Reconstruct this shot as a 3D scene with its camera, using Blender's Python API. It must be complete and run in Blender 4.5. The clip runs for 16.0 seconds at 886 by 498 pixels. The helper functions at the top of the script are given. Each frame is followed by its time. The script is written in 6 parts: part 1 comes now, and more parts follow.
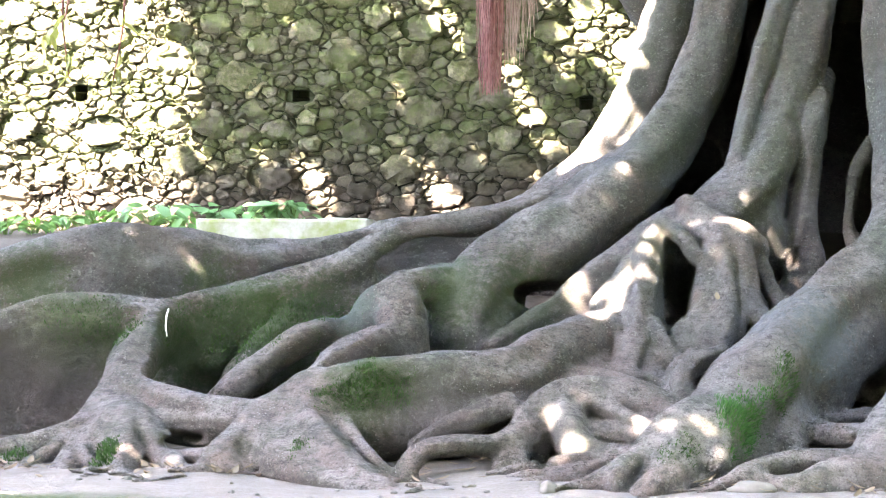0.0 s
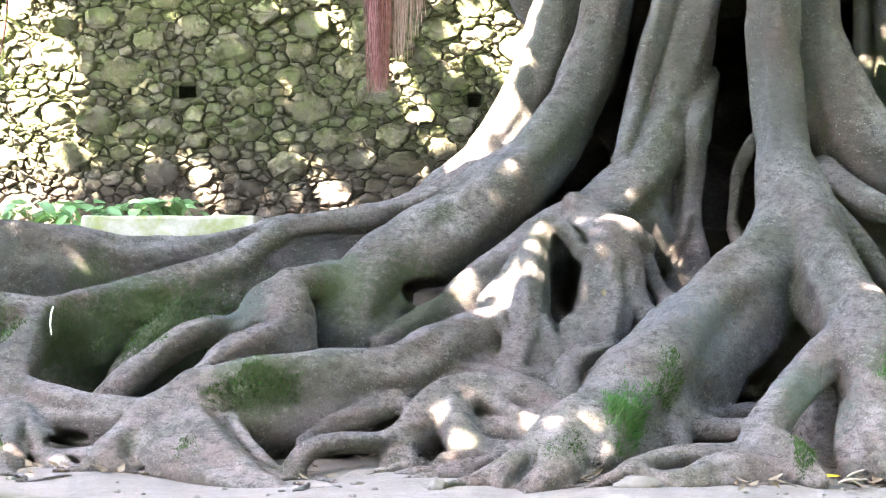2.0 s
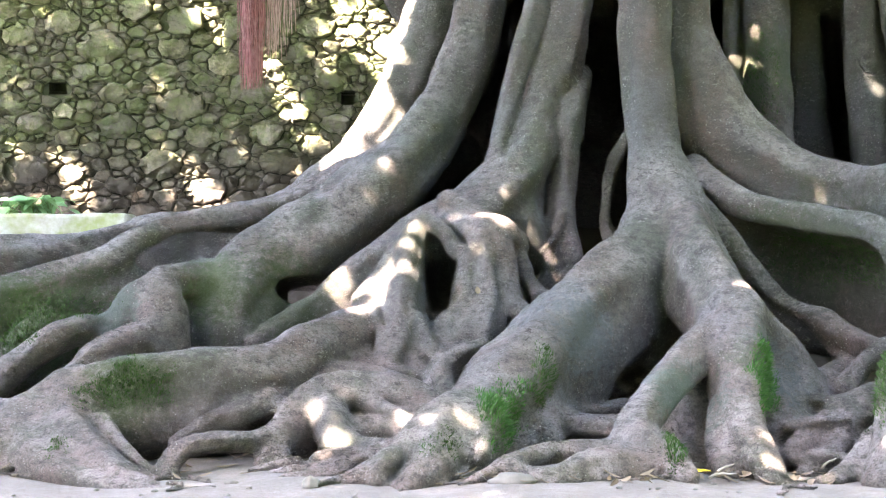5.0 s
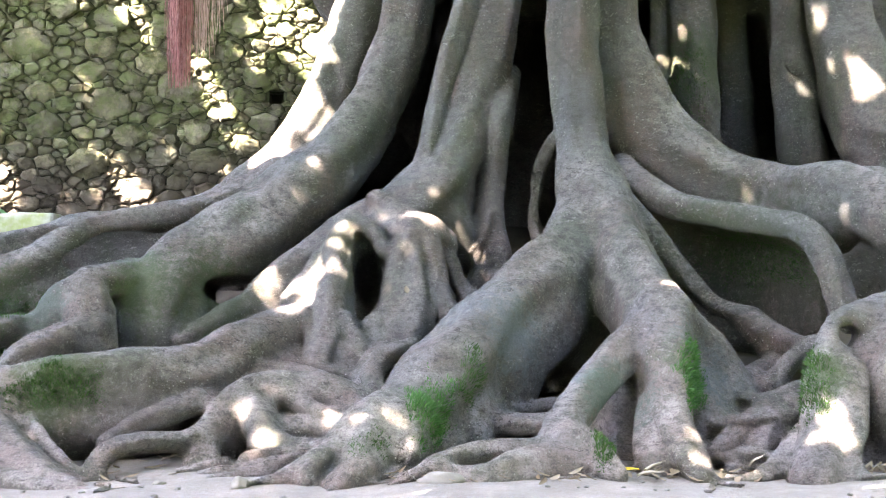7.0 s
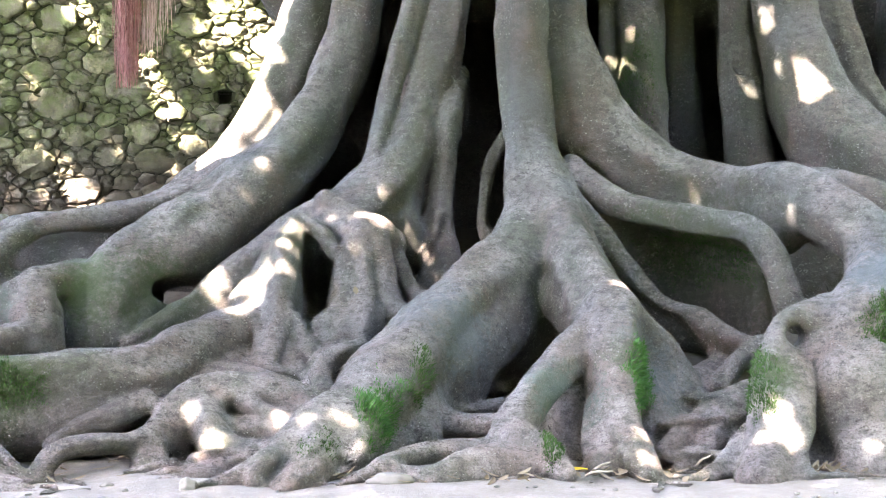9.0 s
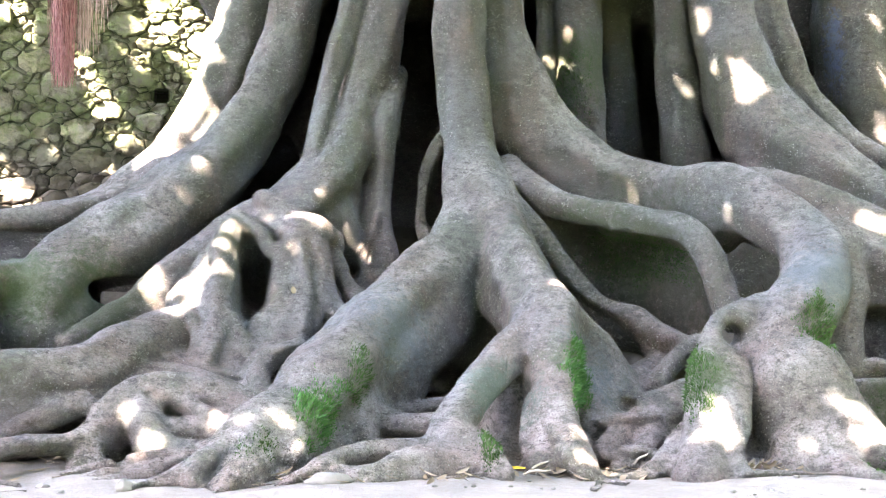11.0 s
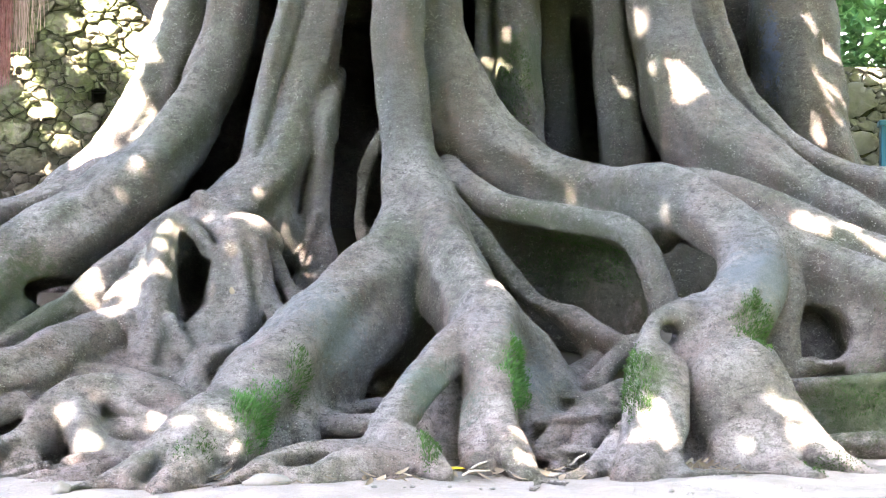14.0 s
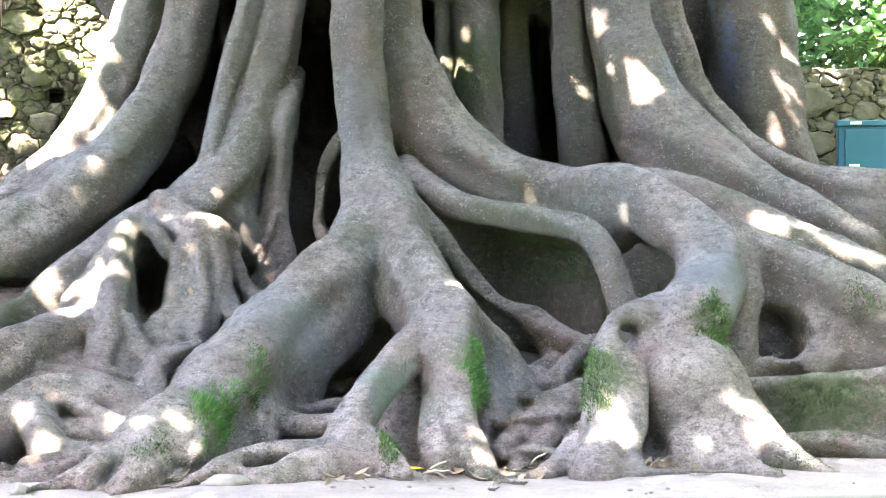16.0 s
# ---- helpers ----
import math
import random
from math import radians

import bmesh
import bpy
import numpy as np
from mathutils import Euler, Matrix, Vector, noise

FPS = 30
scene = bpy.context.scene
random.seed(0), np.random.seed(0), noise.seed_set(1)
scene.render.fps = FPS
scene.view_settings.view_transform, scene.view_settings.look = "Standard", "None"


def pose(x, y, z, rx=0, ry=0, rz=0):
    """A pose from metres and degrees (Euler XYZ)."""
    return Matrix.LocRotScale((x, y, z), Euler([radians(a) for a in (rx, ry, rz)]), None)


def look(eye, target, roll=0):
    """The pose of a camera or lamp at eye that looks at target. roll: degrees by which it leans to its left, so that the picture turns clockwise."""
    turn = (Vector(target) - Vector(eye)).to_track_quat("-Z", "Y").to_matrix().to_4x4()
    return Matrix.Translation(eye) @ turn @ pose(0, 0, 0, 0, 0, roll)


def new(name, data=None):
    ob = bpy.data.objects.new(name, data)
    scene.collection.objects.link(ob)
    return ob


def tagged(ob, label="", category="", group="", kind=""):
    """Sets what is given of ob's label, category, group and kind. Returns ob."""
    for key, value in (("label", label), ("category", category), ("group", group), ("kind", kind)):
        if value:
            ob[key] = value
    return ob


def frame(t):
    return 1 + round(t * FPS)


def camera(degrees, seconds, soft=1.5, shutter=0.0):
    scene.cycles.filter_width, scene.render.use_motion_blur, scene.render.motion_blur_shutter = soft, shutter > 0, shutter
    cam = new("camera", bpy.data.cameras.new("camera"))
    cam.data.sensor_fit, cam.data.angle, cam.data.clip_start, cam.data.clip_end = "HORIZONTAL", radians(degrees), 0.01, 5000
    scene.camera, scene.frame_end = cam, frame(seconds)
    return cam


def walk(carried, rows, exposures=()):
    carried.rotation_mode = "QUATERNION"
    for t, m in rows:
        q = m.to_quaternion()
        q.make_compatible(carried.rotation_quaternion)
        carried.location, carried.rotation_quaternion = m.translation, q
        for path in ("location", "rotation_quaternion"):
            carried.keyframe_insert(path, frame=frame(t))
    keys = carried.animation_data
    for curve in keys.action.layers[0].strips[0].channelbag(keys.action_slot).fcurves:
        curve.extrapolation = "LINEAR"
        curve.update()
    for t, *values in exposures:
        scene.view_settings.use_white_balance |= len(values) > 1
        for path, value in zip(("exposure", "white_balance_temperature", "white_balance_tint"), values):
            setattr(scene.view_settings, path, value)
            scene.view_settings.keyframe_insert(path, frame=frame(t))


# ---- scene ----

# ---------------- camera: a slow pan on a tripod ----------------
cam = camera(27.0, 16.0, soft=1.1)
walk(cam, [
    (0, pose(0, 0, 1.65, 89.021, -0.001, 9.582)),
    (0.5, pose(0, 0, 1.65, 89.017, 0.049, 8.965)),
    (1, pose(0, 0, 1.65, 88.992, 0.000, 7.794)),
    (1.5, pose(0, 0, 1.65, 88.968, -0.019, 6.828)),
    (2, pose(0, 0, 1.65, 88.933, -0.024, 6.106)),
    (2.5, pose(0, 0, 1.65, 88.912, -0.008, 5.541)),
    (3, pose(0, 0, 1.65, 88.904, -0.028, 4.963)),
    (3.5, pose(0, 0, 1.65, 88.893, -0.027, 4.309)),
    (4, pose(0, 0, 1.65, 88.882, -0.016, 3.558)),
    (6.5, pose(0, 0, 1.65, 88.857, -0.003, 0.512)),
    (7, pose(0, 0, 1.65, 88.850, 0.000, -0.000)),
    (7.5, pose(0, 0, 1.65, 88.846, 0.006, -0.426)),
    (8, pose(0, 0, 1.65, 88.849, 0.002, -0.836)),
    (8.5, pose(0, 0, 1.65, 88.856, 0.002, -1.183)),
    (9, pose(0, 0, 1.65, 88.867, -0.019, -1.586)),
    (11.5, pose(0, 0, 1.65, 88.855, -0.012, -3.895)),
    (12, pose(0, 0, 1.65, 88.857, -0.020, -4.194)),
    (12.5, pose(0, 0, 1.65, 88.858, -0.015, -4.460)),
    (13, pose(0, 0, 1.65, 88.859, -0.017, -4.750)),
    (13.5, pose(0, 0, 1.65, 88.867, -0.025, -5.072)),
    (14, pose(0, 0, 1.65, 88.874, -0.018, -5.404)),
    (14.5, pose(0, 0, 1.65, 88.870, -0.027, -5.721)),
    (15, pose(0, 0, 1.65, 88.870, -0.017, -6.006)),
    (15.5, pose(0, 0, 1.65, 88.874, -0.022, -6.286)),
    (16, pose(0, 0, 1.65, 88.872, -0.012, -6.670)),
], exposures=[(0.0, 6.02, 7450, 18), (7.0, 5.9, 7450, 18), (11.5, 6.3, 7450, 18), (16.0, 6.25, 7450, 18)])

# ---------------- light ----------------
TO_SUN = Vector((-0.55, -0.42, 0.86)).normalized()
sun = new("sun", bpy.data.lights.new("sun", "SUN"))
sun.data.energy, sun.data.angle, sun.data.color = 5.0, radians(0.4), (1.0, 0.95, 0.87)
sun.matrix_world = look(TO_SUN * 60, (0, 0, 0))
world = bpy.data.worlds.new("sky")
scene.world = world
world.use_nodes = True
sky = world.node_tree.nodes.new("ShaderNodeTexSky")
sky.sky_type, sky.sun_disc = "NISHITA", False
sky.sun_elevation, sky.sun_rotation = math.asin(TO_SUN.z), math.atan2(TO_SUN.x, TO_SUN.y)
backdrop = world.node_tree.nodes["Background"]
backdrop.inputs["Strength"].default_value = 0.1
world.node_tree.links.new(sky.outputs[0], backdrop.inputs["Color"])


# ---------------- materials ----------------
class Mat:
    """A small builder for node materials in world-sized coordinates."""

    def __init__(self, name, rough=0.8, metal=0.0):
        self.m = bpy.data.materials.new(name)
        self.m.use_nodes = True
        self.t = self.m.node_tree
        self.b = self.t.nodes["Principled BSDF"]
        self.b.inputs["Roughness"].default_value = rough
        self.b.inputs["Metallic"].default_value = metal
        self.b.inputs["Specular IOR Level"].default_value = 0.3
        self.pos = self.t.nodes.new("ShaderNodeNewGeometry").outputs["Position"]

    def link(self, a, b):
        self.t.links.new(a, b)
        return self

    def scaled(self, s):
        n = self.t.nodes.new("ShaderNodeMapping")
        n.inputs["Scale"].default_value = s
        self.link(self.pos, n.inputs["Vector"])
        return n.outputs[0]

    def noise(self, scale, detail=4, rough=0.6, stretch=None, distort=0.0):
        n = self.t.nodes.new("ShaderNodeTexNoise")
        n.inputs["Scale"].default_value, n.inputs["Detail"].default_value = scale, detail
        n.inputs["Roughness"].default_value, n.inputs["Distortion"].default_value = rough, distort
        self.link(self.scaled(stretch) if stretch else self.pos, n.inputs["Vector"])
        return n.outputs["Fac"]

    def cells(self, scale, feature="F1", stretch=None):
        n = self.t.nodes.new("ShaderNodeTexVoronoi")
        n.feature = feature
        n.inputs["Scale"].default_value = scale
        self.link(self.scaled(stretch) if stretch else self.pos, n.inputs["Vector"])
        return n.outputs["Distance"]

    def ramp(self, fac, *stops):
        n = self.t.nodes.new("ShaderNodeValToRGB")
        e = n.color_ramp.elements
        while len(e) < len(stops):
            e.new(0.5)
        for el, (p, c) in zip(e, stops):
            el.position = p
            el.color = (*c, 1) if isinstance(c, tuple) else (c, c, c, 1)
        self.link(fac, n.inputs[0])
        return n.outputs[0]

    def mix(self, fac, a, b, mode="MIX"):
        n = self.t.nodes.new("ShaderNodeMix")
        n.data_type, n.blend_type = "RGBA", mode
        for socket, v in ((n.inputs[0], fac), (n.inputs[6], a), (n.inputs[7], b)):
            if isinstance(v, tuple):
                socket.default_value = (*v, 1)
            elif isinstance(v, (int, float)):
                socket.default_value = v
            else:
                self.link(v, socket)
        return n.outputs[2]

    def calc(self, op, a, b=0.0):
        n = self.t.nodes.new("ShaderNodeMath")
        n.operation = op
        for socket, v in zip(n.inputs, (a, b)):
            if isinstance(v, (int, float)):
                socket.default_value = v
            else:
                self.link(v, socket)
        return n.outputs[0]

    def axis(self, name):
        n = self.t.nodes.new("ShaderNodeSeparateXYZ")
        self.link(self.pos, n.inputs[0])
        return n.outputs[name]

    def up(self):
        g = self.t.nodes.new("ShaderNodeNewGeometry")
        n = self.t.nodes.new("ShaderNodeSeparateXYZ")
        self.link(g.outputs["Normal"], n.inputs[0])
        return n.outputs["Z"]

    def each(self):
        return self.t.nodes.new("ShaderNodeObjectInfo").outputs["Random"]

    def island(self):
        return self.t.nodes.new("ShaderNodeNewGeometry").outputs["Random Per Island"]

    def near(self, place, size, soft=0.5, squash=(1, 1, 1)):
        """1 inside an uneven ball round a place, 0 outside."""
        n = self.t.nodes.new("ShaderNodeVectorMath")
        n.operation = "DISTANCE"
        self.link(self.scaled(squash), n.inputs[0])
        n.inputs[1].default_value = [a * b for a, b in zip(place, squash)]
        d = self.calc("ADD", self.calc("DIVIDE", n.outputs["Value"], size), self.calc("MULTIPLY", self.calc("SUBTRACT", self.noise(15, 8, 0.85), 0.5), 3.2))
        return self.ramp(d, (1 - soft, 1.0), (1.0, 0.0))

    def colour(self, c):
        if isinstance(c, tuple):
            self.b.inputs["Base Color"].default_value = (*c, 1)
        else:
            self.link(c, self.b.inputs["Base Color"])
        return self

    def bump(self, *layers):
        last = None
        for height, strength, dist in layers:
            n = self.t.nodes.new("ShaderNodeBump")
            n.inputs["Strength"].default_value, n.inputs["Distance"].default_value = strength, dist
            self.link(height, n.inputs["Height"])
            if last:
                self.link(last, n.inputs["Normal"])
            last = n.outputs[0]
        self.link(last, self.b.inputs["Normal"])
        return self


def bark_material():
    k = Mat("fig_bark", 0.8)
    base = k.ramp(k.noise(1.7, 6, 0.62), (0.3, (0.05, 0.045, 0.04)), (0.5, (0.088, 0.08, 0.073)), (0.7, (0.15, 0.137, 0.127)))
    # upward faces pale over a darker base: dust and lichen plus painted top light
    dust_toplight = k.calc("MULTIPLY", k.ramp(k.up(), (0.0, 0.0), (0.8, 1.0)), k.ramp(k.noise(4, 6, 0.7), (0.3, 0.45), (0.6, 0.95)))
    base = k.mix(dust_toplight, base, (0.35, 0.312, 0.288))
    # low roots paler: dust, plus brightness painted onto the feet
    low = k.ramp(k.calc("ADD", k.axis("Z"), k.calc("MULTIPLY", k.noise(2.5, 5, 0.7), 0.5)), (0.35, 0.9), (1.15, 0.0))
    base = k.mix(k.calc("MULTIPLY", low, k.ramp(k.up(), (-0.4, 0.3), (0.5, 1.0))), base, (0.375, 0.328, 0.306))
    # russet, algae green and blue grey films
    base = k.mix(k.ramp(k.noise(1.3, 6, 0.7, (1.3, 1.3, 0.6)), (0.43, 0.0), (0.58, 0.6)), base, (0.17, 0.108, 0.094))
    base = k.mix(k.ramp(k.noise(1.5, 7, 0.75, (1.2, 1.2, 0.45)), (0.48, 0.0), (0.62, 0.65)), base, (0.07, 0.088, 0.05))
    base = k.mix(k.ramp(k.noise(1.0, 6, 0.65, (0.9, 1.3, 0.8)), (0.5, 0.0), (0.66, 0.55)), base, (0.14, 0.147, 0.157))
    # fine grain: pores, thin cross wrinkles
    base = k.mix(k.ramp(k.noise(75, 5, 0.8), (0.4, 0.55), (0.5, 0.0)), base, (0.05, 0.044, 0.04))
    base = k.mix(k.ramp(k.noise(13, 7, 0.75, (1.0, 1.0, 1.7)), (0.37, 0.7), (0.52, 0.0)), base, (0.06, 0.054, 0.048))
    base = k.mix(k.ramp(k.noise(4.5, 7, 0.75, (1.0, 1.0, 0.8)), (0.52, 0.0), (0.66, 0.55)), base, (0.085, 0.078, 0.066))
    wrinkle = k.noise(26, 6, 0.75, (0.35, 0.35, 4.0), 0.6)
    wrinkled = k.ramp(k.noise(2.1, 4, 0.6), (0.45, 0.0), (0.62, 1.0))
    base = k.mix(k.calc("MULTIPLY", k.ramp(wrinkle, (0.55, 0.0), (0.62, 0.7)), wrinkled), base, (0.06, 0.053, 0.048))
    # corky warts and lifted flakes in loose drifts
    wart = k.cells(34)
    drift = k.ramp(k.noise(2.6, 6, 0.72), (0.4, 0.0), (0.56, 1.0))
    flake = k.noise(21, 6, 0.75, (1.0, 1.0, 1.6), 1.2)
    flaky = k.calc("MULTIPLY", k.ramp(flake, (0.57, 0.0), (0.61, 1.0)), drift)
    base = k.mix(k.calc("MULTIPLY", flaky, 0.85), base, (0.045, 0.036, 0.032))
    lit = k.calc("MULTIPLY", k.ramp(flake, (0.38, 0.9), (0.43, 0.0)), drift)
    base = k.mix(k.calc("MULTIPLY", lit, 0.6), base, (0.36, 0.335, 0.3))
    speck = k.calc("MULTIPLY", k.ramp(wart, (0.12, 1.0), (0.2, 0.0)), k.ramp(k.noise(5, 5, 0.7), (0.48, 0.0), (0.6, 0.8)))
    base = k.mix(speck, base, (0.41, 0.385, 0.35))
    # branching dark cracks
    crack = k.calc("MULTIPLY", k.ramp(k.cells(3.4, "DISTANCE_TO_EDGE", (1.0, 1.0, 0.6)), (0.004, 1.0), (0.016, 0.0)), k.ramp(k.noise(3.3, 4, 0.6), (0.63, 0.0), (0.7, 0.8)))
    base = k.mix(crack, base, (0.04, 0.034, 0.03))
    for place, size, tone in BARK_PATCHES:
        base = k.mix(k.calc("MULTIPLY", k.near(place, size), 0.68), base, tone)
    streak = k.near((4.76, 17.00, 3.18), 0.11, squash=(1, 0.2, 0.2))
    base = k.mix(k.calc("MULTIPLY", streak, 0.7), base, (0.10, 0.13, 0.25))
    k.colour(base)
    coarse = k.calc("ADD", k.noise(7, 6, 0.65), k.calc("MULTIPLY", k.calc("MULTIPLY", wrinkle, wrinkled), 0.5))
    grain = k.calc("SUBTRACT", k.calc("MULTIPLY", k.noise(55, 6, 0.8), 0.6), crack)
    warts = k.calc("ADD", k.calc("ADD", flaky, speck), k.calc("MULTIPLY", lit, -0.4))
    k.bump((coarse, 1.0, 0.12), (grain, 1.0, 0.06), (warts, 1.0, 0.09))
    return k.m


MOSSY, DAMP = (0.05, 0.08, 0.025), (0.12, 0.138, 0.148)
# uneven patches as place, size, tone; several darken recesses between the roots
BARK_PATCHES = [
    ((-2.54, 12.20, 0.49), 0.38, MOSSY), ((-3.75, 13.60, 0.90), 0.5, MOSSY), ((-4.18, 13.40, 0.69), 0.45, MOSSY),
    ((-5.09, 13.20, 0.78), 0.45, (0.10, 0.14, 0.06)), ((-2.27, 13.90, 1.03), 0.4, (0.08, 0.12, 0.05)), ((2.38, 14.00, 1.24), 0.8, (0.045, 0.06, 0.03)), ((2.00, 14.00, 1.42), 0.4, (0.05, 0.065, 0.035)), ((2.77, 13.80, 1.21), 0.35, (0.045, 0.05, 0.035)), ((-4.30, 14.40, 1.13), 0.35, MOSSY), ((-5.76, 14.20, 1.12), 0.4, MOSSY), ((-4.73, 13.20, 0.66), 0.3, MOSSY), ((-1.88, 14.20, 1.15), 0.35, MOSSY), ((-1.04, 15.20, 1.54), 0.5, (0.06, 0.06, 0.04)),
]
BARK_PATCHES += [
    ((0.02, 11.70, 0.41), 0.3, MOSSY), ((1.63, 12.30, 0.58), 0.28, MOSSY), ((3.32, 12.40, 0.86), 0.2, MOSSY), ((2.46, 11.90, 0.60), 0.22, MOSSY),
    ((4.05, 12.30, 0.35), 0.5, MOSSY), ((2.18, 16.20, 2.88), 0.5, (0.07, 0.09, 0.045)), ((4.76, 17.00, 3.18), 0.02, (0.15, 0.165, 0.20)), ((3.45, 12.60, 1.24), 0.4, DAMP),
    ((1.85, 12.40, 0.68), 0.35, DAMP), ((0.38, 12.90, 0.76), 0.4, DAMP), ((1.13, 12.00, 0.49), 0.3, (0.11, 0.15, 0.13)),
]
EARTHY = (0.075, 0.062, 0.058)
BARK_PATCHES += [
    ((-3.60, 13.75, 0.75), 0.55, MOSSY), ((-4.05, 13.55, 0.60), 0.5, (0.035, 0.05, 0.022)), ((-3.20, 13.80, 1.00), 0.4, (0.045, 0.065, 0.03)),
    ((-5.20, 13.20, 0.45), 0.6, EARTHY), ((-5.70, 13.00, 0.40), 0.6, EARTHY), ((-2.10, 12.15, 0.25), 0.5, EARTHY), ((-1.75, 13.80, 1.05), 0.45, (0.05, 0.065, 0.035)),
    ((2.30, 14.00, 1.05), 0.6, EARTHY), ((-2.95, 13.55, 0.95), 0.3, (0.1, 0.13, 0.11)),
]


def soil_material():
    k = Mat("packed_soil", 0.95)
    base = k.ramp(k.noise(3, 6, 0.7), (0.3, (0.135, 0.119, 0.104)), (0.6, (0.21, 0.188, 0.17)), (0.8, (0.28, 0.256, 0.23)))
    base = k.mix(k.ramp(k.noise(40, 5, 0.7), (0.35, 0.6), (0.6, 0.0)), base, (0.13, 0.11, 0.095))
    humus = k.ramp(k.calc("SUBTRACT", k.calc("ADD", k.axis("Y"), k.calc("MULTIPLY", k.noise(1.5, 5), 1.6)), 12.7), (0.0, 0.0), (1.0, 0.85))
    base = k.mix(humus, base, k.mix(k.noise(14, 5), (0.06, 0.048, 0.036), (0.13, 0.105, 0.08)))
    # unseen dark lawn before the bare strip, added to cut bounced light
    unseen_lawn = k.ramp(k.calc("SUBTRACT", 10.75, k.calc("ADD", k.axis("Y"), k.calc("MULTIPLY", k.noise(2.0, 4), 0.5))), (0.0, 0.0), (0.25, 1.0))
    base = k.mix(unseen_lawn, base, k.mix(k.noise(30, 5), (0.025, 0.04, 0.015), (0.06, 0.085, 0.03)))
    k.colour(base).bump((k.noise(12, 6), 0.7, 0.05), (k.noise(90, 4), 0.7, 0.015))
    return k.m


def stone_material(name="rubble_stone", mossy=True):
    k = Mat(name, 0.9)
    tone = k.each()
    base = k.ramp(tone, (0.0, (0.05, 0.046, 0.029)), (0.35, (0.125, 0.111, 0.063)), (0.7, (0.25, 0.222, 0.128)), (0.85, (0.17, 0.15, 0.105)), (1.0, (0.1, 0.091, 0.058)))
    base = k.mix(k.ramp(k.noise(6, 6, 0.75), (0.4, 0.0), (0.6, 0.65)), base, (0.10, 0.095, 0.07))
    base = k.mix(k.ramp(k.noise(28, 6, 0.75), (0.4, 0.55), (0.6, 0.0)), base, (0.075, 0.065, 0.05))
    base = k.mix(k.ramp(k.noise(11, 5, 0.7), (0.56, 0.0), (0.68, 0.6)), base, (0.23, 0.215, 0.155))
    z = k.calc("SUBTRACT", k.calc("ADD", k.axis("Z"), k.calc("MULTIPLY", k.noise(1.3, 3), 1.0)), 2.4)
    moss = k.mix(k.noise(9, 4), (0.04, 0.062, 0.014), (0.12, 0.14, 0.045))
    patchy = k.calc("MULTIPLY", k.ramp(z, (0.0, 0.0), (0.6, 1.0)), k.ramp(k.noise(5.5, 6, 0.75), (0.42, 0.0), (0.6, 0.8)))
    base = k.mix(k.calc("MULTIPLY", patchy, 1.0 if mossy else 0.35), base if mossy else k.mix(0.6, base, (0.27, 0.262, 0.245)), moss)
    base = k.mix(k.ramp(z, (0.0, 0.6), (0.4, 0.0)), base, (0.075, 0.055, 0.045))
    k.colour(base).bump((k.noise(13, 7, 0.7), 0.8, 0.05), (k.noise(60, 5, 0.7), 0.8, 0.02))
    return k.m


def mortar_material():
    k = Mat("old_mortar", 0.97)
    base = k.ramp(k.noise(7, 6, 0.7), (0.35, (0.016, 0.014, 0.009)), (0.65, (0.055, 0.05, 0.034)))
    z = k.calc("SUBTRACT", k.calc("ADD", k.axis("Z"), k.calc("MULTIPLY", k.noise(1.3, 3), 1.0)), 2.4)
    base = k.mix(k.calc("MULTIPLY", k.ramp(z, (0.0, 0.0), (0.6, 0.8)), k.noise(6, 4)), base, (0.04, 0.058, 0.015))
    k.colour(base).bump((k.noise(25, 6, 0.7), 0.8, 0.03))
    return k.m


def leaf_material(name, dark, light, old=None, gloss=0.45):
    k = Mat(name, gloss)
    c = k.mix(k.island(), dark, light)
    if old:
        c = k.mix(k.ramp(k.noise(3, 3), (0.55, 0.0), (0.7, 0.7)), c, old)
    k.colour(c)
    k.b.inputs["Transmission Weight"].default_value = 0.0
    thin = k.t.nodes.new("ShaderNodeBsdfTranslucent")
    k.link(c, thin.inputs[0])
    both = k.t.nodes.new("ShaderNodeMixShader")
    both.inputs[0].default_value = 0.35
    k.link(k.b.outputs[0], both.inputs[1]).link(thin.outputs[0], both.inputs[2])
    k.link(both.outputs[0], k.t.nodes["Material Output"].inputs["Surface"])
    return k.m


def plain_material(name, a, b, scale=8.0, rough=0.7, metal=0.0, bump=0.3):
    k = Mat(name, rough, metal)
    k.colour(k.mix(k.noise(scale, 5), a, b)).bump((k.noise(scale * 5, 4), bump, 0.005))
    return k.m


GREY_STONE = stone_material("grey_rubble", False)
BARK, SOIL, STONE, MORTAR = bark_material(), soil_material(), stone_material(), mortar_material()
CROWN = leaf_material("fig_leaf", (0.035, 0.07, 0.02), (0.08, 0.13, 0.035))
HERB = leaf_material("herb_leaf", (0.07, 0.19, 0.04), (0.20, 0.38, 0.10))
BROAD = leaf_material("broad_leaf", (0.09, 0.24, 0.09), (0.27, 0.46, 0.20))
MOSS = leaf_material("cushion_moss", (0.028, 0.066, 0.018), (0.065, 0.125, 0.036), gloss=0.8)
GRASS = leaf_material("moss_grass", (0.03, 0.095, 0.025), (0.08, 0.19, 0.05), gloss=0.7)


# ---------------- mesh helpers ----------------
def mesh_of(name, verts, faces, material, smooth=False):
    me = bpy.data.meshes.new(name)
    me.from_pydata([tuple(v) for v in verts], [], [tuple(f) for f in faces])
    me.materials.append(material)
    if smooth:
        me.polygons.foreach_set("use_smooth", [True] * len(me.polygons))
    me.update()
    return me


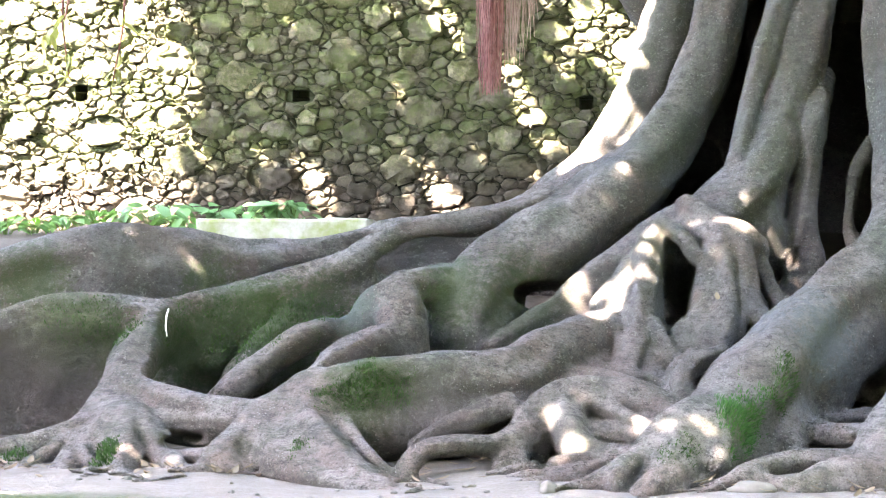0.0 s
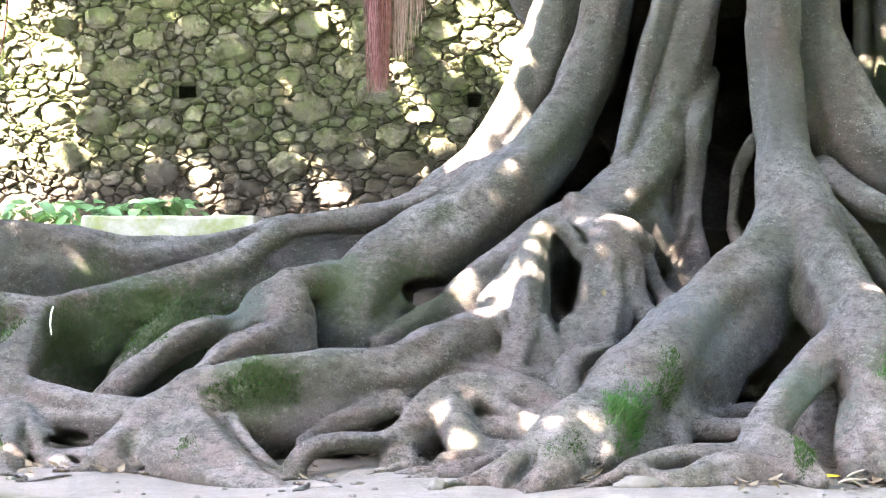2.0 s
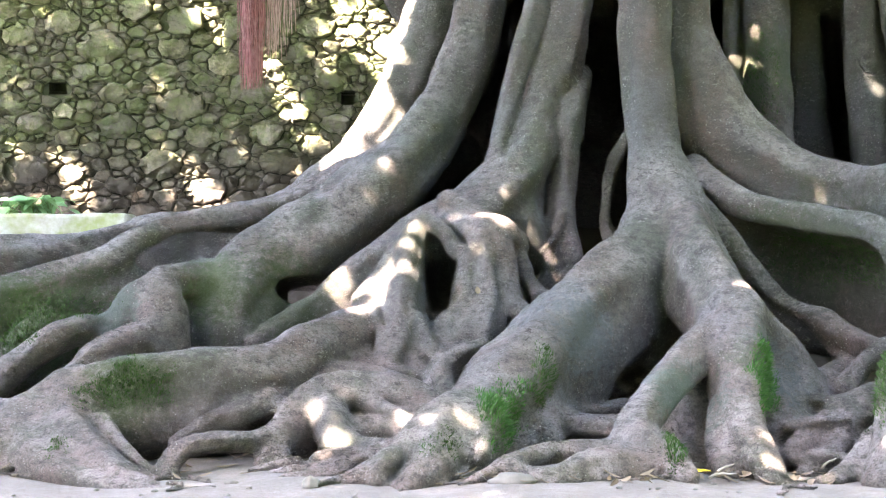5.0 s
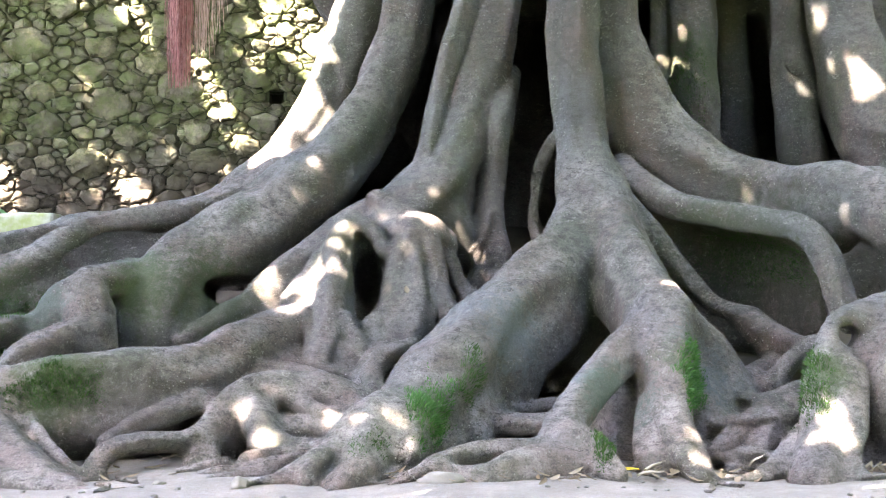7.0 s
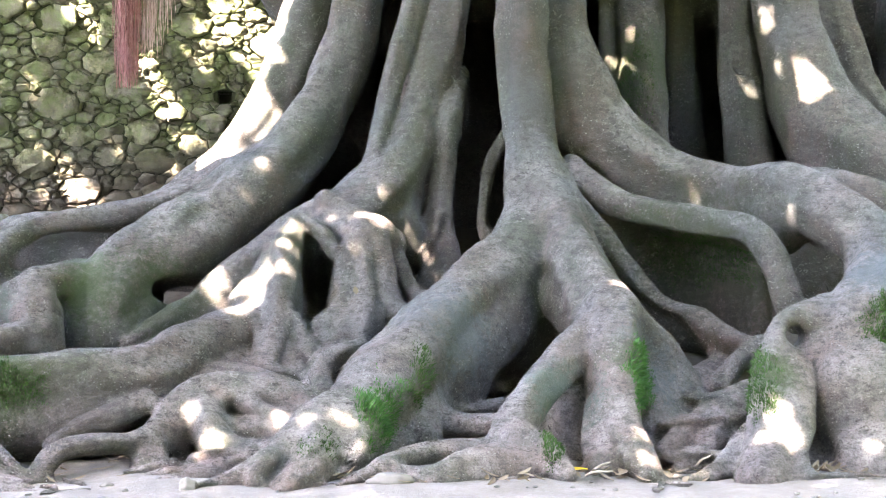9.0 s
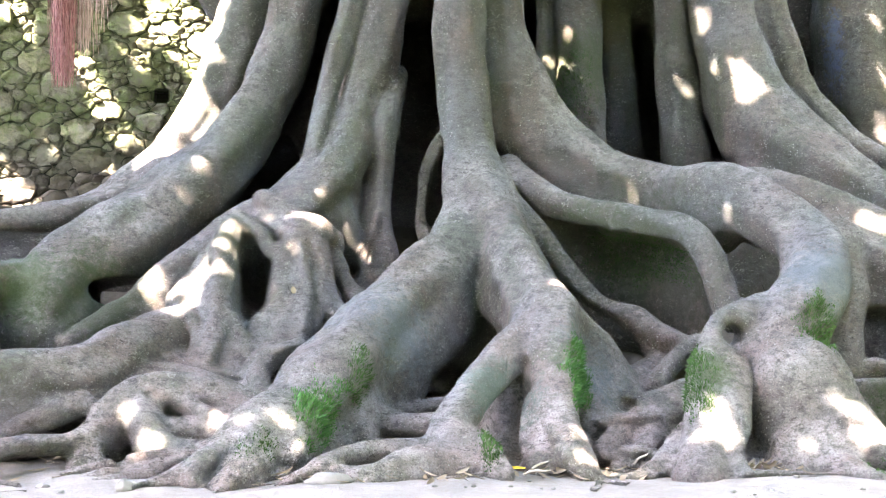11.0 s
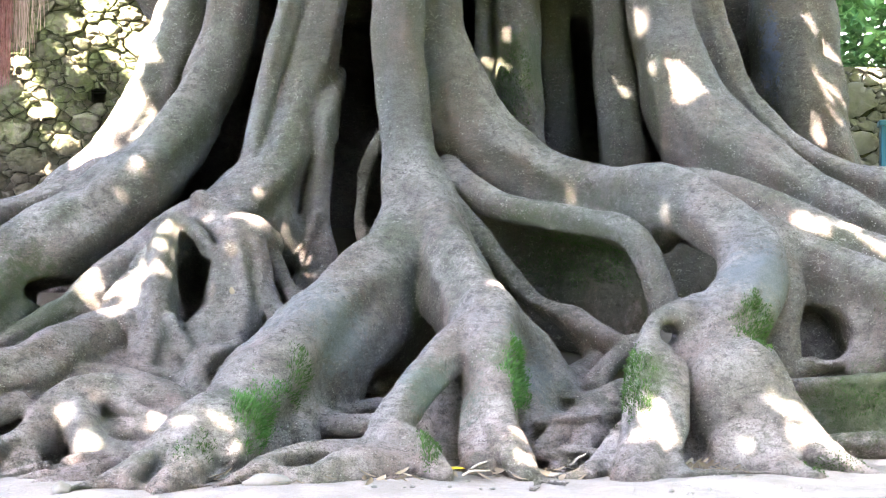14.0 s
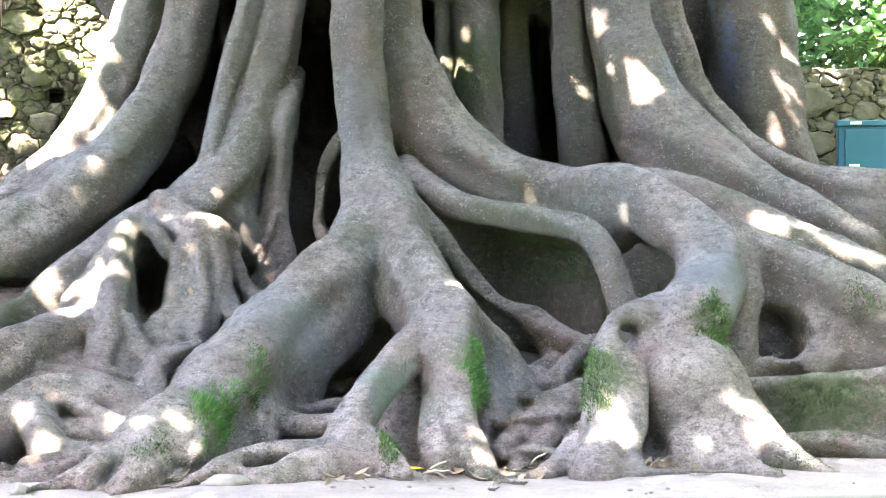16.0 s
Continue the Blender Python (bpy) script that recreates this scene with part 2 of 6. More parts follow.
def part(name, bm, material, parent, label=""):
    me = bpy.data.meshes.new(name)
    bm.to_mesh(me)
    bm.free()
    me.materials.append(material)
    ob = new(name, me)
    ob.parent = parent
    return tagged(ob, label) if label else ob


def thing(name, label, category, group="", kind="", at=(0, 0, 0)):
    ob = new(name)
    ob.location = at
    ob.empty_display_size = 0.1
    return tagged(ob, label, category, group, kind)


def smoothstep(a, b, x):
    t = np.clip((np.asarray(x, float) - a) / (b - a), 0, 1)
    return t * t * (3 - 2 * t)


def ripple(p, scale, seed=0.0):
    """A cheap smooth numpy noise in -1..1 for arrays of points."""
    x, y, z = p[:, 0] * scale + seed, p[:, 1] * scale - seed * 0.7, p[:, 2] * scale + seed * 1.3
    a = np.sin(x * 1.7 + 1.3 * np.sin(y * 1.1 + z * 0.6)) + np.sin(y * 2.1 + 1.7 * np.sin(z * 1.3 - x * 0.8)) + np.sin(z * 1.9 + 1.5 * np.sin(x * 1.2 + y * 0.9))
    return a / 3


# ---------------- ground ----------------
def ground_height(x, y):
    x, y = np.asarray(x, float), np.asarray(y, float)
    rise = 1.5 * smoothstep(12.7, 17.6, y) + 1.5 * smoothstep(20.85, 21.05, y)
    bumps = 0.02 * np.sin(x * 1.3 + 0.7 * y) + 0.015 * np.sin(2.9 * x - 1.7 * y) + 0.01 * np.sin(6.1 * x + 5.3 * y)
    return rise + bumps * smoothstep(300, 30, np.abs(x) + np.abs(y)) * smoothstep(9, 12, y)


def build_ground():
    xs = np.concatenate([[-600, -200, -80, -40, -20, -13], np.arange(-9, 9.01, 0.1), [13, 20, 40, 80, 200, 600]])
    ys = np.concatenate([[-600, -200, -80, -40, -20, -10, -4, 0, 4, 7, 9], np.arange(10, 22.01, 0.1), [24, 40, 80, 200, 600]])
    gx, gy = np.meshgrid(xs, ys)
    gz = ground_height(gx, gy)
    verts = np.stack([gx.ravel(), gy.ravel(), gz.ravel()], 1)
    w = len(xs)
    faces = [(j * w + i, j * w + i + 1, (j + 1) * w + i + 1, (j + 1) * w + i) for j in range(len(ys) - 1) for i in range(w - 1)]
    tagged(new("ground", mesh_of("ground", verts.tolist(), faces, SOIL, True)), "bare packed grey-brown soil rising towards the wall", "ground", kind="structure")


build_ground()

# ---------------- fig tree: trunk and roots grown in one distance field ----------------
STEP = 0.0226
LOW, HIGH = np.array((-7.2, 10.5, -0.15)), np.array((7.2, 19.7, 3.95))
SHAPE = np.ceil((HIGH - LOW) / STEP).astype(int) + 1
FIELD = np.full(SHAPE, 1.0, np.float32)
OWNER = np.full(SHAPE, -1, np.int16)
AXES3 = [(LOW[i] + np.arange(SHAPE[i]) * STEP).astype(np.float32) for i in range(3)]
GROWN, FEET = [], []


def box_of(lo, hi):
    a = np.clip(np.floor((np.asarray(lo) - LOW) / STEP).astype(int), 0, SHAPE)
    b = np.clip(np.ceil((np.asarray(hi) - LOW) / STEP).astype(int) + 1, 0, SHAPE)
    return a, b


def spline(points, n=5):
    p = np.array(points, float)
    p = np.vstack([2 * p[0] - p[1], p, 2 * p[-1] - p[-2]])
    out = []
    for i in range(1, len(p) - 2):
        for s in np.arange(n) / n:
            a, b, c, d = p[i - 1], p[i], p[i + 1], p[i + 2]
            out.append(0.5 * (2 * b + (c - a) * s + (2 * a - 5 * b + 4 * c - d) * s * s + (3 * b - 3 * c + d - a) * s ** 3))
    out.append(p[-2])
    out = np.array(out)
    out[:, 3] = np.maximum(out[:, 3], 0.012)
    return out


def grow(name, points, skirt=0.0, flare=0.0, blend=0.08):
    """Adds one limb: places and radii along it, and a buttress wall of that height below it."""
    x, y, z, r = points[-1]
    soil = float(ground_height(x, y))
    if r > 0.06 and z - soil < 0.3 and points[-2][2] - z > 0.6 * math.dist(points[-2][:2], (x, y)):
        points = [*points, (x, y - 0.02, soil - 0.03, r * 1.3)]
    line = spline(points)
    if name == "root" and points[-1][2] < 0.4:
        FEET.append(points[-1])
    owner = len(GROWN)
    GROWN.append(name)
    reach = line[:, 3].max() + skirt * flare + 0.2
    a, b = box_of(line[:, :3].min(0) - reach - (0, 0, skirt), line[:, :3].max(0) + reach)
    if (b - a).min() <= 0:
        return
    local = np.full(b - a, 1.0, np.float32)
    done = 0.0
    for p, q in zip(line[:-1], line[1:]):
        span = float(np.linalg.norm(q[:3] - p[:3]))
        edge = max(p[3], q[3]) + skirt * flare + 0.2
        lo, hi = np.minimum(p[:3], q[:3]) - edge, np.maximum(p[:3], q[:3]) + edge
        lo[2] -= skirt
        c, d = box_of(lo, hi)
        if (d - c).min() <= 0:
            continue
        x, y, z = (AXES3[i][c[i]:d[i]].reshape([-1 if j == i else 1 for j in range(3)]) for i in range(3))
        v = (q - p).astype(np.float32)
        if skirt:
            t = ((x - p[0]) * v[0] + (y - p[1]) * v[1] + 0.25 * (z - p[2]) * v[2]) / (v[0] ** 2 + v[1] ** 2 + 0.25 * v[2] ** 2 + 1e-9)
        else:
            t = ((x - p[0]) * v[0] + (y - p[1]) * v[1] + (z - p[2]) * v[2]) / ((v[:3] ** 2).sum() + 1e-9)
        t = np.clip(t, 0, 1)
        dx, dy, dz = x - (p[0] + t * v[0]), y - (p[1] + t * v[1]), z - (p[2] + t * v[2])
        drop = np.clip(-dz, 0, skirt) if skirt else 0.0
        along = v[:3] / (np.linalg.norm(v[:3]) + 1e-9)
        side = np.cross(along, (0.0, 0.0, 1.0)) if abs(along[2]) < 0.85 else np.cross(along, (0.0, 1.0, 0.0))
        side = side / np.linalg.norm(side)
        rise = np.cross(side, along)
        turn = np.arctan2(dx * side[0] + dy * side[1] + dz * side[2], dx * rise[0] + dy * rise[1] + dz * rise[2])
        walked = (done + t * span) * 2.2
        flute = 0.065 * np.sin(3 * turn + owner + walked) + 0.04 * np.sin(5 * turn + 2.3 * owner - 1.7 * walked) + 0.022 * np.sin(7 * turn + 1.1 * owner + 0.8 * walked) + 0.03 * np.sin(4.1 * walked + owner)
        dist = np.sqrt(dx * dx + dy * dy + (dz + drop) ** 2) - (p[3] + t * v[3]) * (1 + flute) - flare * drop
        done += span
        s = tuple(slice(c[i] - a[i], d[i] - a[i]) for i in range(3))
        local[s] = np.minimum(local[s], dist)
    s = tuple(slice(a[i], b[i]) for i in range(3))
    old = FIELD[s]
    OWNER[s] = np.where(local < old, owner, OWNER[s])
    h = np.clip(blend - np.abs(old - local), 0, None) / blend
    FIELD[s] = np.minimum(old, local) - h * h * blend * 0.25


def hollow(place, radii, blend=0.06):
    """Carves a rounded cavity out of the wood."""
    place, radii = np.array(place), np.array(radii)
    a, b = box_of(place - radii * 2 - 0.2, place + radii * 2 + 0.2)
    x, y, z = (AXES3[i][a[i]:b[i]].reshape([-1 if j == i else 1 for j in range(3)]) for i in range(3))
    q = np.sqrt(((x - place[0]) / radii[0]) ** 2 + ((y - place[1]) / radii[1]) ** 2 + ((z - place[2]) / radii[2]) ** 2)
    cut = -(q - 1) * radii.min()
    s = tuple(slice(a[i], b[i]) for i in range(3))
    old = FIELD[s]
    h = np.clip(blend - np.abs(old - cut), 0, None) / blend
    FIELD[s] = np.maximum(old, cut) + h * h * blend * 0.25


grow("trunk", [(-0.14, 19.20, 4.32, 0.882), (-0.14, 19.20, 2.97, 0.882), (-0.14, 19.00, 1.39, 0.873)], blend=0.05)
grow("trunk", [(1.03, 19.10, 4.31, 0.994), (1.03, 19.10, 2.97, 0.994), (1.02, 18.90, 1.39, 0.984)], blend=0.05)
grow("trunk", [(2.30, 19.00, 4.29, 0.989), (2.30, 19.00, 2.96, 0.989), (2.29, 18.90, 1.39, 0.984)], blend=0.05)
grow("trunk", [(3.57, 19.00, 4.29, 0.989), (3.58, 19.00, 2.96, 0.989), (3.57, 18.90, 1.39, 0.984)], blend=0.05)
grow("trunk", [(4.71, 18.90, 4.28, 0.868), (4.72, 18.90, 2.95, 0.868), (4.70, 18.80, 1.39, 0.864)], blend=0.05)
grow("buttress", [(-0.65, 16.20, 3.80, 0.198), (-0.69, 16.20, 3.51, 0.208), (-0.80, 16.15, 3.11, 0.223), (-0.92, 16.05, 2.76, 0.226), (-1.08, 15.95, 2.46, 0.225), (-1.24, 15.85, 2.23, 0.214), (-1.45, 15.80, 2.01, 0.194), (-1.71, 15.80, 1.83, 0.174)], blend=0.05)
grow("buttress", [(-0.23, 15.60, 3.72, 0.200), (-0.28, 15.60, 3.44, 0.205), (-0.36, 15.55, 3.05, 0.209), (-0.49, 15.45, 2.72, 0.222), (-0.67, 15.30, 2.39, 0.248), (-0.87, 15.10, 2.07, 0.277), (-1.13, 14.90, 1.80, 0.310), (-1.42, 14.70, 1.54, 0.341), (-1.75, 14.45, 1.30, 0.353), (-2.00, 14.20, 1.11, 0.330), (-2.11, 14.00, 0.91, 0.308), (-2.14, 13.90, 0.70, 0.323)], blend=0.05)
grow("buttress", [(0.48, 15.20, 3.62, 0.204), (0.41, 15.10, 3.15, 0.198), (0.31, 15.00, 2.69, 0.188), (0.18, 14.85, 2.27, 0.209), (-0.02, 14.60, 1.89, 0.232), (-0.29, 14.40, 1.61, 0.194)])
grow("buttress", [(0.26, 15.05, 3.65, 0.106), (0.19, 15.00, 3.37, 0.101), (0.09, 14.95, 3.00, 0.096), (-0.02, 14.85, 2.63, 0.095), (-0.09, 14.75, 2.31, 0.090), (-0.16, 14.60, 2.01, 0.089), (-0.25, 14.50, 1.79, 0.089)], blend=0.025)
grow("aerial_root", [(0.57, 15.30, 2.78, 0.075), (0.52, 15.00, 2.62, 0.096), (0.46, 14.80, 2.38, 0.104), (0.43, 14.75, 2.08, 0.095), (0.40, 14.70, 1.81, 0.099), (0.39, 14.60, 1.54, 0.125), (0.40, 14.50, 1.28, 0.151), (0.32, 14.40, 0.97, 0.159)], blend=0.03)
grow("aerial_root", [(0.97, 14.62, 2.36, 0.05), (0.87, 14.75, 2.20, 0.056), (0.77, 14.85, 1.99, 0.060), (0.73, 14.78, 1.79, 0.064), (0.71, 14.65, 1.58, 0.063), (0.78, 14.45, 1.40, 0.075), (0.86, 14.25, 1.25, 0.08)], blend=0.02)
grow("buttress", [(1.03, 14.60, 3.55, 0.224), (1.03, 14.55, 2.96, 0.205), (1.06, 14.50, 2.52, 0.204), (1.10, 14.40, 2.07, 0.220), (1.13, 14.20, 1.67, 0.270), (1.05, 14.00, 1.37, 0.300)], blend=0.05)
grow("buttress", [(1.37, 14.90, 3.59, 0.210), (1.37, 14.90, 3.13, 0.219), (1.46, 14.85, 2.76, 0.246), (1.62, 14.80, 2.42, 0.263), (1.89, 14.70, 2.12, 0.243), (2.25, 14.55, 1.93, 0.205), (2.65, 14.30, 1.84, 0.193), (2.96, 13.90, 1.78, 0.204)], skirt=0.25, flare=0.02, blend=0.05)
grow("buttress", [(2.89, 14.20, 1.83, 0.200), (3.00, 13.90, 1.80, 0.213), (3.22, 13.60, 1.64, 0.225), (3.46, 13.25, 1.43, 0.227), (3.47, 12.95, 1.19, 0.238), (3.28, 12.60, 0.96, 0.262), (3.05, 12.30, 0.71, 0.226), (3.00, 12.10, 0.46, 0.245), (3.04, 11.95, 0.21, 0.227), (3.08, 11.85, -0.04, 0.232)], blend=0.06)
grow("buttress", [(1.90, 16.30, 3.84, 0.070), (1.88, 16.20, 3.13, 0.079), (1.88, 16.10, 2.72, 0.089), (1.95, 16.00, 2.32, 0.088)], blend=0.03)
grow("buttress", [(2.16, 16.40, 3.86, 0.231), (2.16, 16.20, 3.13, 0.228), (2.19, 16.10, 2.53, 0.227), (2.20, 16.00, 1.88, 0.225)], blend=0.05)
grow("buttress", [(2.54, 16.70, 3.90, 0.175), (2.58, 16.70, 3.28, 0.170), (2.63, 16.70, 2.67, 0.176), (2.69, 16.70, 1.89, 0.186)], blend=0.05)
grow("buttress", [(3.02, 16.20, 3.84, 0.146), (3.04, 16.20, 3.24, 0.166), (3.06, 16.10, 2.68, 0.185), (3.10, 16.00, 2.18, 0.219), (3.15, 16.00, 1.73, 0.229)], blend=0.03)
grow("buttress", [(3.34, 15.80, 3.89, 0.226), (3.43, 15.75, 3.35, 0.245), (3.51, 15.60, 2.85, 0.277), (3.68, 15.40, 2.40, 0.308), (3.96, 15.10, 2.06, 0.341), (4.37, 14.90, 1.81, 0.272), (4.70, 14.60, 1.59, 0.230), (5.06, 14.40, 1.36, 0.201)], skirt=0.3, flare=0.1)
grow("buttress", [(3.83, 16.20, 3.85, 0.139), (3.91, 16.10, 3.34, 0.138), (4.04, 16.00, 2.93, 0.137), (4.25, 15.90, 2.53, 0.136), (4.53, 15.80, 2.20, 0.169), (4.87, 15.60, 1.93, 0.215), (5.26, 15.40, 1.80, 0.236), (5.74, 15.20, 1.75, 0.256)], skirt=0.3, flare=0.1, blend=0.06)
grow("buttress", [(5.05, 17.60, 4.17, 0.420), (5.07, 17.60, 3.40, 0.431), (5.14, 17.50, 2.73, 0.450), (5.29, 17.40, 2.07, 0.416)], blend=0.05)
grow("root", [(-1.08, 15.90, 2.18, 0.204), (-1.52, 15.90, 1.92, 0.195), (-2.09, 15.80, 1.64, 0.165), (-2.72, 15.70, 1.52, 0.154), (-3.15, 15.60, 1.46, 0.153)], skirt=0.9, flare=0.05, blend=0.05)
grow("root", [(-2.97, 15.70, 1.48, 0.154), (-3.33, 15.50, 1.39, 0.171), (-3.75, 15.20, 1.28, 0.205), (-4.21, 14.90, 1.24, 0.228), (-4.68, 14.70, 1.31, 0.243), (-5.15, 14.50, 1.34, 0.249), (-5.65, 14.40, 1.27, 0.256), (-6.10, 14.30, 1.13, 0.263), (-6.59, 14.10, 0.90, 0.259), (-7.18, 13.90, 0.67, 0.213)], skirt=0.4, flare=0.1, blend=0.05)
grow("root", [(-1.37, 15.30, 1.93, 0.187), (-1.81, 15.10, 1.71, 0.129), (-2.21, 14.90, 1.61, 0.114), (-2.59, 14.70, 1.54, 0.113), (-2.87, 14.45, 1.44, 0.124), (-3.07, 14.30, 1.32, 0.131)], blend=0.04)
grow("root", [(-2.91, 14.40, 1.42, 0.123), (-3.14, 14.20, 1.28, 0.139), (-3.47, 14.05, 1.13, 0.155), (-3.84, 13.90, 1.01, 0.153), (-4.20, 13.75, 0.94, 0.143), (-4.51, 13.60, 0.86, 0.142)], skirt=0.75, flare=0.06, blend=0.06)
grow("root", [(-4.42, 13.60, 0.85, 0.142), (-4.71, 13.50, 0.89, 0.157), (-5.03, 13.40, 0.91, 0.172), (-5.35, 13.30, 0.86, 0.171), (-5.63, 13.20, 0.75, 0.170), (-5.99, 13.00, 0.53, 0.167), (-6.44, 12.80, 0.24, 0.157)], skirt=0.75, flare=0.05, blend=0.05)
grow("root", [(-2.11, 14.10, 1.06, 0.173), (-2.34, 13.90, 1.12, 0.145), (-2.52, 13.70, 1.13, 0.130), (-2.60, 13.60, 1.08, 0.142), (-2.58, 13.45, 0.85, 0.181), (-2.52, 13.35, 0.65, 0.172)], blend=0.05)
grow("root", [(-2.64, 13.60, 1.12, 0.117), (-2.79, 13.60, 0.99, 0.150), (-2.92, 13.60, 0.78, 0.167), (-3.07, 13.50, 0.57, 0.165)], blend=0.06)
grow("root", [(-2.49, 13.30, 0.80, 0.098), (-2.71, 13.20, 0.74, 0.121), (-2.91, 13.00, 0.63, 0.135), (-3.10, 12.90, 0.49, 0.119), (-3.28, 12.80, 0.32, 0.078)], blend=0.05)
grow("root", [(-2.92, 13.60, 0.85, 0.077), (-3.07, 13.50, 0.82, 0.093), (-3.28, 13.30, 0.76, 0.113), (-3.49, 13.20, 0.61, 0.117), (-3.69, 13.05, 0.44, 0.116), (-3.84, 13.00, 0.30, 0.107)], blend=0.04)
grow("root", [(-0.84, 13.60, 0.90, 0.133), (-1.19, 13.40, 0.80, 0.148), (-1.47, 13.10, 0.67, 0.186), (-1.64, 12.85, 0.50, 0.238), (-1.87, 12.65, 0.45, 0.267), (-2.36, 12.50, 0.42, 0.289), (-2.66, 12.40, 0.43, 0.241), (-2.89, 12.35, 0.46, 0.171), (-3.02, 12.30, 0.45, 0.139)], skirt=0.15, flare=0.2, blend=0.05)
grow("root", [(-2.98, 12.40, 0.46, 0.152), (-3.15, 12.20, 0.34, 0.142), (-3.29, 12.00, 0.25, 0.132), (-3.35, 11.80, 0.12, 0.123), (-3.39, 11.60, -0.03, 0.121)], blend=0.07)
grow("root", [(-2.95, 12.20, 0.36, 0.142), (-2.77, 12.00, 0.16, 0.110), (-2.53, 11.80, 0.02, 0.087), (-2.30, 11.60, -0.04, 0.064)], blend=0.06)
grow("root", [(-3.23, 12.00, 0.23, 0.125), (-3.12, 11.70, 0.10, 0.136), (-2.81, 11.40, 0.01, 0.098), (-2.51, 11.20, -0.03, 0.069), (-2.20, 11.05, -0.05, 0.047), (-1.94, 11.00, -0.05, 0.027)], blend=0.06)
grow("root", [(-4.50, 13.50, 0.81, 0.172), (-4.49, 13.00, 0.59, 0.175), (-4.46, 12.60, 0.38, 0.170), (-4.52, 12.15, 0.19, 0.125), (-4.77, 11.95, 0.11, 0.085), (-5.12, 11.80, 0.06, 0.069)], blend=0.06)
grow("root", [(-4.46, 12.60, 0.42, 0.137), (-3.90, 12.35, 0.33, 0.126), (-3.49, 12.20, 0.28, 0.132), (-3.14, 12.10, 0.26, 0.145)], skirt=0.12, flare=0.2, blend=0.06)
grow("root", [(-4.32, 12.20, 0.26, 0.112), (-4.31, 11.90, 0.14, 0.095), (-4.40, 11.70, 0.09, 0.072), (-4.46, 11.40, -0.04, 0.056)], blend=0.05)
grow("root", [(-4.29, 12.00, 0.21, 0.103), (-4.22, 11.70, 0.05, 0.086), (-4.00, 11.40, -0.05, 0.056), (-3.87, 11.30, -0.10, 0.028)], blend=0.05)
grow("root", [(-4.43, 12.00, 0.17, 0.066), (-4.67, 11.80, 0.07, 0.058), (-4.79, 11.50, -0.03, 0.049), (-4.98, 11.40, -0.09, 0.035)], blend=0.05)
grow("root", [(-4.36, 11.60, 0.06, 0.043), (-4.13, 11.40, -0.03, 0.042), (-4.06, 11.30, -0.11, 0.028)], blend=0.05)
grow("root", [(-4.11, 11.90, 0.07, 0.058), (-3.76, 11.80, 0.08, 0.061), (-3.46, 11.70, 0.04, 0.064), (-3.24, 11.60, 0.02, 0.064)], blend=0.04)
grow("root", [(-3.56, 12.10, 0.25, 0.074), (-3.81, 12.20, 0.23, 0.082), (-4.05, 12.20, 0.20, 0.090), (-4.26, 12.10, 0.14, 0.096)], blend=0.05)
grow("root", [(-1.55, 12.10, 0.21, 0.075), (-1.71, 11.95, 0.16, 0.078), (-1.91, 11.80, 0.17, 0.081), (-2.09, 11.70, 0.14, 0.080), (-2.19, 11.60, 0.03, 0.080)], blend=0.03)
grow("root", [(0.03, 14.80, 1.97, 0.226), (-0.25, 14.60, 1.76, 0.197), (-0.50, 14.40, 1.60, 0.176), (-0.75, 14.25, 1.44, 0.192), (-1.01, 14.10, 1.24, 0.181), (-1.25, 14.00, 1.10, 0.154), (-1.49, 13.90, 0.95, 0.115), (-1.71, 13.75, 0.83, 0.084), (-1.93, 13.60, 0.69, 0.062)], skirt=0.2, flare=0.1, blend=0.05)
grow("root", [(-0.69, 14.10, 1.48, 0.138), (-0.79, 13.95, 1.25, 0.162), (-0.84, 13.75, 1.00, 0.177), (-0.81, 13.55, 0.76, 0.191), (-0.75, 13.30, 0.53, 0.220)], blend=0.06)
grow("root", [(-0.50, 14.15, 1.55, 0.113), (-0.26, 13.95, 1.44, 0.154), (-0.27, 13.80, 1.21, 0.169), (-0.30, 13.65, 0.96, 0.184), (-0.38, 13.45, 0.71, 0.190)], blend=0.05)
grow("root", [(-0.16, 14.00, 1.49, 0.111), (-0.07, 13.80, 1.25, 0.101), (-0.04, 13.65, 1.01, 0.100), (0.12, 13.50, 0.81, 0.099)], blend=0.04)
grow("root", [(-0.39, 13.50, 0.89, 0.099), (-0.53, 13.40, 0.79, 0.107), (-0.55, 13.30, 0.65, 0.098)], blend=0.04)
grow("root", [(0.07, 14.00, 1.24, 0.060), (0.15, 13.80, 1.04, 0.059), (0.28, 13.60, 0.88, 0.058)], blend=0.04)
grow("root", [(-0.88, 13.85, 1.25, 0.110), (-0.96, 13.75, 1.09, 0.126), (-1.08, 13.60, 0.96, 0.116)], blend=0.03)
grow("root", [(-0.21, 13.90, 1.50, 0.060), (-0.19, 13.65, 1.25, 0.063), (-0.17, 13.50, 1.01, 0.066), (-0.23, 13.30, 0.73, 0.073)], blend=0.03)
grow("root", [(-0.74, 13.95, 1.55, 0.085), (-0.79, 13.75, 1.32, 0.109), (-0.82, 13.55, 1.05, 0.116), (-0.82, 13.35, 0.82, 0.123), (-0.88, 13.10, 0.59, 0.104)], blend=0.04)
grow("root", [(-1.04, 13.40, 0.56, 0.123), (-1.23, 13.20, 0.52, 0.097), (-1.37, 13.00, 0.52, 0.072)], blend=0.06)
grow("root", [(-0.38, 13.20, 0.66, 0.073), (-0.51, 13.00, 0.60, 0.080), (-0.57, 12.80, 0.45, 0.078), (-0.56, 12.60, 0.32, 0.077)], blend=0.04)
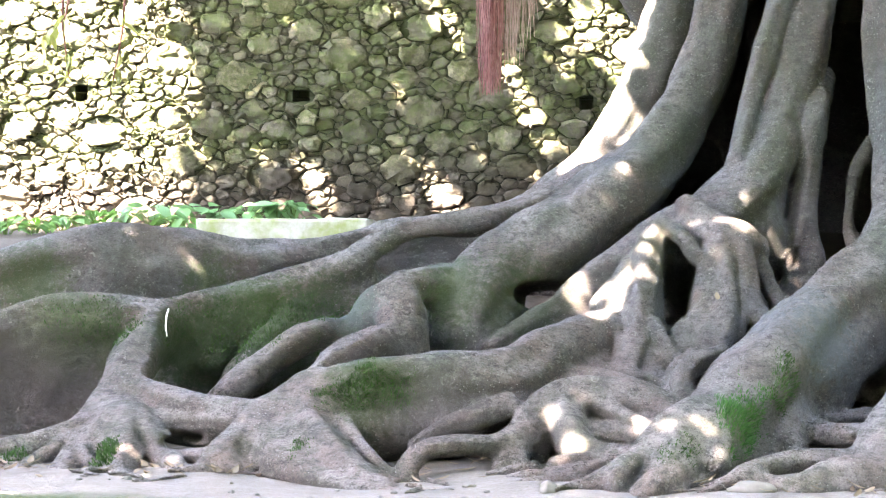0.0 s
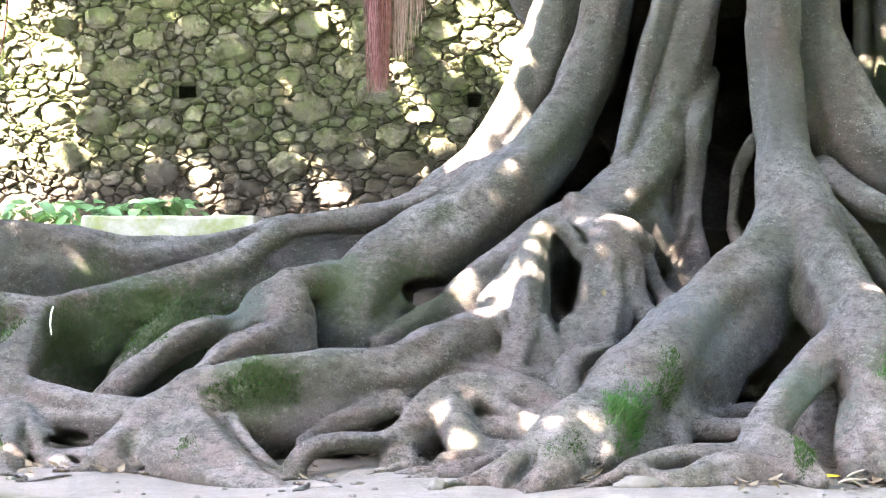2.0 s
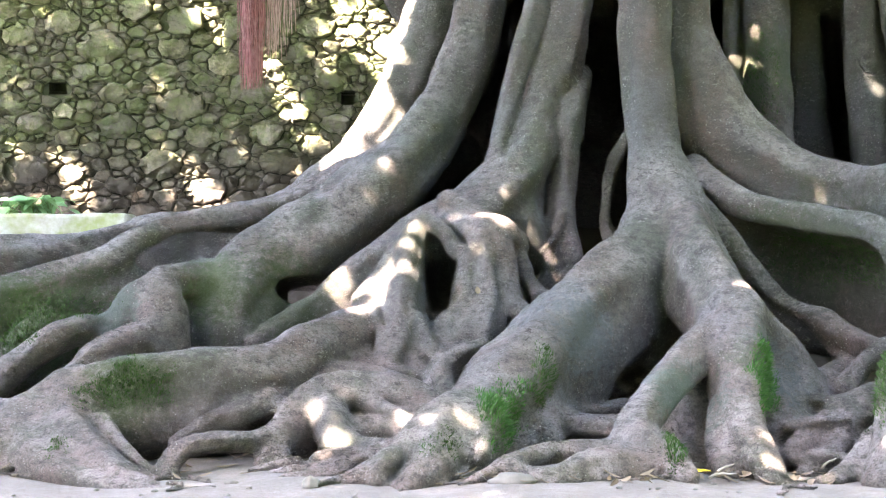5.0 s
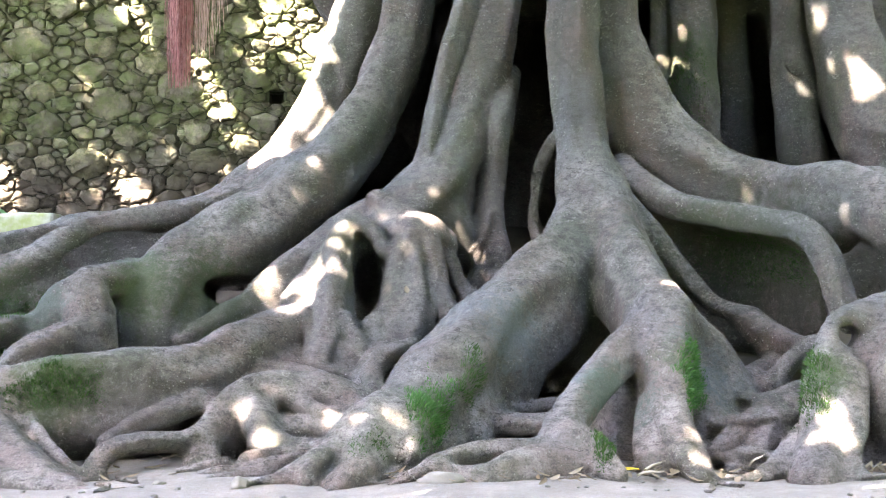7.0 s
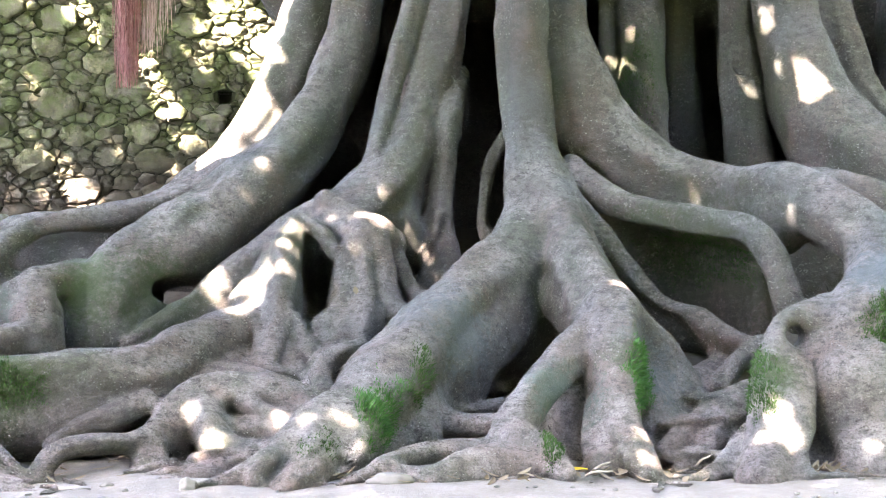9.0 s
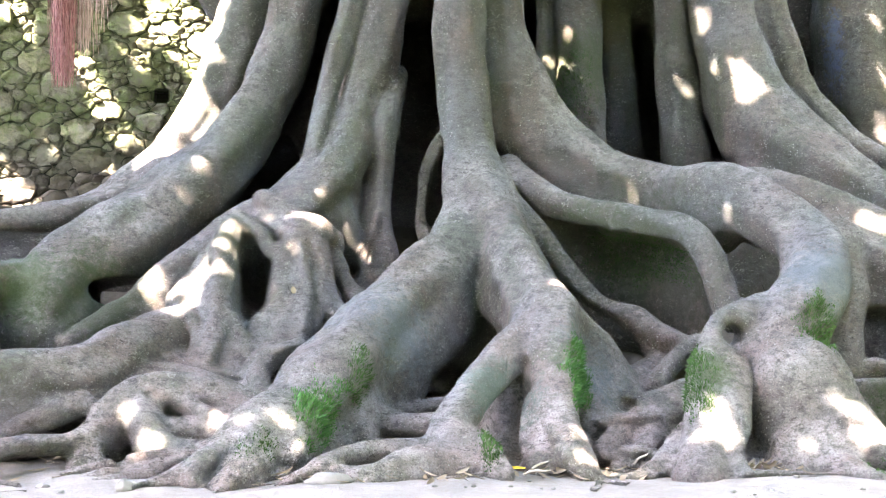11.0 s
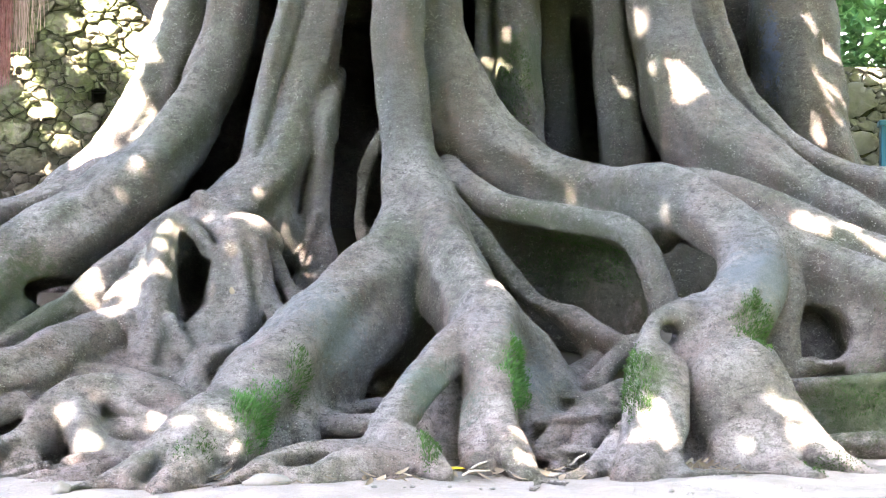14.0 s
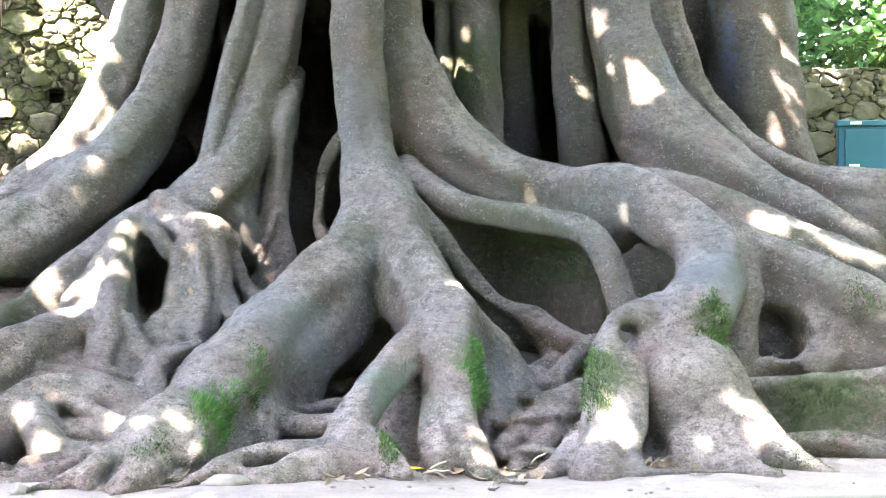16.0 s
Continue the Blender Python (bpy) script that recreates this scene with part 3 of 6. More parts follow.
grow("root", [(-0.23, 14.70, 1.41, 0.153), (-0.12, 14.70, 1.18, 0.189), (-0.07, 14.60, 0.91, 0.215), (-0.12, 14.50, 0.66, 0.244)], blend=0.06)
grow("root", [(-0.80, 14.20, 1.41, 0.148), (-0.97, 14.10, 1.20, 0.155), (-1.03, 14.00, 0.94, 0.171), (-1.13, 13.90, 0.69, 0.213), (-1.19, 13.70, 0.54, 0.210)], blend=0.06)
grow("root", [(-0.11, 14.70, 1.81, 0.225), (0.03, 14.60, 1.54, 0.224), (0.14, 14.60, 1.32, 0.179)], blend=0.06)
grow("root", [(-0.52, 15.80, 1.46, 0.290), (-0.59, 15.80, 1.15, 0.358), (-0.61, 15.70, 0.76, 0.404), (-0.62, 15.40, 0.40, 0.377)], blend=0.05)
grow("root", [(-0.60, 13.70, 0.71, 0.126), (-0.49, 13.50, 0.62, 0.141), (-0.39, 13.40, 0.56, 0.123)])
grow("root", [(-0.67, 16.90, 2.12, 0.362), (-1.09, 16.70, 1.68, 0.358), (-1.48, 16.40, 1.38, 0.352)], blend=0.05)
grow("root", [(-2.40, 14.00, 1.09, 0.193), (-2.33, 13.95, 0.86, 0.235), (-2.25, 13.90, 0.61, 0.255)], blend=0.06)
grow("root", [(0.92, 13.95, 1.25, 0.256), (0.73, 13.85, 0.87, 0.229), (0.48, 13.50, 0.55, 0.190)], blend=0.06)
grow("root", [(1.17, 14.20, 1.63, 0.226), (0.94, 13.80, 1.34, 0.254), (0.62, 13.40, 1.03, 0.288), (0.23, 12.90, 0.70, 0.309), (-0.06, 12.40, 0.43, 0.304), (-0.28, 12.00, 0.22, 0.243), (-0.42, 11.70, 0.11, 0.187)], skirt=0.3, flare=0.1, blend=0.07)
grow("root", [(-0.34, 11.80, 0.29, 0.217), (-0.57, 11.60, 0.21, 0.149), (-0.75, 11.40, 0.09, 0.105), (-0.98, 11.20, 0.02, 0.062), (-1.21, 11.10, -0.02, 0.027)], blend=0.12)
grow("root", [(-0.45, 11.70, 0.23, 0.197), (-0.50, 11.30, 0.07, 0.145), (-0.63, 11.10, -0.02, 0.109)], blend=0.12)
grow("root", [(-0.23, 11.80, 0.26, 0.199), (-0.23, 11.50, 0.12, 0.120)], blend=0.05)
grow("root", [(0.07, 12.60, 0.47, 0.170), (0.19, 12.35, 0.31, 0.114), (0.24, 12.20, 0.14, 0.097)], blend=0.06)
grow("root", [(-0.76, 11.30, 0.13, 0.083), (-0.82, 11.20, 0.05, 0.069)], blend=0.03)
grow("root", [(-0.48, 12.30, 0.27, 0.106), (-0.67, 12.45, 0.39, 0.122), (-0.94, 12.50, 0.43, 0.145), (-1.21, 12.45, 0.40, 0.160), (-1.40, 12.30, 0.32, 0.151), (-1.53, 12.15, 0.18, 0.119), (-1.57, 12.00, 0.04, 0.110)], blend=0.05)
grow("root", [(-1.25, 12.35, 0.37, 0.113), (-1.21, 12.15, 0.25, 0.119), (-1.12, 12.00, 0.14, 0.118), (-0.92, 11.85, 0.10, 0.094), (-0.69, 11.80, 0.13, 0.080)], blend=0.04)
grow("root", [(-0.91, 12.50, 0.27, 0.069), (-0.71, 12.35, 0.25, 0.083), (-0.51, 12.20, 0.24, 0.105), (-0.36, 12.10, 0.24, 0.111)], blend=0.05)
grow("root", [(-1.46, 12.95, 0.48, 0.063), (-1.31, 12.95, 0.52, 0.079), (-1.09, 12.90, 0.51, 0.087), (-0.81, 12.75, 0.45, 0.086), (-0.56, 12.50, 0.36, 0.077)], blend=0.04)
grow("root", [(-1.47, 12.75, 0.13, 0.117), (-1.12, 12.75, 0.13, 0.164), (-0.68, 12.60, 0.13, 0.170)], blend=0.06)
grow("root", [(-1.35, 13.20, 0.49, 0.089), (-0.99, 13.20, 0.47, 0.113), (-0.66, 13.10, 0.43, 0.112), (-0.41, 13.00, 0.40, 0.088)], blend=0.12)
grow("root", [(-1.67, 11.60, 0.02, 0.025), (-1.45, 11.65, 0.05, 0.046), (-1.24, 11.70, 0.08, 0.054), (-1.03, 11.75, 0.12, 0.047), (-0.85, 11.75, 0.12, 0.043)], blend=0.03)
grow("root", [(-1.52, 11.50, 0.01, 0.025), (-1.33, 11.50, 0.04, 0.039), (-1.17, 11.50, 0.06, 0.039), (-0.94, 11.55, 0.11, 0.042)], blend=0.03)
grow("root", [(-0.88, 11.75, 0.06, 0.065), (-1.04, 11.55, 0.02, 0.064), (-1.24, 11.40, 0.01, 0.049), (-1.44, 11.35, 0.00, 0.028)], blend=0.05)
grow("root", [(2.84, 12.30, 0.60, 0.151), (2.83, 12.20, 0.34, 0.149), (2.83, 12.10, 0.08, 0.148)], blend=0.05)
# three hidden limbs added behind the front roots to block sky light from hollows
grow("root", [(-0.84, 15.75, 2.17, 0.232), (-1.14, 15.60, 1.89, 0.229), (-1.41, 15.40, 1.68, 0.217), (-1.68, 15.25, 1.51, 0.215), (-1.91, 15.10, 1.34, 0.203)], blend=0.05)
grow("root", [(-0.87, 16.30, 2.19, 0.240), (-1.18, 16.15, 1.90, 0.237), (-1.46, 15.95, 1.68, 0.225), (-1.74, 15.80, 1.51, 0.223), (-1.97, 15.65, 1.33, 0.211)], blend=0.05)
grow("root", [(1.81, 14.95, 1.79, 0.128), (2.16, 14.85, 1.69, 0.127), (2.54, 14.65, 1.61, 0.126), (2.82, 14.35, 1.52, 0.123)], blend=0.05)
grow("root", [(-0.32, 11.10, -0.01, 0.027), (-0.15, 11.20, 0.06, 0.048), (0.02, 11.40, 0.11, 0.077), (0.27, 11.60, 0.14, 0.078), (0.56, 11.70, 0.14, 0.072), (0.82, 11.80, 0.15, 0.079)], blend=0.05)
grow("root", [(-0.01, 11.30, 0.04, 0.083), (0.23, 11.20, 0.03, 0.089), (0.51, 11.35, 0.06, 0.153), (0.80, 11.50, 0.04, 0.134)], blend=0.1)
grow("root", [(0.30, 13.00, 0.40, 0.072), (0.45, 12.70, 0.27, 0.054), (0.69, 12.80, 0.30, 0.055), (0.89, 12.90, 0.35, 0.047)], blend=0.04)
grow("root", [(0.21, 12.50, 0.25, 0.077), (0.52, 12.40, 0.21, 0.091), (0.78, 12.40, 0.23, 0.091)], blend=0.14)
grow("root", [(0.84, 14.00, 0.86, 0.129), (0.72, 13.70, 0.62, 0.092), (0.60, 13.40, 0.40, 0.074), (0.39, 13.20, 0.34, 0.057)], blend=0.05)
grow("root", [(0.67, 13.50, 0.55, 0.058), (0.84, 13.30, 0.45, 0.049), (1.03, 13.10, 0.39, 0.048)], blend=0.04)
grow("root", [(1.20, 14.20, 1.80, 0.217), (1.28, 13.90, 1.55, 0.213), (1.35, 13.50, 1.30, 0.215), (1.45, 13.10, 1.07, 0.217), (1.52, 12.70, 0.85, 0.214), (1.51, 12.40, 0.68, 0.190)], skirt=0.25, flare=0.1, blend=0.06)
grow("root", [(1.42, 12.70, 0.81, 0.156), (1.16, 12.40, 0.64, 0.137), (0.93, 12.10, 0.45, 0.133), (0.78, 11.80, 0.26, 0.145), (0.77, 11.60, 0.07, 0.156)], blend=0.06)
grow("root", [(0.81, 11.70, 0.20, 0.129), (0.97, 11.50, 0.10, 0.106), (1.06, 11.30, 0.02, 0.076)], blend=0.05)
grow("root", [(1.55, 12.60, 0.78, 0.174), (1.50, 12.20, 0.51, 0.142), (1.50, 11.90, 0.28, 0.131), (1.55, 11.60, 0.10, 0.128), (1.61, 11.40, -0.01, 0.091)], blend=0.06)
grow("root", [(1.40, 12.10, 0.37, 0.111), (1.34, 11.90, 0.17, 0.117), (1.35, 11.70, 0.02, 0.122)], blend=0.06)
grow("root", [(1.57, 12.80, 0.89, 0.196), (1.80, 12.90, 0.64, 0.217), (1.95, 12.80, 0.42, 0.196), (1.96, 12.60, 0.24, 0.154), (1.96, 12.40, 0.07, 0.114)], blend=0.07)
grow("root", [(1.92, 12.90, 0.37, 0.142), (2.13, 12.70, 0.23, 0.132), (2.29, 12.50, 0.14, 0.122), (2.31, 12.20, 0.02, 0.105)], blend=0.14)
grow("root", [(1.91, 12.30, 0.09, 0.090), (2.15, 12.40, 0.19, 0.099), (2.44, 12.50, 0.29, 0.092)], blend=0.14)
grow("root", [(1.35, 14.20, 1.74, 0.096), (1.55, 14.00, 1.52, 0.094), (1.75, 13.90, 1.25, 0.085), (1.96, 13.70, 1.00, 0.076), (2.18, 13.50, 0.89, 0.083), (2.41, 13.30, 0.74, 0.090), (2.64, 13.10, 0.65, 0.088)], blend=0.03)
grow("root", [(2.26, 13.50, 0.85, 0.083), (2.39, 13.30, 0.57, 0.090), (2.25, 13.20, 0.46, 0.105)], blend=0.05)
grow("root", [(2.63, 13.10, 0.71, 0.072), (2.42, 13.00, 0.56, 0.072), (2.32, 12.90, 0.41, 0.079)], blend=0.05)
grow("root", [(1.41, 12.90, 0.72, 0.178), (1.28, 12.75, 0.42, 0.215), (1.22, 12.60, 0.12, 0.232), (1.21, 12.50, -0.06, 0.191)], blend=0.06)
grow("root", [(1.72, 12.60, 0.40, 0.193), (1.81, 12.40, 0.11, 0.152), (1.75, 12.20, -0.05, 0.112)], blend=0.07)
grow("root", [(2.18, 13.00, 0.44, 0.119), (1.99, 12.80, 0.30, 0.094), (1.86, 12.70, 0.19, 0.078)], blend=0.05)
grow("root", [(2.56, 12.70, 0.42, 0.093), (2.32, 12.50, 0.33, 0.084), (2.07, 12.10, 0.07, 0.074), (1.85, 11.90, -0.03, 0.051)], blend=0.05)
grow("root", [(2.46, 12.20, 0.14, 0.090), (2.25, 11.90, 0.03, 0.073), (2.11, 11.70, -0.05, 0.050)], blend=0.05)
grow("root", [(1.21, 14.30, 0.84, 0.263), (1.12, 14.30, 0.49, 0.263), (0.94, 14.20, 0.24, 0.217)])
grow("root", [(1.40, 14.50, 2.03, 0.089), (1.49, 14.30, 1.89, 0.114), (1.71, 14.10, 1.73, 0.108), (2.03, 13.90, 1.64, 0.102), (2.37, 13.70, 1.58, 0.101), (2.63, 13.50, 1.52, 0.107), (2.77, 13.40, 1.34, 0.107), (2.84, 13.30, 1.10, 0.106), (2.90, 13.20, 0.88, 0.105)], blend=0.03)
grow("root", [(1.66, 14.80, 1.77, 0.063), (2.10, 14.75, 1.58, 0.072), (2.53, 14.60, 1.52, 0.072), (2.85, 14.20, 1.41, 0.070)], skirt=0.9, flare=0.05, blend=0.05)
grow("root", [(3.01, 12.60, 0.99, 0.110), (2.71, 12.35, 0.89, 0.116), (2.53, 12.10, 0.68, 0.128), (2.47, 11.90, 0.45, 0.141), (2.42, 11.70, 0.21, 0.153), (2.34, 11.50, 0.01, 0.158)], blend=0.04)
grow("root", [(2.63, 12.00, 0.59, 0.120), (2.61, 11.85, 0.42, 0.126), (2.58, 11.65, 0.22, 0.124), (2.60, 11.50, 0.02, 0.122)], blend=0.05)
grow("root", [(3.05, 12.05, 0.47, 0.280), (3.14, 11.95, 0.19, 0.242), (3.19, 11.85, -0.04, 0.218)], blend=0.06)
grow("root", [(3.18, 12.10, 0.54, 0.251), (3.32, 11.85, 0.30, 0.194), (3.49, 11.65, 0.13, 0.140), (3.70, 11.45, 0.02, 0.080), (3.94, 11.30, -0.07, 0.036)], blend=0.07)
grow("root", [(3.07, 11.90, 0.14, 0.182), (3.22, 11.60, 0.03, 0.121), (3.43, 11.30, -0.04, 0.062)], blend=0.06)
grow("root", [(3.72, 13.35, 1.38, 0.172), (3.67, 13.10, 1.02, 0.201), (3.61, 12.95, 0.70, 0.206), (3.60, 12.85, 0.42, 0.173)], blend=0.05)
grow("root", [(4.03, 13.90, 1.02, 0.213), (4.25, 13.80, 0.76, 0.254), (4.28, 13.70, 0.42, 0.231)], blend=0.05)
grow("root", [(3.16, 14.00, 1.88, 0.120), (3.51, 13.80, 1.76, 0.161), (3.90, 13.60, 1.61, 0.150), (4.27, 13.40, 1.45, 0.140), (4.64, 13.20, 1.27, 0.137), (5.00, 13.00, 1.10, 0.143)], skirt=0.3, flare=0.1, blend=0.05)
grow("root", [(3.65, 13.50, 1.55, 0.099), (3.94, 13.30, 1.38, 0.114), (4.22, 13.10, 1.24, 0.136), (4.45, 12.90, 1.06, 0.198), (4.67, 12.80, 0.90, 0.235), (4.97, 12.70, 0.75, 0.233)], skirt=0.4, flare=0.15, blend=0.05)
grow("root", [(4.09, 13.10, 1.22, 0.080), (4.22, 13.00, 1.02, 0.080), (4.20, 12.90, 0.84, 0.087), (4.05, 12.80, 0.67, 0.094), (3.88, 12.80, 0.57, 0.094), (3.73, 12.80, 0.47, 0.086)], blend=0.05)
grow("root", [(4.45, 12.90, 0.90, 0.198), (4.34, 12.80, 0.66, 0.157), (4.18, 12.70, 0.51, 0.117)], blend=0.06)
grow("root", [(3.61, 12.60, 0.43, 0.069), (3.91, 12.50, 0.44, 0.084), (4.20, 12.40, 0.47, 0.084), (4.57, 12.30, 0.49, 0.090), (4.98, 12.30, 0.50, 0.090)], skirt=0.35, flare=0.1, blend=0.05)
grow("root", [(3.79, 12.10, 0.07, 0.089), (4.07, 12.00, 0.10, 0.088), (4.35, 11.90, 0.05, 0.080), (4.62, 11.80, 0.02, 0.079)], blend=0.05)
grow("aerial_root", [(0.55, 14.90, 2.29, 0.041), (0.60, 14.80, 2.13, 0.041), (0.67, 14.75, 1.99, 0.041), (0.74, 14.80, 1.93, 0.032)], blend=0.02)
grow("aerial_root", [(0.37, 14.50, 1.63, 0.053), (0.32, 14.40, 1.48, 0.040), (0.24, 14.35, 1.37, 0.031), (0.21, 14.35, 1.30, 0.026), (0.26, 14.40, 1.20, 0.026)], blend=0.02)
grow("root", [(-1.64, 12.35, 0.39, 0.092), (-1.84, 12.15, 0.31, 0.090), (-2.03, 12.05, 0.24, 0.075), (-2.19, 11.90, 0.15, 0.052)], blend=0.06)
grow("root", [(-3.17, 12.20, 0.29, 0.154), (-2.94, 11.90, 0.19, 0.173), (-2.68, 11.60, 0.06, 0.131), (-2.35, 11.30, -0.02, 0.078), (-2.06, 11.10, -0.08, 0.035)], blend=0.07)
grow("root", [(-3.26, 12.10, 0.25, 0.138), (-3.37, 11.80, 0.15, 0.120), (-3.45, 11.60, 0.07, 0.103), (-3.52, 11.40, -0.04, 0.058)], blend=0.07)
grow("root", [(-4.31, 12.30, 0.29, 0.134), (-4.33, 12.00, 0.19, 0.116), (-4.49, 11.80, 0.07, 0.084), (-4.53, 11.50, -0.02, 0.059)], blend=0.05)
grow("root", [(-4.23, 12.20, 0.26, 0.117), (-4.14, 11.80, 0.12, 0.113), (-4.07, 11.50, -0.01, 0.096), (-4.11, 11.35, -0.08, 0.051)], blend=0.05)
grow("root", [(-4.15, 12.20, 0.25, 0.109), (-3.90, 11.80, 0.09, 0.090), (-3.63, 11.50, -0.02, 0.059), (-3.47, 11.35, -0.06, 0.036)], blend=0.05)
grow("root", [(-3.36, 14.00, 0.90, 0.106), (-3.57, 13.75, 0.76, 0.130), (-3.73, 13.60, 0.60, 0.129), (-3.83, 13.40, 0.45, 0.127)], blend=0.1)
grow("root", [(-3.91, 14.00, 0.88, 0.097), (-4.03, 13.80, 0.71, 0.114), (-4.09, 13.60, 0.55, 0.112)], blend=0.1)
grow("root", [(-0.99, 12.35, 0.38, 0.061), (-0.85, 12.25, 0.33, 0.056), (-0.74, 12.20, 0.29, 0.045)], blend=0.03)
grow("root", [(-0.45, 12.50, 0.41, 0.084), (-0.49, 12.70, 0.54, 0.086), (-0.39, 12.80, 0.65, 0.078), (-0.22, 12.90, 0.72, 0.063)], blend=0.03)
grow("root", [(-0.69, 14.05, 1.61, 0.069), (-0.54, 13.90, 1.50, 0.072), (-0.43, 13.80, 1.36, 0.063), (-0.32, 13.80, 1.35, 0.063)], blend=0.04)
grow("root", [(-0.51, 14.25, 1.71, 0.105), (-0.29, 14.10, 1.58, 0.104), (-0.11, 14.00, 1.50, 0.111), (0.01, 14.10, 1.42, 0.104)], blend=0.05)
grow("root", [(-0.01, 14.10, 1.37, 0.086), (0.12, 13.90, 1.12, 0.068), (0.29, 13.75, 0.94, 0.067)], blend=0.03)
grow("root", [(-0.28, 12.00, 0.20, 0.199), (-0.23, 11.75, 0.12, 0.123), (-0.22, 11.55, 0.04, 0.071)], blend=0.05)
grow("root", [(-0.63, 11.90, 0.21, 0.109), (-0.70, 11.60, 0.09, 0.092), (-0.82, 11.35, 0.02, 0.063), (-1.08, 11.15, -0.03, 0.031)], blend=0.05)
grow("root", [(-0.69, 11.50, 0.14, 0.063), (-0.74, 11.35, 0.07, 0.063), (-0.75, 11.25, 0.01, 0.048)], blend=0.02)
grow("root", [(3.02, 12.50, 0.82, 0.204), (2.90, 12.30, 0.56, 0.239), (2.94, 12.30, 0.25, 0.239), (3.02, 12.30, 0.06, 0.193)], blend=0.06)
grow("root", [(2.45, 12.60, 0.38, 0.102), (2.20, 12.45, 0.29, 0.108), (1.93, 12.20, 0.16, 0.083), (1.76, 12.00, 0.08, 0.060)], blend=0.06)
grow("root", [(2.37, 12.00, 0.18, 0.090), (2.17, 11.75, 0.05, 0.081), (1.95, 11.55, -0.02, 0.047), (1.69, 11.50, -0.04, 0.029)], blend=0.06)
grow("buttress", [(-0.68, 16.75, 3.88, 0.164), (-0.71, 16.75, 3.57, 0.172), (-0.83, 16.70, 3.16, 0.184), (-0.95, 16.60, 2.79, 0.187), (-1.12, 16.50, 2.48, 0.186)], blend=0.05)
grow("buttress", [(-0.70, 17.30, 3.95, 0.170), (-0.73, 17.30, 3.63, 0.178), (-0.85, 17.25, 3.21, 0.190), (-0.98, 17.15, 2.83, 0.193), (-1.16, 17.05, 2.51, 0.192)], blend=0.05)
grow("buttress", [(-0.72, 17.85, 4.02, 0.175), (-0.76, 17.85, 3.70, 0.184), (-0.88, 17.80, 3.26, 0.196), (-1.01, 17.70, 2.87, 0.199), (-1.20, 17.60, 2.54, 0.198)], blend=0.05)
grow("buttress", [(-0.74, 18.40, 4.10, 0.180), (-0.78, 18.40, 3.76, 0.189), (-0.91, 18.35, 3.31, 0.202), (-1.04, 18.25, 2.91, 0.206), (-1.23, 18.15, 2.57, 0.205)], blend=0.05)
grow("buttress", [(-0.21, 16.15, 3.80, 0.182), (-0.24, 16.15, 3.50, 0.182), (-0.33, 16.10, 3.10, 0.189), (-0.46, 16.00, 2.75, 0.196), (-0.64, 15.85, 2.43, 0.214)], blend=0.05)
grow("buttress", [(-0.21, 16.70, 3.87, 0.188), (-0.25, 16.70, 3.56, 0.188), (-0.35, 16.65, 3.15, 0.196), (-0.48, 16.55, 2.79, 0.203), (-0.66, 16.40, 2.45, 0.221)], blend=0.05)
grow("buttress", [(-0.22, 17.25, 3.94, 0.194), (-0.26, 17.25, 3.63, 0.194), (-0.36, 17.20, 3.20, 0.202), (-0.49, 17.10, 2.83, 0.209), (-0.68, 16.95, 2.48, 0.228)], blend=0.05)
grow("buttress", [(-0.23, 17.80, 4.02, 0.201), (-0.27, 17.80, 3.69, 0.201), (-0.37, 17.75, 3.25, 0.209), (-0.51, 17.65, 2.87, 0.216), (-0.71, 17.50, 2.51, 0.236)], blend=0.05)
grow("buttress", [(-0.24, 18.40, 4.10, 0.207), (-0.28, 18.40, 3.76, 0.207), (-0.38, 18.35, 3.31, 0.216), (-0.52, 18.25, 2.91, 0.224), (-0.73, 18.10, 2.54, 0.244)], blend=0.05)
grow("buttress", [(0.46, 15.75, 3.70, 0.147), (0.40, 15.65, 3.21, 0.146), (0.29, 15.55, 2.72, 0.168), (0.16, 15.40, 2.29, 0.211), (-0.06, 15.15, 1.86, 0.208)], blend=0.05)
grow("buttress", [(0.48, 16.30, 3.77, 0.152), (0.42, 16.20, 3.26, 0.151), (0.30, 16.10, 2.76, 0.174), (0.17, 15.95, 2.31, 0.219), (-0.07, 15.70, 1.87, 0.215)], blend=0.05)
grow("buttress", [(0.49, 16.85, 3.84, 0.157), (0.43, 16.75, 3.32, 0.156), (0.31, 16.65, 2.80, 0.179), (0.17, 16.50, 2.33, 0.226), (-0.07, 16.25, 1.88, 0.223)], blend=0.05)
grow("buttress", [(0.51, 17.40, 3.91, 0.162), (0.44, 17.30, 3.37, 0.161), (0.32, 17.20, 2.84, 0.185), (0.18, 17.05, 2.36, 0.234), (-0.07, 16.80, 1.88, 0.230)], blend=0.05)
grow("buttress", [(0.53, 18.00, 3.99, 0.168), (0.46, 17.90, 3.43, 0.167), (0.33, 17.80, 2.88, 0.192), (0.18, 17.65, 2.38, 0.242), (-0.07, 17.40, 1.89, 0.239)], blend=0.05)
grow("buttress", [(0.26, 15.80, 3.75, 0.085), (0.23, 15.80, 3.46, 0.085), (0.16, 15.75, 3.12, 0.085), (0.05, 15.65, 2.73, 0.084), (-0.07, 15.55, 2.39, 0.091)], blend=0.05)
grow("buttress", [(0.27, 16.35, 3.82, 0.088), (0.24, 16.35, 3.52, 0.088), (0.17, 16.30, 3.17, 0.088), (0.05, 16.20, 2.77, 0.087), (-0.07, 16.10, 2.42, 0.095)], blend=0.05)
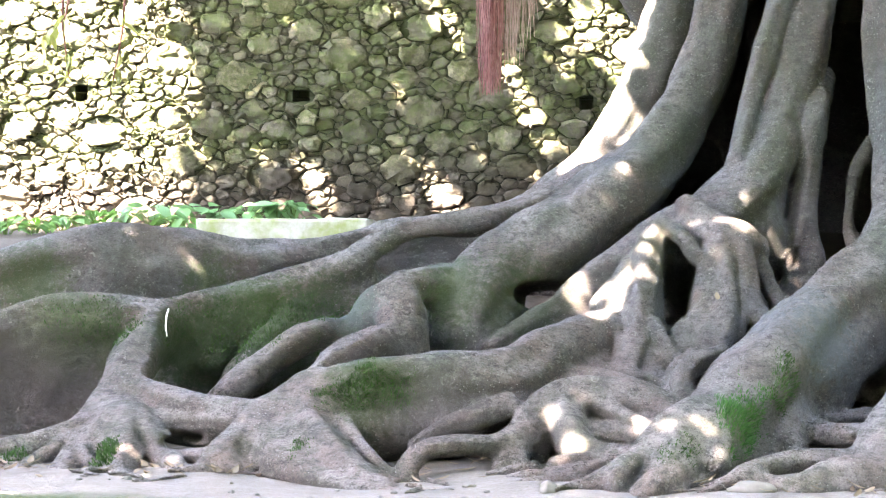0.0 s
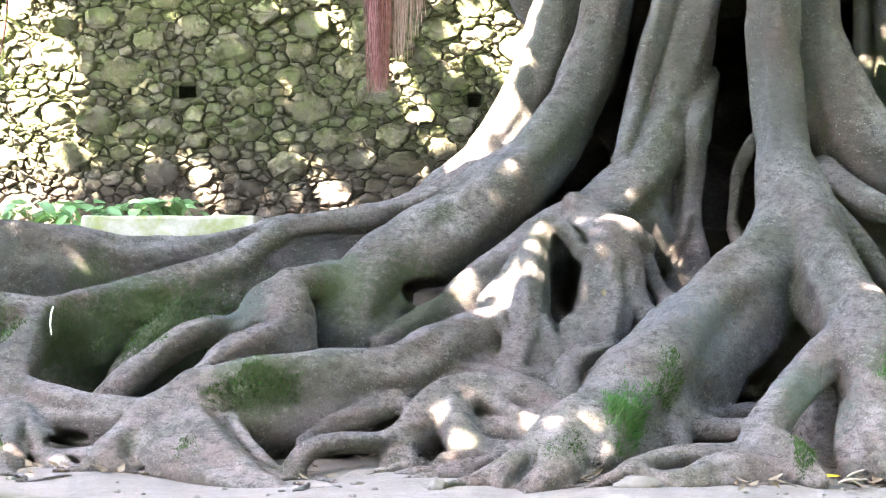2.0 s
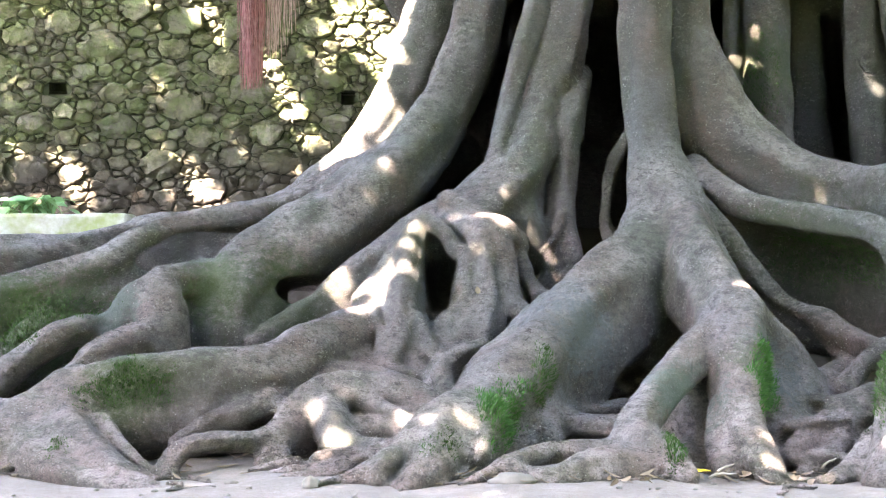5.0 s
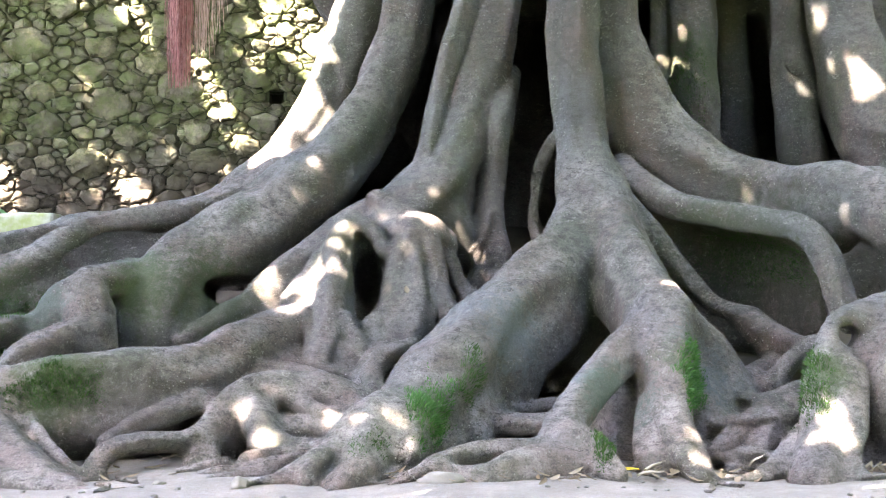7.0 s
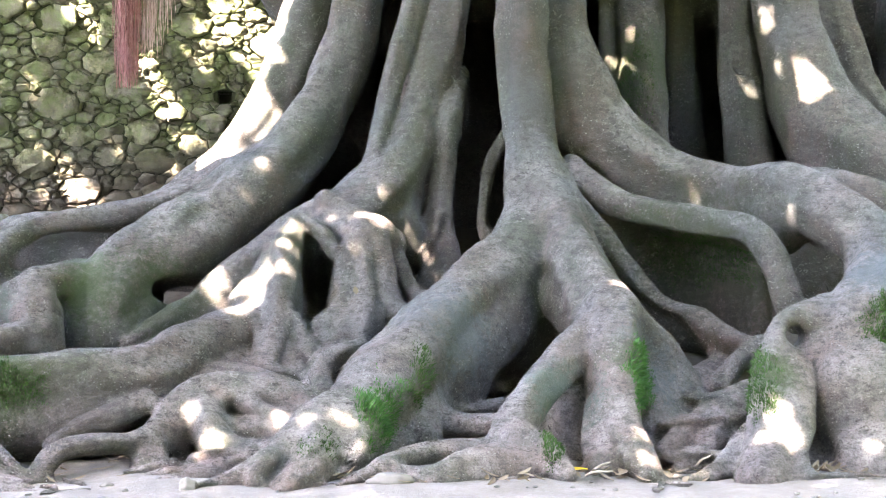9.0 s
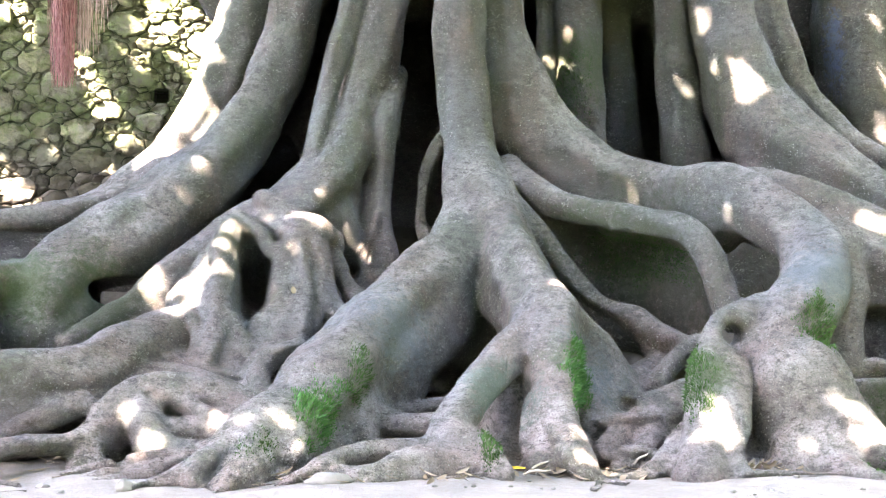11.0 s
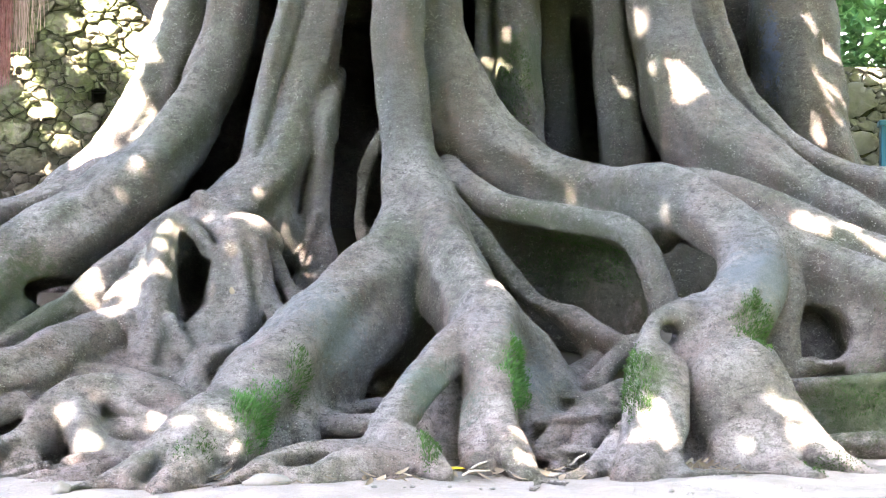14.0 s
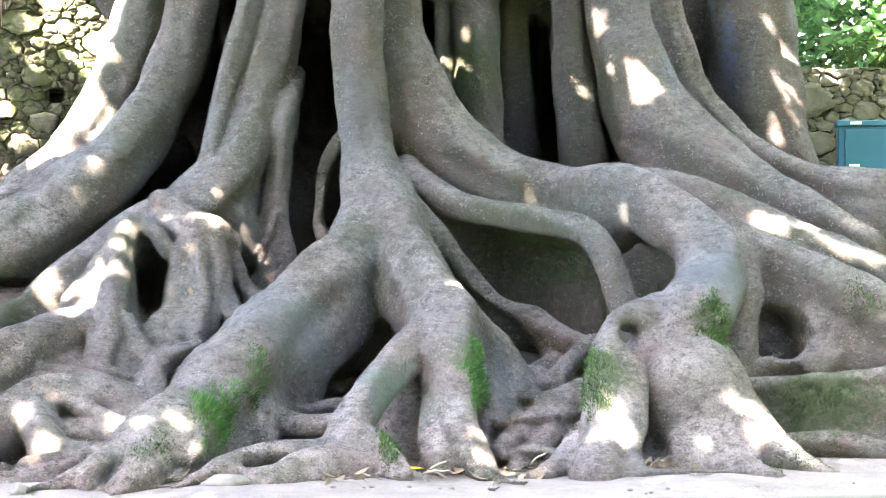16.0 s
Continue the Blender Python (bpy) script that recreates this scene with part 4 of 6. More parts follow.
grow("buttress", [(0.28, 16.90, 3.90, 0.091), (0.25, 16.90, 3.59, 0.091), (0.18, 16.85, 3.22, 0.091), (0.05, 16.75, 2.80, 0.090), (-0.07, 16.65, 2.44, 0.098)], blend=0.05)
grow("buttress", [(0.29, 17.45, 3.97, 0.094), (0.26, 17.45, 3.65, 0.094), (0.18, 17.40, 3.27, 0.094), (0.05, 17.30, 2.84, 0.093), (-0.07, 17.20, 2.47, 0.101)], blend=0.05)
grow("buttress", [(0.30, 18.05, 4.05, 0.097), (0.26, 18.05, 3.72, 0.097), (0.19, 18.00, 3.33, 0.097), (0.05, 17.90, 2.88, 0.096), (-0.08, 17.80, 2.50, 0.105)], blend=0.05)
grow("buttress", [(1.07, 15.15, 3.62, 0.186), (1.07, 15.10, 3.01, 0.170), (1.10, 15.05, 2.55, 0.170), (1.14, 14.95, 2.09, 0.183), (1.18, 14.75, 1.67, 0.224)], blend=0.05)
grow("buttress", [(1.11, 15.70, 3.69, 0.192), (1.10, 15.65, 3.06, 0.176), (1.14, 15.60, 2.58, 0.176), (1.19, 15.50, 2.10, 0.190), (1.22, 15.30, 1.68, 0.232)], blend=0.05)
grow("buttress", [(1.15, 16.25, 3.76, 0.199), (1.14, 16.20, 3.11, 0.183), (1.19, 16.15, 2.62, 0.182), (1.23, 16.05, 2.12, 0.197), (1.27, 15.85, 1.68, 0.241)], blend=0.05)
grow("buttress", [(1.19, 16.80, 3.83, 0.206), (1.18, 16.75, 3.16, 0.189), (1.23, 16.70, 2.65, 0.188), (1.27, 16.60, 2.13, 0.203), (1.31, 16.40, 1.68, 0.249)], blend=0.05)
grow("buttress", [(1.23, 17.40, 3.91, 0.213), (1.22, 17.35, 3.22, 0.196), (1.27, 17.30, 2.68, 0.195), (1.32, 17.20, 2.15, 0.211), (1.36, 17.00, 1.68, 0.258)], blend=0.05)
grow("buttress", [(1.42, 15.45, 3.66, 0.174), (1.42, 15.45, 3.19, 0.182), (1.51, 15.40, 2.81, 0.204), (1.68, 15.35, 2.45, 0.218), (1.96, 15.25, 2.13, 0.202)], blend=0.05)
grow("buttress", [(1.47, 16.00, 3.73, 0.180), (1.47, 16.00, 3.24, 0.188), (1.57, 15.95, 2.85, 0.211), (1.74, 15.90, 2.48, 0.226), (2.04, 15.80, 2.15, 0.209)], blend=0.05)
grow("buttress", [(1.52, 16.55, 3.80, 0.187), (1.52, 16.55, 3.30, 0.195), (1.62, 16.50, 2.89, 0.218), (1.80, 16.45, 2.51, 0.234), (2.11, 16.35, 2.17, 0.216)], blend=0.05)
grow("buttress", [(1.57, 17.10, 3.87, 0.193), (1.57, 17.10, 3.35, 0.201), (1.67, 17.05, 2.93, 0.226), (1.86, 17.00, 2.54, 0.242), (2.18, 16.90, 2.18, 0.224)], blend=0.05)
grow("buttress", [(1.63, 17.70, 3.95, 0.199), (1.63, 17.70, 3.41, 0.208), (1.73, 17.65, 2.97, 0.233), (1.93, 17.60, 2.57, 0.250), (2.25, 17.50, 2.20, 0.232)], blend=0.05)
grow("buttress", [(1.96, 16.85, 3.91, 0.058), (1.95, 16.75, 3.18, 0.066), (1.95, 16.65, 2.76, 0.073), (2.02, 16.55, 2.35, 0.073)], blend=0.05)
grow("buttress", [(2.02, 17.40, 3.99, 0.060), (2.01, 17.30, 3.23, 0.068), (2.01, 17.20, 2.80, 0.076), (2.08, 17.10, 2.37, 0.075)], blend=0.05)
grow("buttress", [(2.09, 17.95, 4.06, 0.062), (2.08, 17.85, 3.28, 0.070), (2.08, 17.75, 2.83, 0.078), (2.15, 17.65, 2.39, 0.078)], blend=0.05)
grow("buttress", [(2.15, 18.50, 4.13, 0.063), (2.14, 18.40, 3.33, 0.072), (2.14, 18.30, 2.87, 0.081), (2.22, 18.20, 2.42, 0.080)], blend=0.05)
grow("buttress", [(2.23, 16.95, 3.93, 0.191), (2.23, 16.75, 3.18, 0.189), (2.26, 16.65, 2.56, 0.188), (2.28, 16.55, 1.89, 0.187)], blend=0.05)
grow("buttress", [(2.31, 17.50, 4.00, 0.197), (2.30, 17.30, 3.23, 0.195), (2.34, 17.20, 2.59, 0.194), (2.35, 17.10, 1.90, 0.193)], blend=0.05)
grow("buttress", [(2.38, 18.05, 4.08, 0.203), (2.38, 17.85, 3.28, 0.201), (2.41, 17.75, 2.62, 0.200), (2.43, 17.65, 1.90, 0.199)], blend=0.05)
grow("buttress", [(2.45, 18.60, 4.15, 0.210), (2.45, 18.40, 3.33, 0.207), (2.49, 18.30, 2.65, 0.206), (2.50, 18.20, 1.91, 0.205)], blend=0.05)
grow("buttress", [(2.67, 17.45, 4.00, 0.162), (2.76, 17.65, 3.38, 0.147), (2.87, 17.85, 2.74, 0.149), (2.94, 17.95, 1.91, 0.158)], blend=0.05)
grow("buttress", [(2.75, 18.00, 4.08, 0.168), (2.84, 18.20, 3.43, 0.152), (2.96, 18.40, 2.77, 0.153), (3.03, 18.50, 1.92, 0.163)], blend=0.05)
grow("buttress", [(2.84, 18.55, 4.15, 0.173), (2.93, 18.75, 3.48, 0.156), (3.05, 18.95, 2.80, 0.158), (3.13, 19.05, 1.93, 0.168)], blend=0.05)
grow("buttress", [(3.04, 16.75, 3.91, 0.164), (3.09, 16.75, 3.29, 0.148), (3.15, 16.65, 2.72, 0.155), (3.24, 16.55, 2.04, 0.170), (3.26, 16.55, 1.74, 0.170)], blend=0.05)
grow("buttress", [(3.13, 17.30, 3.99, 0.170), (3.19, 17.30, 3.35, 0.153), (3.25, 17.20, 2.75, 0.160), (3.34, 17.10, 2.06, 0.176), (3.37, 17.10, 1.74, 0.176)], blend=0.05)
grow("buttress", [(3.23, 17.85, 4.06, 0.175), (3.29, 17.85, 3.40, 0.157), (3.36, 17.75, 2.79, 0.165), (3.45, 17.65, 2.07, 0.182), (3.48, 17.65, 1.74, 0.182)], blend=0.05)
grow("buttress", [(3.33, 18.40, 4.14, 0.180), (3.39, 18.40, 3.46, 0.162), (3.46, 18.30, 2.82, 0.170), (3.56, 18.20, 2.08, 0.187), (3.59, 18.20, 1.74, 0.187)], blend=0.05)
grow("buttress", [(3.40, 16.35, 3.97, 0.216), (3.47, 16.25, 3.40, 0.231), (3.60, 16.15, 2.89, 0.265), (3.79, 15.95, 2.43, 0.297), (4.11, 15.65, 2.07, 0.288)], blend=0.05)
grow("buttress", [(3.51, 16.90, 4.05, 0.224), (3.59, 16.80, 3.46, 0.239), (3.72, 16.70, 2.93, 0.274), (3.92, 16.50, 2.46, 0.307), (4.25, 16.20, 2.09, 0.298)], blend=0.05)
grow("buttress", [(3.63, 17.45, 4.12, 0.231), (3.70, 17.35, 3.52, 0.247), (3.85, 17.25, 2.98, 0.283), (4.05, 17.05, 2.48, 0.317), (4.39, 16.75, 2.10, 0.308)], blend=0.05)
grow("buttress", [(3.74, 18.00, 4.20, 0.238), (3.82, 17.90, 3.58, 0.254), (3.97, 17.80, 3.02, 0.292), (4.18, 17.60, 2.51, 0.328), (4.54, 17.30, 2.12, 0.318)], blend=0.05)
grow("buttress", [(3.87, 18.60, 4.29, 0.246), (3.95, 18.50, 3.64, 0.263), (4.10, 18.40, 3.06, 0.302), (4.33, 18.20, 2.54, 0.339), (4.70, 17.90, 2.14, 0.329)], blend=0.05)
grow("buttress", [(3.96, 16.75, 3.93, 0.115), (4.05, 16.65, 3.40, 0.114), (4.18, 16.55, 2.98, 0.114), (4.39, 16.45, 2.56, 0.113), (4.68, 16.35, 2.22, 0.140)], blend=0.05)
grow("buttress", [(4.09, 17.30, 4.00, 0.119), (4.18, 17.20, 3.46, 0.118), (4.32, 17.10, 3.02, 0.117), (4.54, 17.00, 2.59, 0.117), (4.84, 16.90, 2.24, 0.145)], blend=0.05)
grow("buttress", [(4.22, 17.85, 4.08, 0.122), (4.31, 17.75, 3.51, 0.122), (4.46, 17.65, 3.07, 0.121), (4.69, 17.55, 2.62, 0.120), (5.00, 17.45, 2.26, 0.150)], blend=0.05)
grow("buttress", [(4.35, 18.40, 4.15, 0.126), (4.45, 18.30, 3.57, 0.126), (4.60, 18.20, 3.11, 0.125), (4.83, 18.10, 2.65, 0.124), (5.16, 18.00, 2.28, 0.154)], blend=0.05)
grow("buttress", [(5.20, 18.15, 4.25, 0.347), (5.22, 18.15, 3.45, 0.356), (5.30, 18.05, 2.76, 0.371), (5.46, 17.95, 2.08, 0.343)], blend=0.05)
grow("root", [(-1.46, 12.30, 0.07, 0.128), (-1.12, 12.30, 0.12, 0.151), (-0.74, 12.25, 0.14, 0.165)], blend=0.06)
grow("root", [(-1.44, 12.45, 0.17, 0.114), (-1.02, 12.50, 0.21, 0.138), (-0.67, 12.40, 0.21, 0.137)], blend=0.08)
grow("root", [(1.15, 13.95, 1.38, 0.171), (1.11, 13.85, 1.04, 0.213), (0.98, 13.75, 0.75, 0.245), (0.79, 13.60, 0.51, 0.209)], blend=0.08)
grow("root", [(0.76, 13.50, 0.82, 0.091), (0.69, 13.40, 0.65, 0.090), (0.62, 13.30, 0.46, 0.098), (0.42, 13.10, 0.39, 0.072)], blend=0.05)
grow("root", [(0.67, 13.35, 0.57, 0.090), (0.83, 13.25, 0.45, 0.073), (1.00, 13.10, 0.39, 0.056)], blend=0.04)
# root wall added behind the gap to stop light coming through from the back
grow("root", [(3.06, 15.30, 1.61, 0.143), (3.53, 15.20, 1.56, 0.161), (4.01, 15.00, 1.49, 0.160)], skirt=1.2, flare=0.05, blend=0.05)
grow("root", [(0.33, 13.00, 0.36, 0.036), (0.53, 12.90, 0.31, 0.040), (0.74, 12.80, 0.28, 0.035), (0.89, 12.70, 0.25, 0.031)], blend=0.03)
grow("root", [(0.28, 12.60, 0.26, 0.039), (0.48, 12.60, 0.23, 0.035), (0.70, 12.50, 0.21, 0.035)], blend=0.03)
grow("root", [(1.86, 12.75, 0.38, 0.055), (2.04, 12.65, 0.30, 0.051), (2.27, 12.65, 0.33, 0.047), (2.49, 12.75, 0.42, 0.039)], blend=0.03)
grow("root", [(1.82, 12.25, 0.16, 0.045), (2.05, 12.25, 0.18, 0.049), (2.29, 12.35, 0.26, 0.046), (2.50, 12.45, 0.35, 0.038)], blend=0.03)
grow("root", [(1.80, 11.95, 0.05, 0.037), (1.96, 11.95, 0.09, 0.040), (2.12, 11.90, 0.07, 0.033)], blend=0.03)
grow("root", [(-4.63, 11.90, 0.10, 0.054), (-4.71, 11.70, 0.01, 0.045), (-4.79, 11.50, -0.06, 0.034)], blend=0.03)
grow("root", [(-4.81, 11.85, 0.06, 0.042), (-4.91, 11.70, 0.02, 0.038), (-4.99, 11.50, -0.03, 0.030)], blend=0.03)
grow("root", [(-3.99, 12.00, 0.21, 0.046), (-3.74, 11.85, 0.11, 0.045), (-3.49, 11.80, 0.09, 0.049), (-3.28, 11.75, 0.10, 0.045)], blend=0.03)
grow("root", [(-2.68, 11.80, 0.13, 0.056), (-2.49, 11.60, 0.04, 0.047), (-2.23, 11.40, -0.01, 0.032)], blend=0.03)
grow("root", [(-2.71, 12.05, 0.31, 0.042), (-2.53, 11.80, 0.15, 0.037), (-2.33, 11.60, 0.03, 0.033)], blend=0.03)
grow("root", [(-0.11, 13.82, 1.42, 0.038), (-0.06, 13.68, 1.21, 0.038), (-0.08, 13.52, 0.97, 0.037), (-0.12, 13.42, 0.77, 0.037)], blend=0.03)
grow("root", [(-0.43, 13.42, 0.89, 0.045), (-0.48, 13.30, 0.74, 0.045), (-0.31, 13.20, 0.58, 0.040)], blend=0.03)
grow("root", [(-0.63, 13.15, 0.66, 0.040), (-0.47, 13.05, 0.53, 0.040), (-0.28, 12.95, 0.56, 0.036)], blend=0.03)
grow("root", [(-1.11, 13.10, 0.59, 0.040), (-0.86, 13.00, 0.55, 0.044), (-0.62, 12.90, 0.50, 0.043)], blend=0.03)
grow("root", [(-0.70, 13.30, 0.90, 0.049), (-0.59, 13.20, 0.70, 0.049), (-0.47, 13.15, 0.59, 0.044)], blend=0.03)
grow("root", [(-1.01, 13.35, 0.90, 0.037), (-0.95, 13.25, 0.74, 0.041), (-1.00, 13.20, 0.58, 0.040)], blend=0.03)
grow("root", [(1.93, 12.60, 0.43, 0.047), (2.11, 12.50, 0.38, 0.047), (2.36, 12.55, 0.43, 0.047)], blend=0.03)
grow("root", [(1.79, 12.20, 0.24, 0.042), (1.98, 12.20, 0.27, 0.042), (2.20, 12.25, 0.28, 0.038)], blend=0.03)
hollow((-1.65, 14.30, 1.05), (0.27, 0.40, 0.11))
hollow((-2.60, 14.90, 1.39), (0.42, 0.55, 0.13))
hollow((-2.85, 14.60, 1.27), (0.15, 0.45, 0.10))
hollow((-0.59, 14.60, 1.15), (0.13, 1.00, 0.34))
hollow((-1.68, 13.60, 1.13), (0.19, 0.40, 0.12))
hollow((0.79, 16.70, 3.00), (0.17, 1.20, 1.18))
hollow((4.29, 17.00, 3.33), (0.11, 1.20, 0.88))
hollow((0.89, 13.20, 0.42), (0.16, 0.50, 0.12))
hollow((2.73, 11.60, 0.11), (0.12, 0.35, 0.12))
hollow((2.69, 12.15, 0.83), (0.09, 0.35, 0.08))
hollow((3.97, 12.90, 0.78), (0.18, 0.80, 0.18))
hollow((-3.81, 12.00, 0.14), (0.11, 0.35, 0.03))
hollow((0.62, 15.40, 1.86), (0.12, 0.80, 0.57))
hollow((-1.32, 12.00, 0.07), (0.04, 0.35, 0.08))


def rootlets(seed=12):
    """Thin rootlets that crawl from the feet of the roots over the soil."""
    rng = np.random.default_rng(seed)
    for foot in list(FEET):
        for i in range(1):
            x, y = foot[0] + rng.normal() * 0.12, foot[1] + rng.normal() * 0.1
            head, r = rng.uniform(-2.9, -0.2) if rng.uniform() < 0.7 else rng.uniform(-3.1, 3.1), rng.uniform(0.012, 0.032)
            pts = []
            for j in range(int(rng.integers(4, 7))):
                pts.append((x, y, float(ground_height(x, y)) + r * rng.uniform(0.1, 0.7), r * (1 - 0.13 * j)))
                head += rng.normal() * 0.45
                x, y = x + math.cos(head) * 0.14, y + math.sin(head) * 0.09
                if y < 10.75:
                    break
            if len(pts) > 2:
                grow("rootlet", pts, blend=0.03)


rootlets()
# bars added above the hollow heart of the trunk to shut out sky light
for y, r in ((16.3, 0.4), (16.9, 0.5), (17.6, 0.5), (18.3, 0.5), (18.9, 0.5)):
    grow("trunk", [(-0.8, y + 0.3, 3.95, r), (1.2, y, 3.95, r), (2.9, y, 3.95, r)], blend=0.1)


def surface():
    """The skin of the field as quads: one vertex in each cell that the skin passes through."""
    for i in range(3):
        side = [slice(None)] * 3
        for end in (0, -1):
            side[i] = end
            FIELD[tuple(side)] = np.maximum(FIELD[tuple(side)], 0.01)
    inside = FIELD < 0
    count = np.zeros(SHAPE - 1, np.int8)
    corner = [(i, j, k) for i in (0, 1) for j in (0, 1) for k in (0, 1)]
    for i, j, k in corner:
        count += inside[i:SHAPE[0] - 1 + i, j:SHAPE[1] - 1 + j, k:SHAPE[2] - 1 + k]
    active = (count > 0) & (count < 8)
    cells = np.argwhere(active)
    vid = np.full(SHAPE - 1, -1, np.int32)
    vid[active] = np.arange(len(cells))
    vals = np.stack([FIELD[cells[:, 0] + i, cells[:, 1] + j, cells[:, 2] + k] for i, j, k in corner], 1)
    total, hits = np.zeros((len(cells), 3)), np.zeros(len(cells))
    for m in range(8):
        for n in range(m + 1, 8):
            cm, cn = np.array(corner[m]), np.array(corner[n])
            if np.abs(cm - cn).sum() != 1:
                continue
            va, vb = vals[:, m], vals[:, n]
            cross = (va < 0) != (vb < 0)
            t = np.where(cross, va / np.where(cross, va - vb, 1), 0)
            total += np.where(cross[:, None], cm + t[:, None] * (cn - cm), 0)
            hits += cross
    verts = LOW + (cells + total / hits[:, None]) * STEP
    owner = OWNER[cells[:, 0], cells[:, 1], cells[:, 2]]
    quads = []
    for ax in range(3):
        u, v = (ax + 1) % 3, (ax + 2) % 3
        lo, hi = [slice(None)] * 3, [slice(None)] * 3
        lo[ax], hi[ax] = slice(0, -1), slice(1, None)
        change = inside[tuple(lo)] != inside[tuple(hi)]
        e = np.argwhere(change)
        e = e[(e[:, u] > 0) & (e[:, v] > 0) & (e[:, u] < SHAPE[u] - 1) & (e[:, v] < SHAPE[v] - 1)]
        du, dv = np.eye(3, dtype=int)[u], np.eye(3, dtype=int)[v]
        ring = [e - du - dv, e - dv, e, e - du]
        q = np.stack([vid[r[:, 0], r[:, 1], r[:, 2]] for r in ring], 1)
        flip = ~inside[e[:, 0], e[:, 1], e[:, 2]]
        q[flip] = q[flip][:, ::-1]
        quads.append(q)
    return verts, np.vstack(quads), owner


def skin_normals(verts, quads):
    n = np.cross(verts[quads[:, 2]] - verts[quads[:, 0]], verts[quads[:, 3]] - verts[quads[:, 1]])
    out = np.zeros_like(verts)
    for i in range(4):
        for c in range(3):
            out[:, c] += np.bincount(quads[:, i], n[:, c], len(verts))
    return out / (np.linalg.norm(out, axis=1, keepdims=True) + 1e-12)


def islands(quads, group):
    """A label for each quad, shared by all that hang together within one group."""
    _, key = np.unique(group[:, None].astype(np.int64) * (quads.max() + 1) + quads, return_inverse=True)
    key = key.reshape(quads.shape)
    flat = key.ravel()
    order = np.argsort(flat, kind="stable")
    starts = np.flatnonzero(np.r_[True, np.diff(flat[order]) > 0])
    owner_quad = order // 4
    label = np.arange(len(quads))
    while True:
        low = np.minimum.reduceat(label[owner_quad], starts)
        then = low[key].min(1)
        less = then < label
        if not less.any():
            return label
        parent = np.arange(len(quads))
        parent[label[less]] = then[less]
        while (parent[parent] != parent).any():
            parent = parent[parent]
        label = parent[label]


def one_piece(quads, group):
    """Gives stray scraps of skin to the limb beside them, so that each limb is one piece."""
    group = group.copy()
    for _ in range(9):
        label = islands(quads, group)
        size = np.bincount(label, minlength=len(quads))
        best = {}
        for l in np.unique(label):
            g = group[l]
            if g not in best or size[l] > size[best[g]]:
                best[g] = l
        stray = ~np.isin(label, list(best.values()))
        if not stray.any():
            break
        beside = np.full(quads.max() + 1, -1)
        for i in range(4):
            beside[quads[~stray, i]] = group[~stray]
        near = beside[quads[stray]].max(1)
        # a whole scrap goes to one neighbour
        ids, inverse = np.unique(label[stray], return_inverse=True)
        pick = np.full(len(ids), -1)
        np.maximum.at(pick, inverse, near)
        group[stray] = np.where(pick[inverse] >= 0, pick[inverse], -1 if _ == 8 else group[stray])
    return group


def build_tree():
    verts, quads, owner = surface()
    normals = skin_normals(verts, quads)
    lumps = 0.014 * ripple(verts, 3.1, 1.0) + 0.006 * ripple(verts, 8.3, 4.0) + 0.003 * ripple(verts, 17.0, 9.0)
    rough = np.array([noise.fractal(Vector(v) * 9.0, 0.9, 2.1, 4) for v in verts])
    lumps += 0.004 * rough
    verts = verts + normals * lumps[:, None]
    normals = skin_normals(verts, quads)
    whole = islands(quads, np.zeros(len(quads), int))
    quads = quads[np.bincount(whole, minlength=len(quads))[whole] > 200]
    face_owner = one_piece(quads, owner[quads[:, 0]])
    tree = thing("fig_tree", "huge grey fig tree with tangled mossy buttress roots", "tree", at=(0.5, 16.5, 1.0))
    back = tree.matrix_basis.inverted()
    for o in np.unique(face_owner[face_owner >= 0]):
        f = quads[face_owner == o]
        used, inverse = np.unique(f, return_inverse=True)
        f = inverse.reshape(-1, 4)
        me = bpy.data.meshes.new(GROWN[o])
        me.vertices.add(len(used))
        me.vertices.foreach_set("co", verts[used].astype(np.float32).ravel())
        me.loops.add(f.size)
        me.loops.foreach_set("vertex_index", f.astype(np.int32).ravel())
        me.polygons.add(len(f))
        me.polygons.foreach_set("loop_start", np.arange(0, f.size, 4, dtype=np.int32))
        me.update(calc_edges=True)
        me.polygons.foreach_set("use_smooth", np.ones(len(f), bool))
        me.normals_split_custom_set_from_vertices(normals[used].tolist())
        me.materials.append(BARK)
        ob = new(GROWN[o], me)
        ob.parent = tree
        ob.matrix_parent_inverse = back
    return tree, verts, normals


TREE, SKIN, SKIN_NORMAL = build_tree()


def tube(points, radii, sides=8):
    """A round limb through points."""
    bm = bmesh.new()
    rings = []
    pts = [Vector(p) for p in points]
    for i, (p, r) in enumerate(zip(pts, radii)):
        way = (pts[min(i + 1, len(pts) - 1)] - pts[max(i - 1, 0)]).normalized()
        side = way.cross(Vector((0.31, 0.95, 0.1))).normalized()
        other = way.cross(side)
        rings.append([bm.verts.new(p + (side * math.cos(a) + other * math.sin(a)) * r) for a in (2 * math.pi * s / sides for s in range(sides))])
    for a, b in zip(rings[:-1], rings[1:]):
        for s in range(sides):
            bm.faces.new((a[s], a[(s + 1) % sides], b[(s + 1) % sides], b[s]))
    bm.faces.new(rings[0][::-1])
    bm.faces.new(rings[-1])
    for f in bm.faces:
        f.smooth = True
    bmesh.ops.recalc_face_normals(bm, faces=bm.faces)
    return bm


def hung(name, bm, material, parent, label=""):
    ob = part(name, bm, material, parent, label)
    ob.matrix_parent_inverse = parent.matrix_basis.inverted()
    return ob


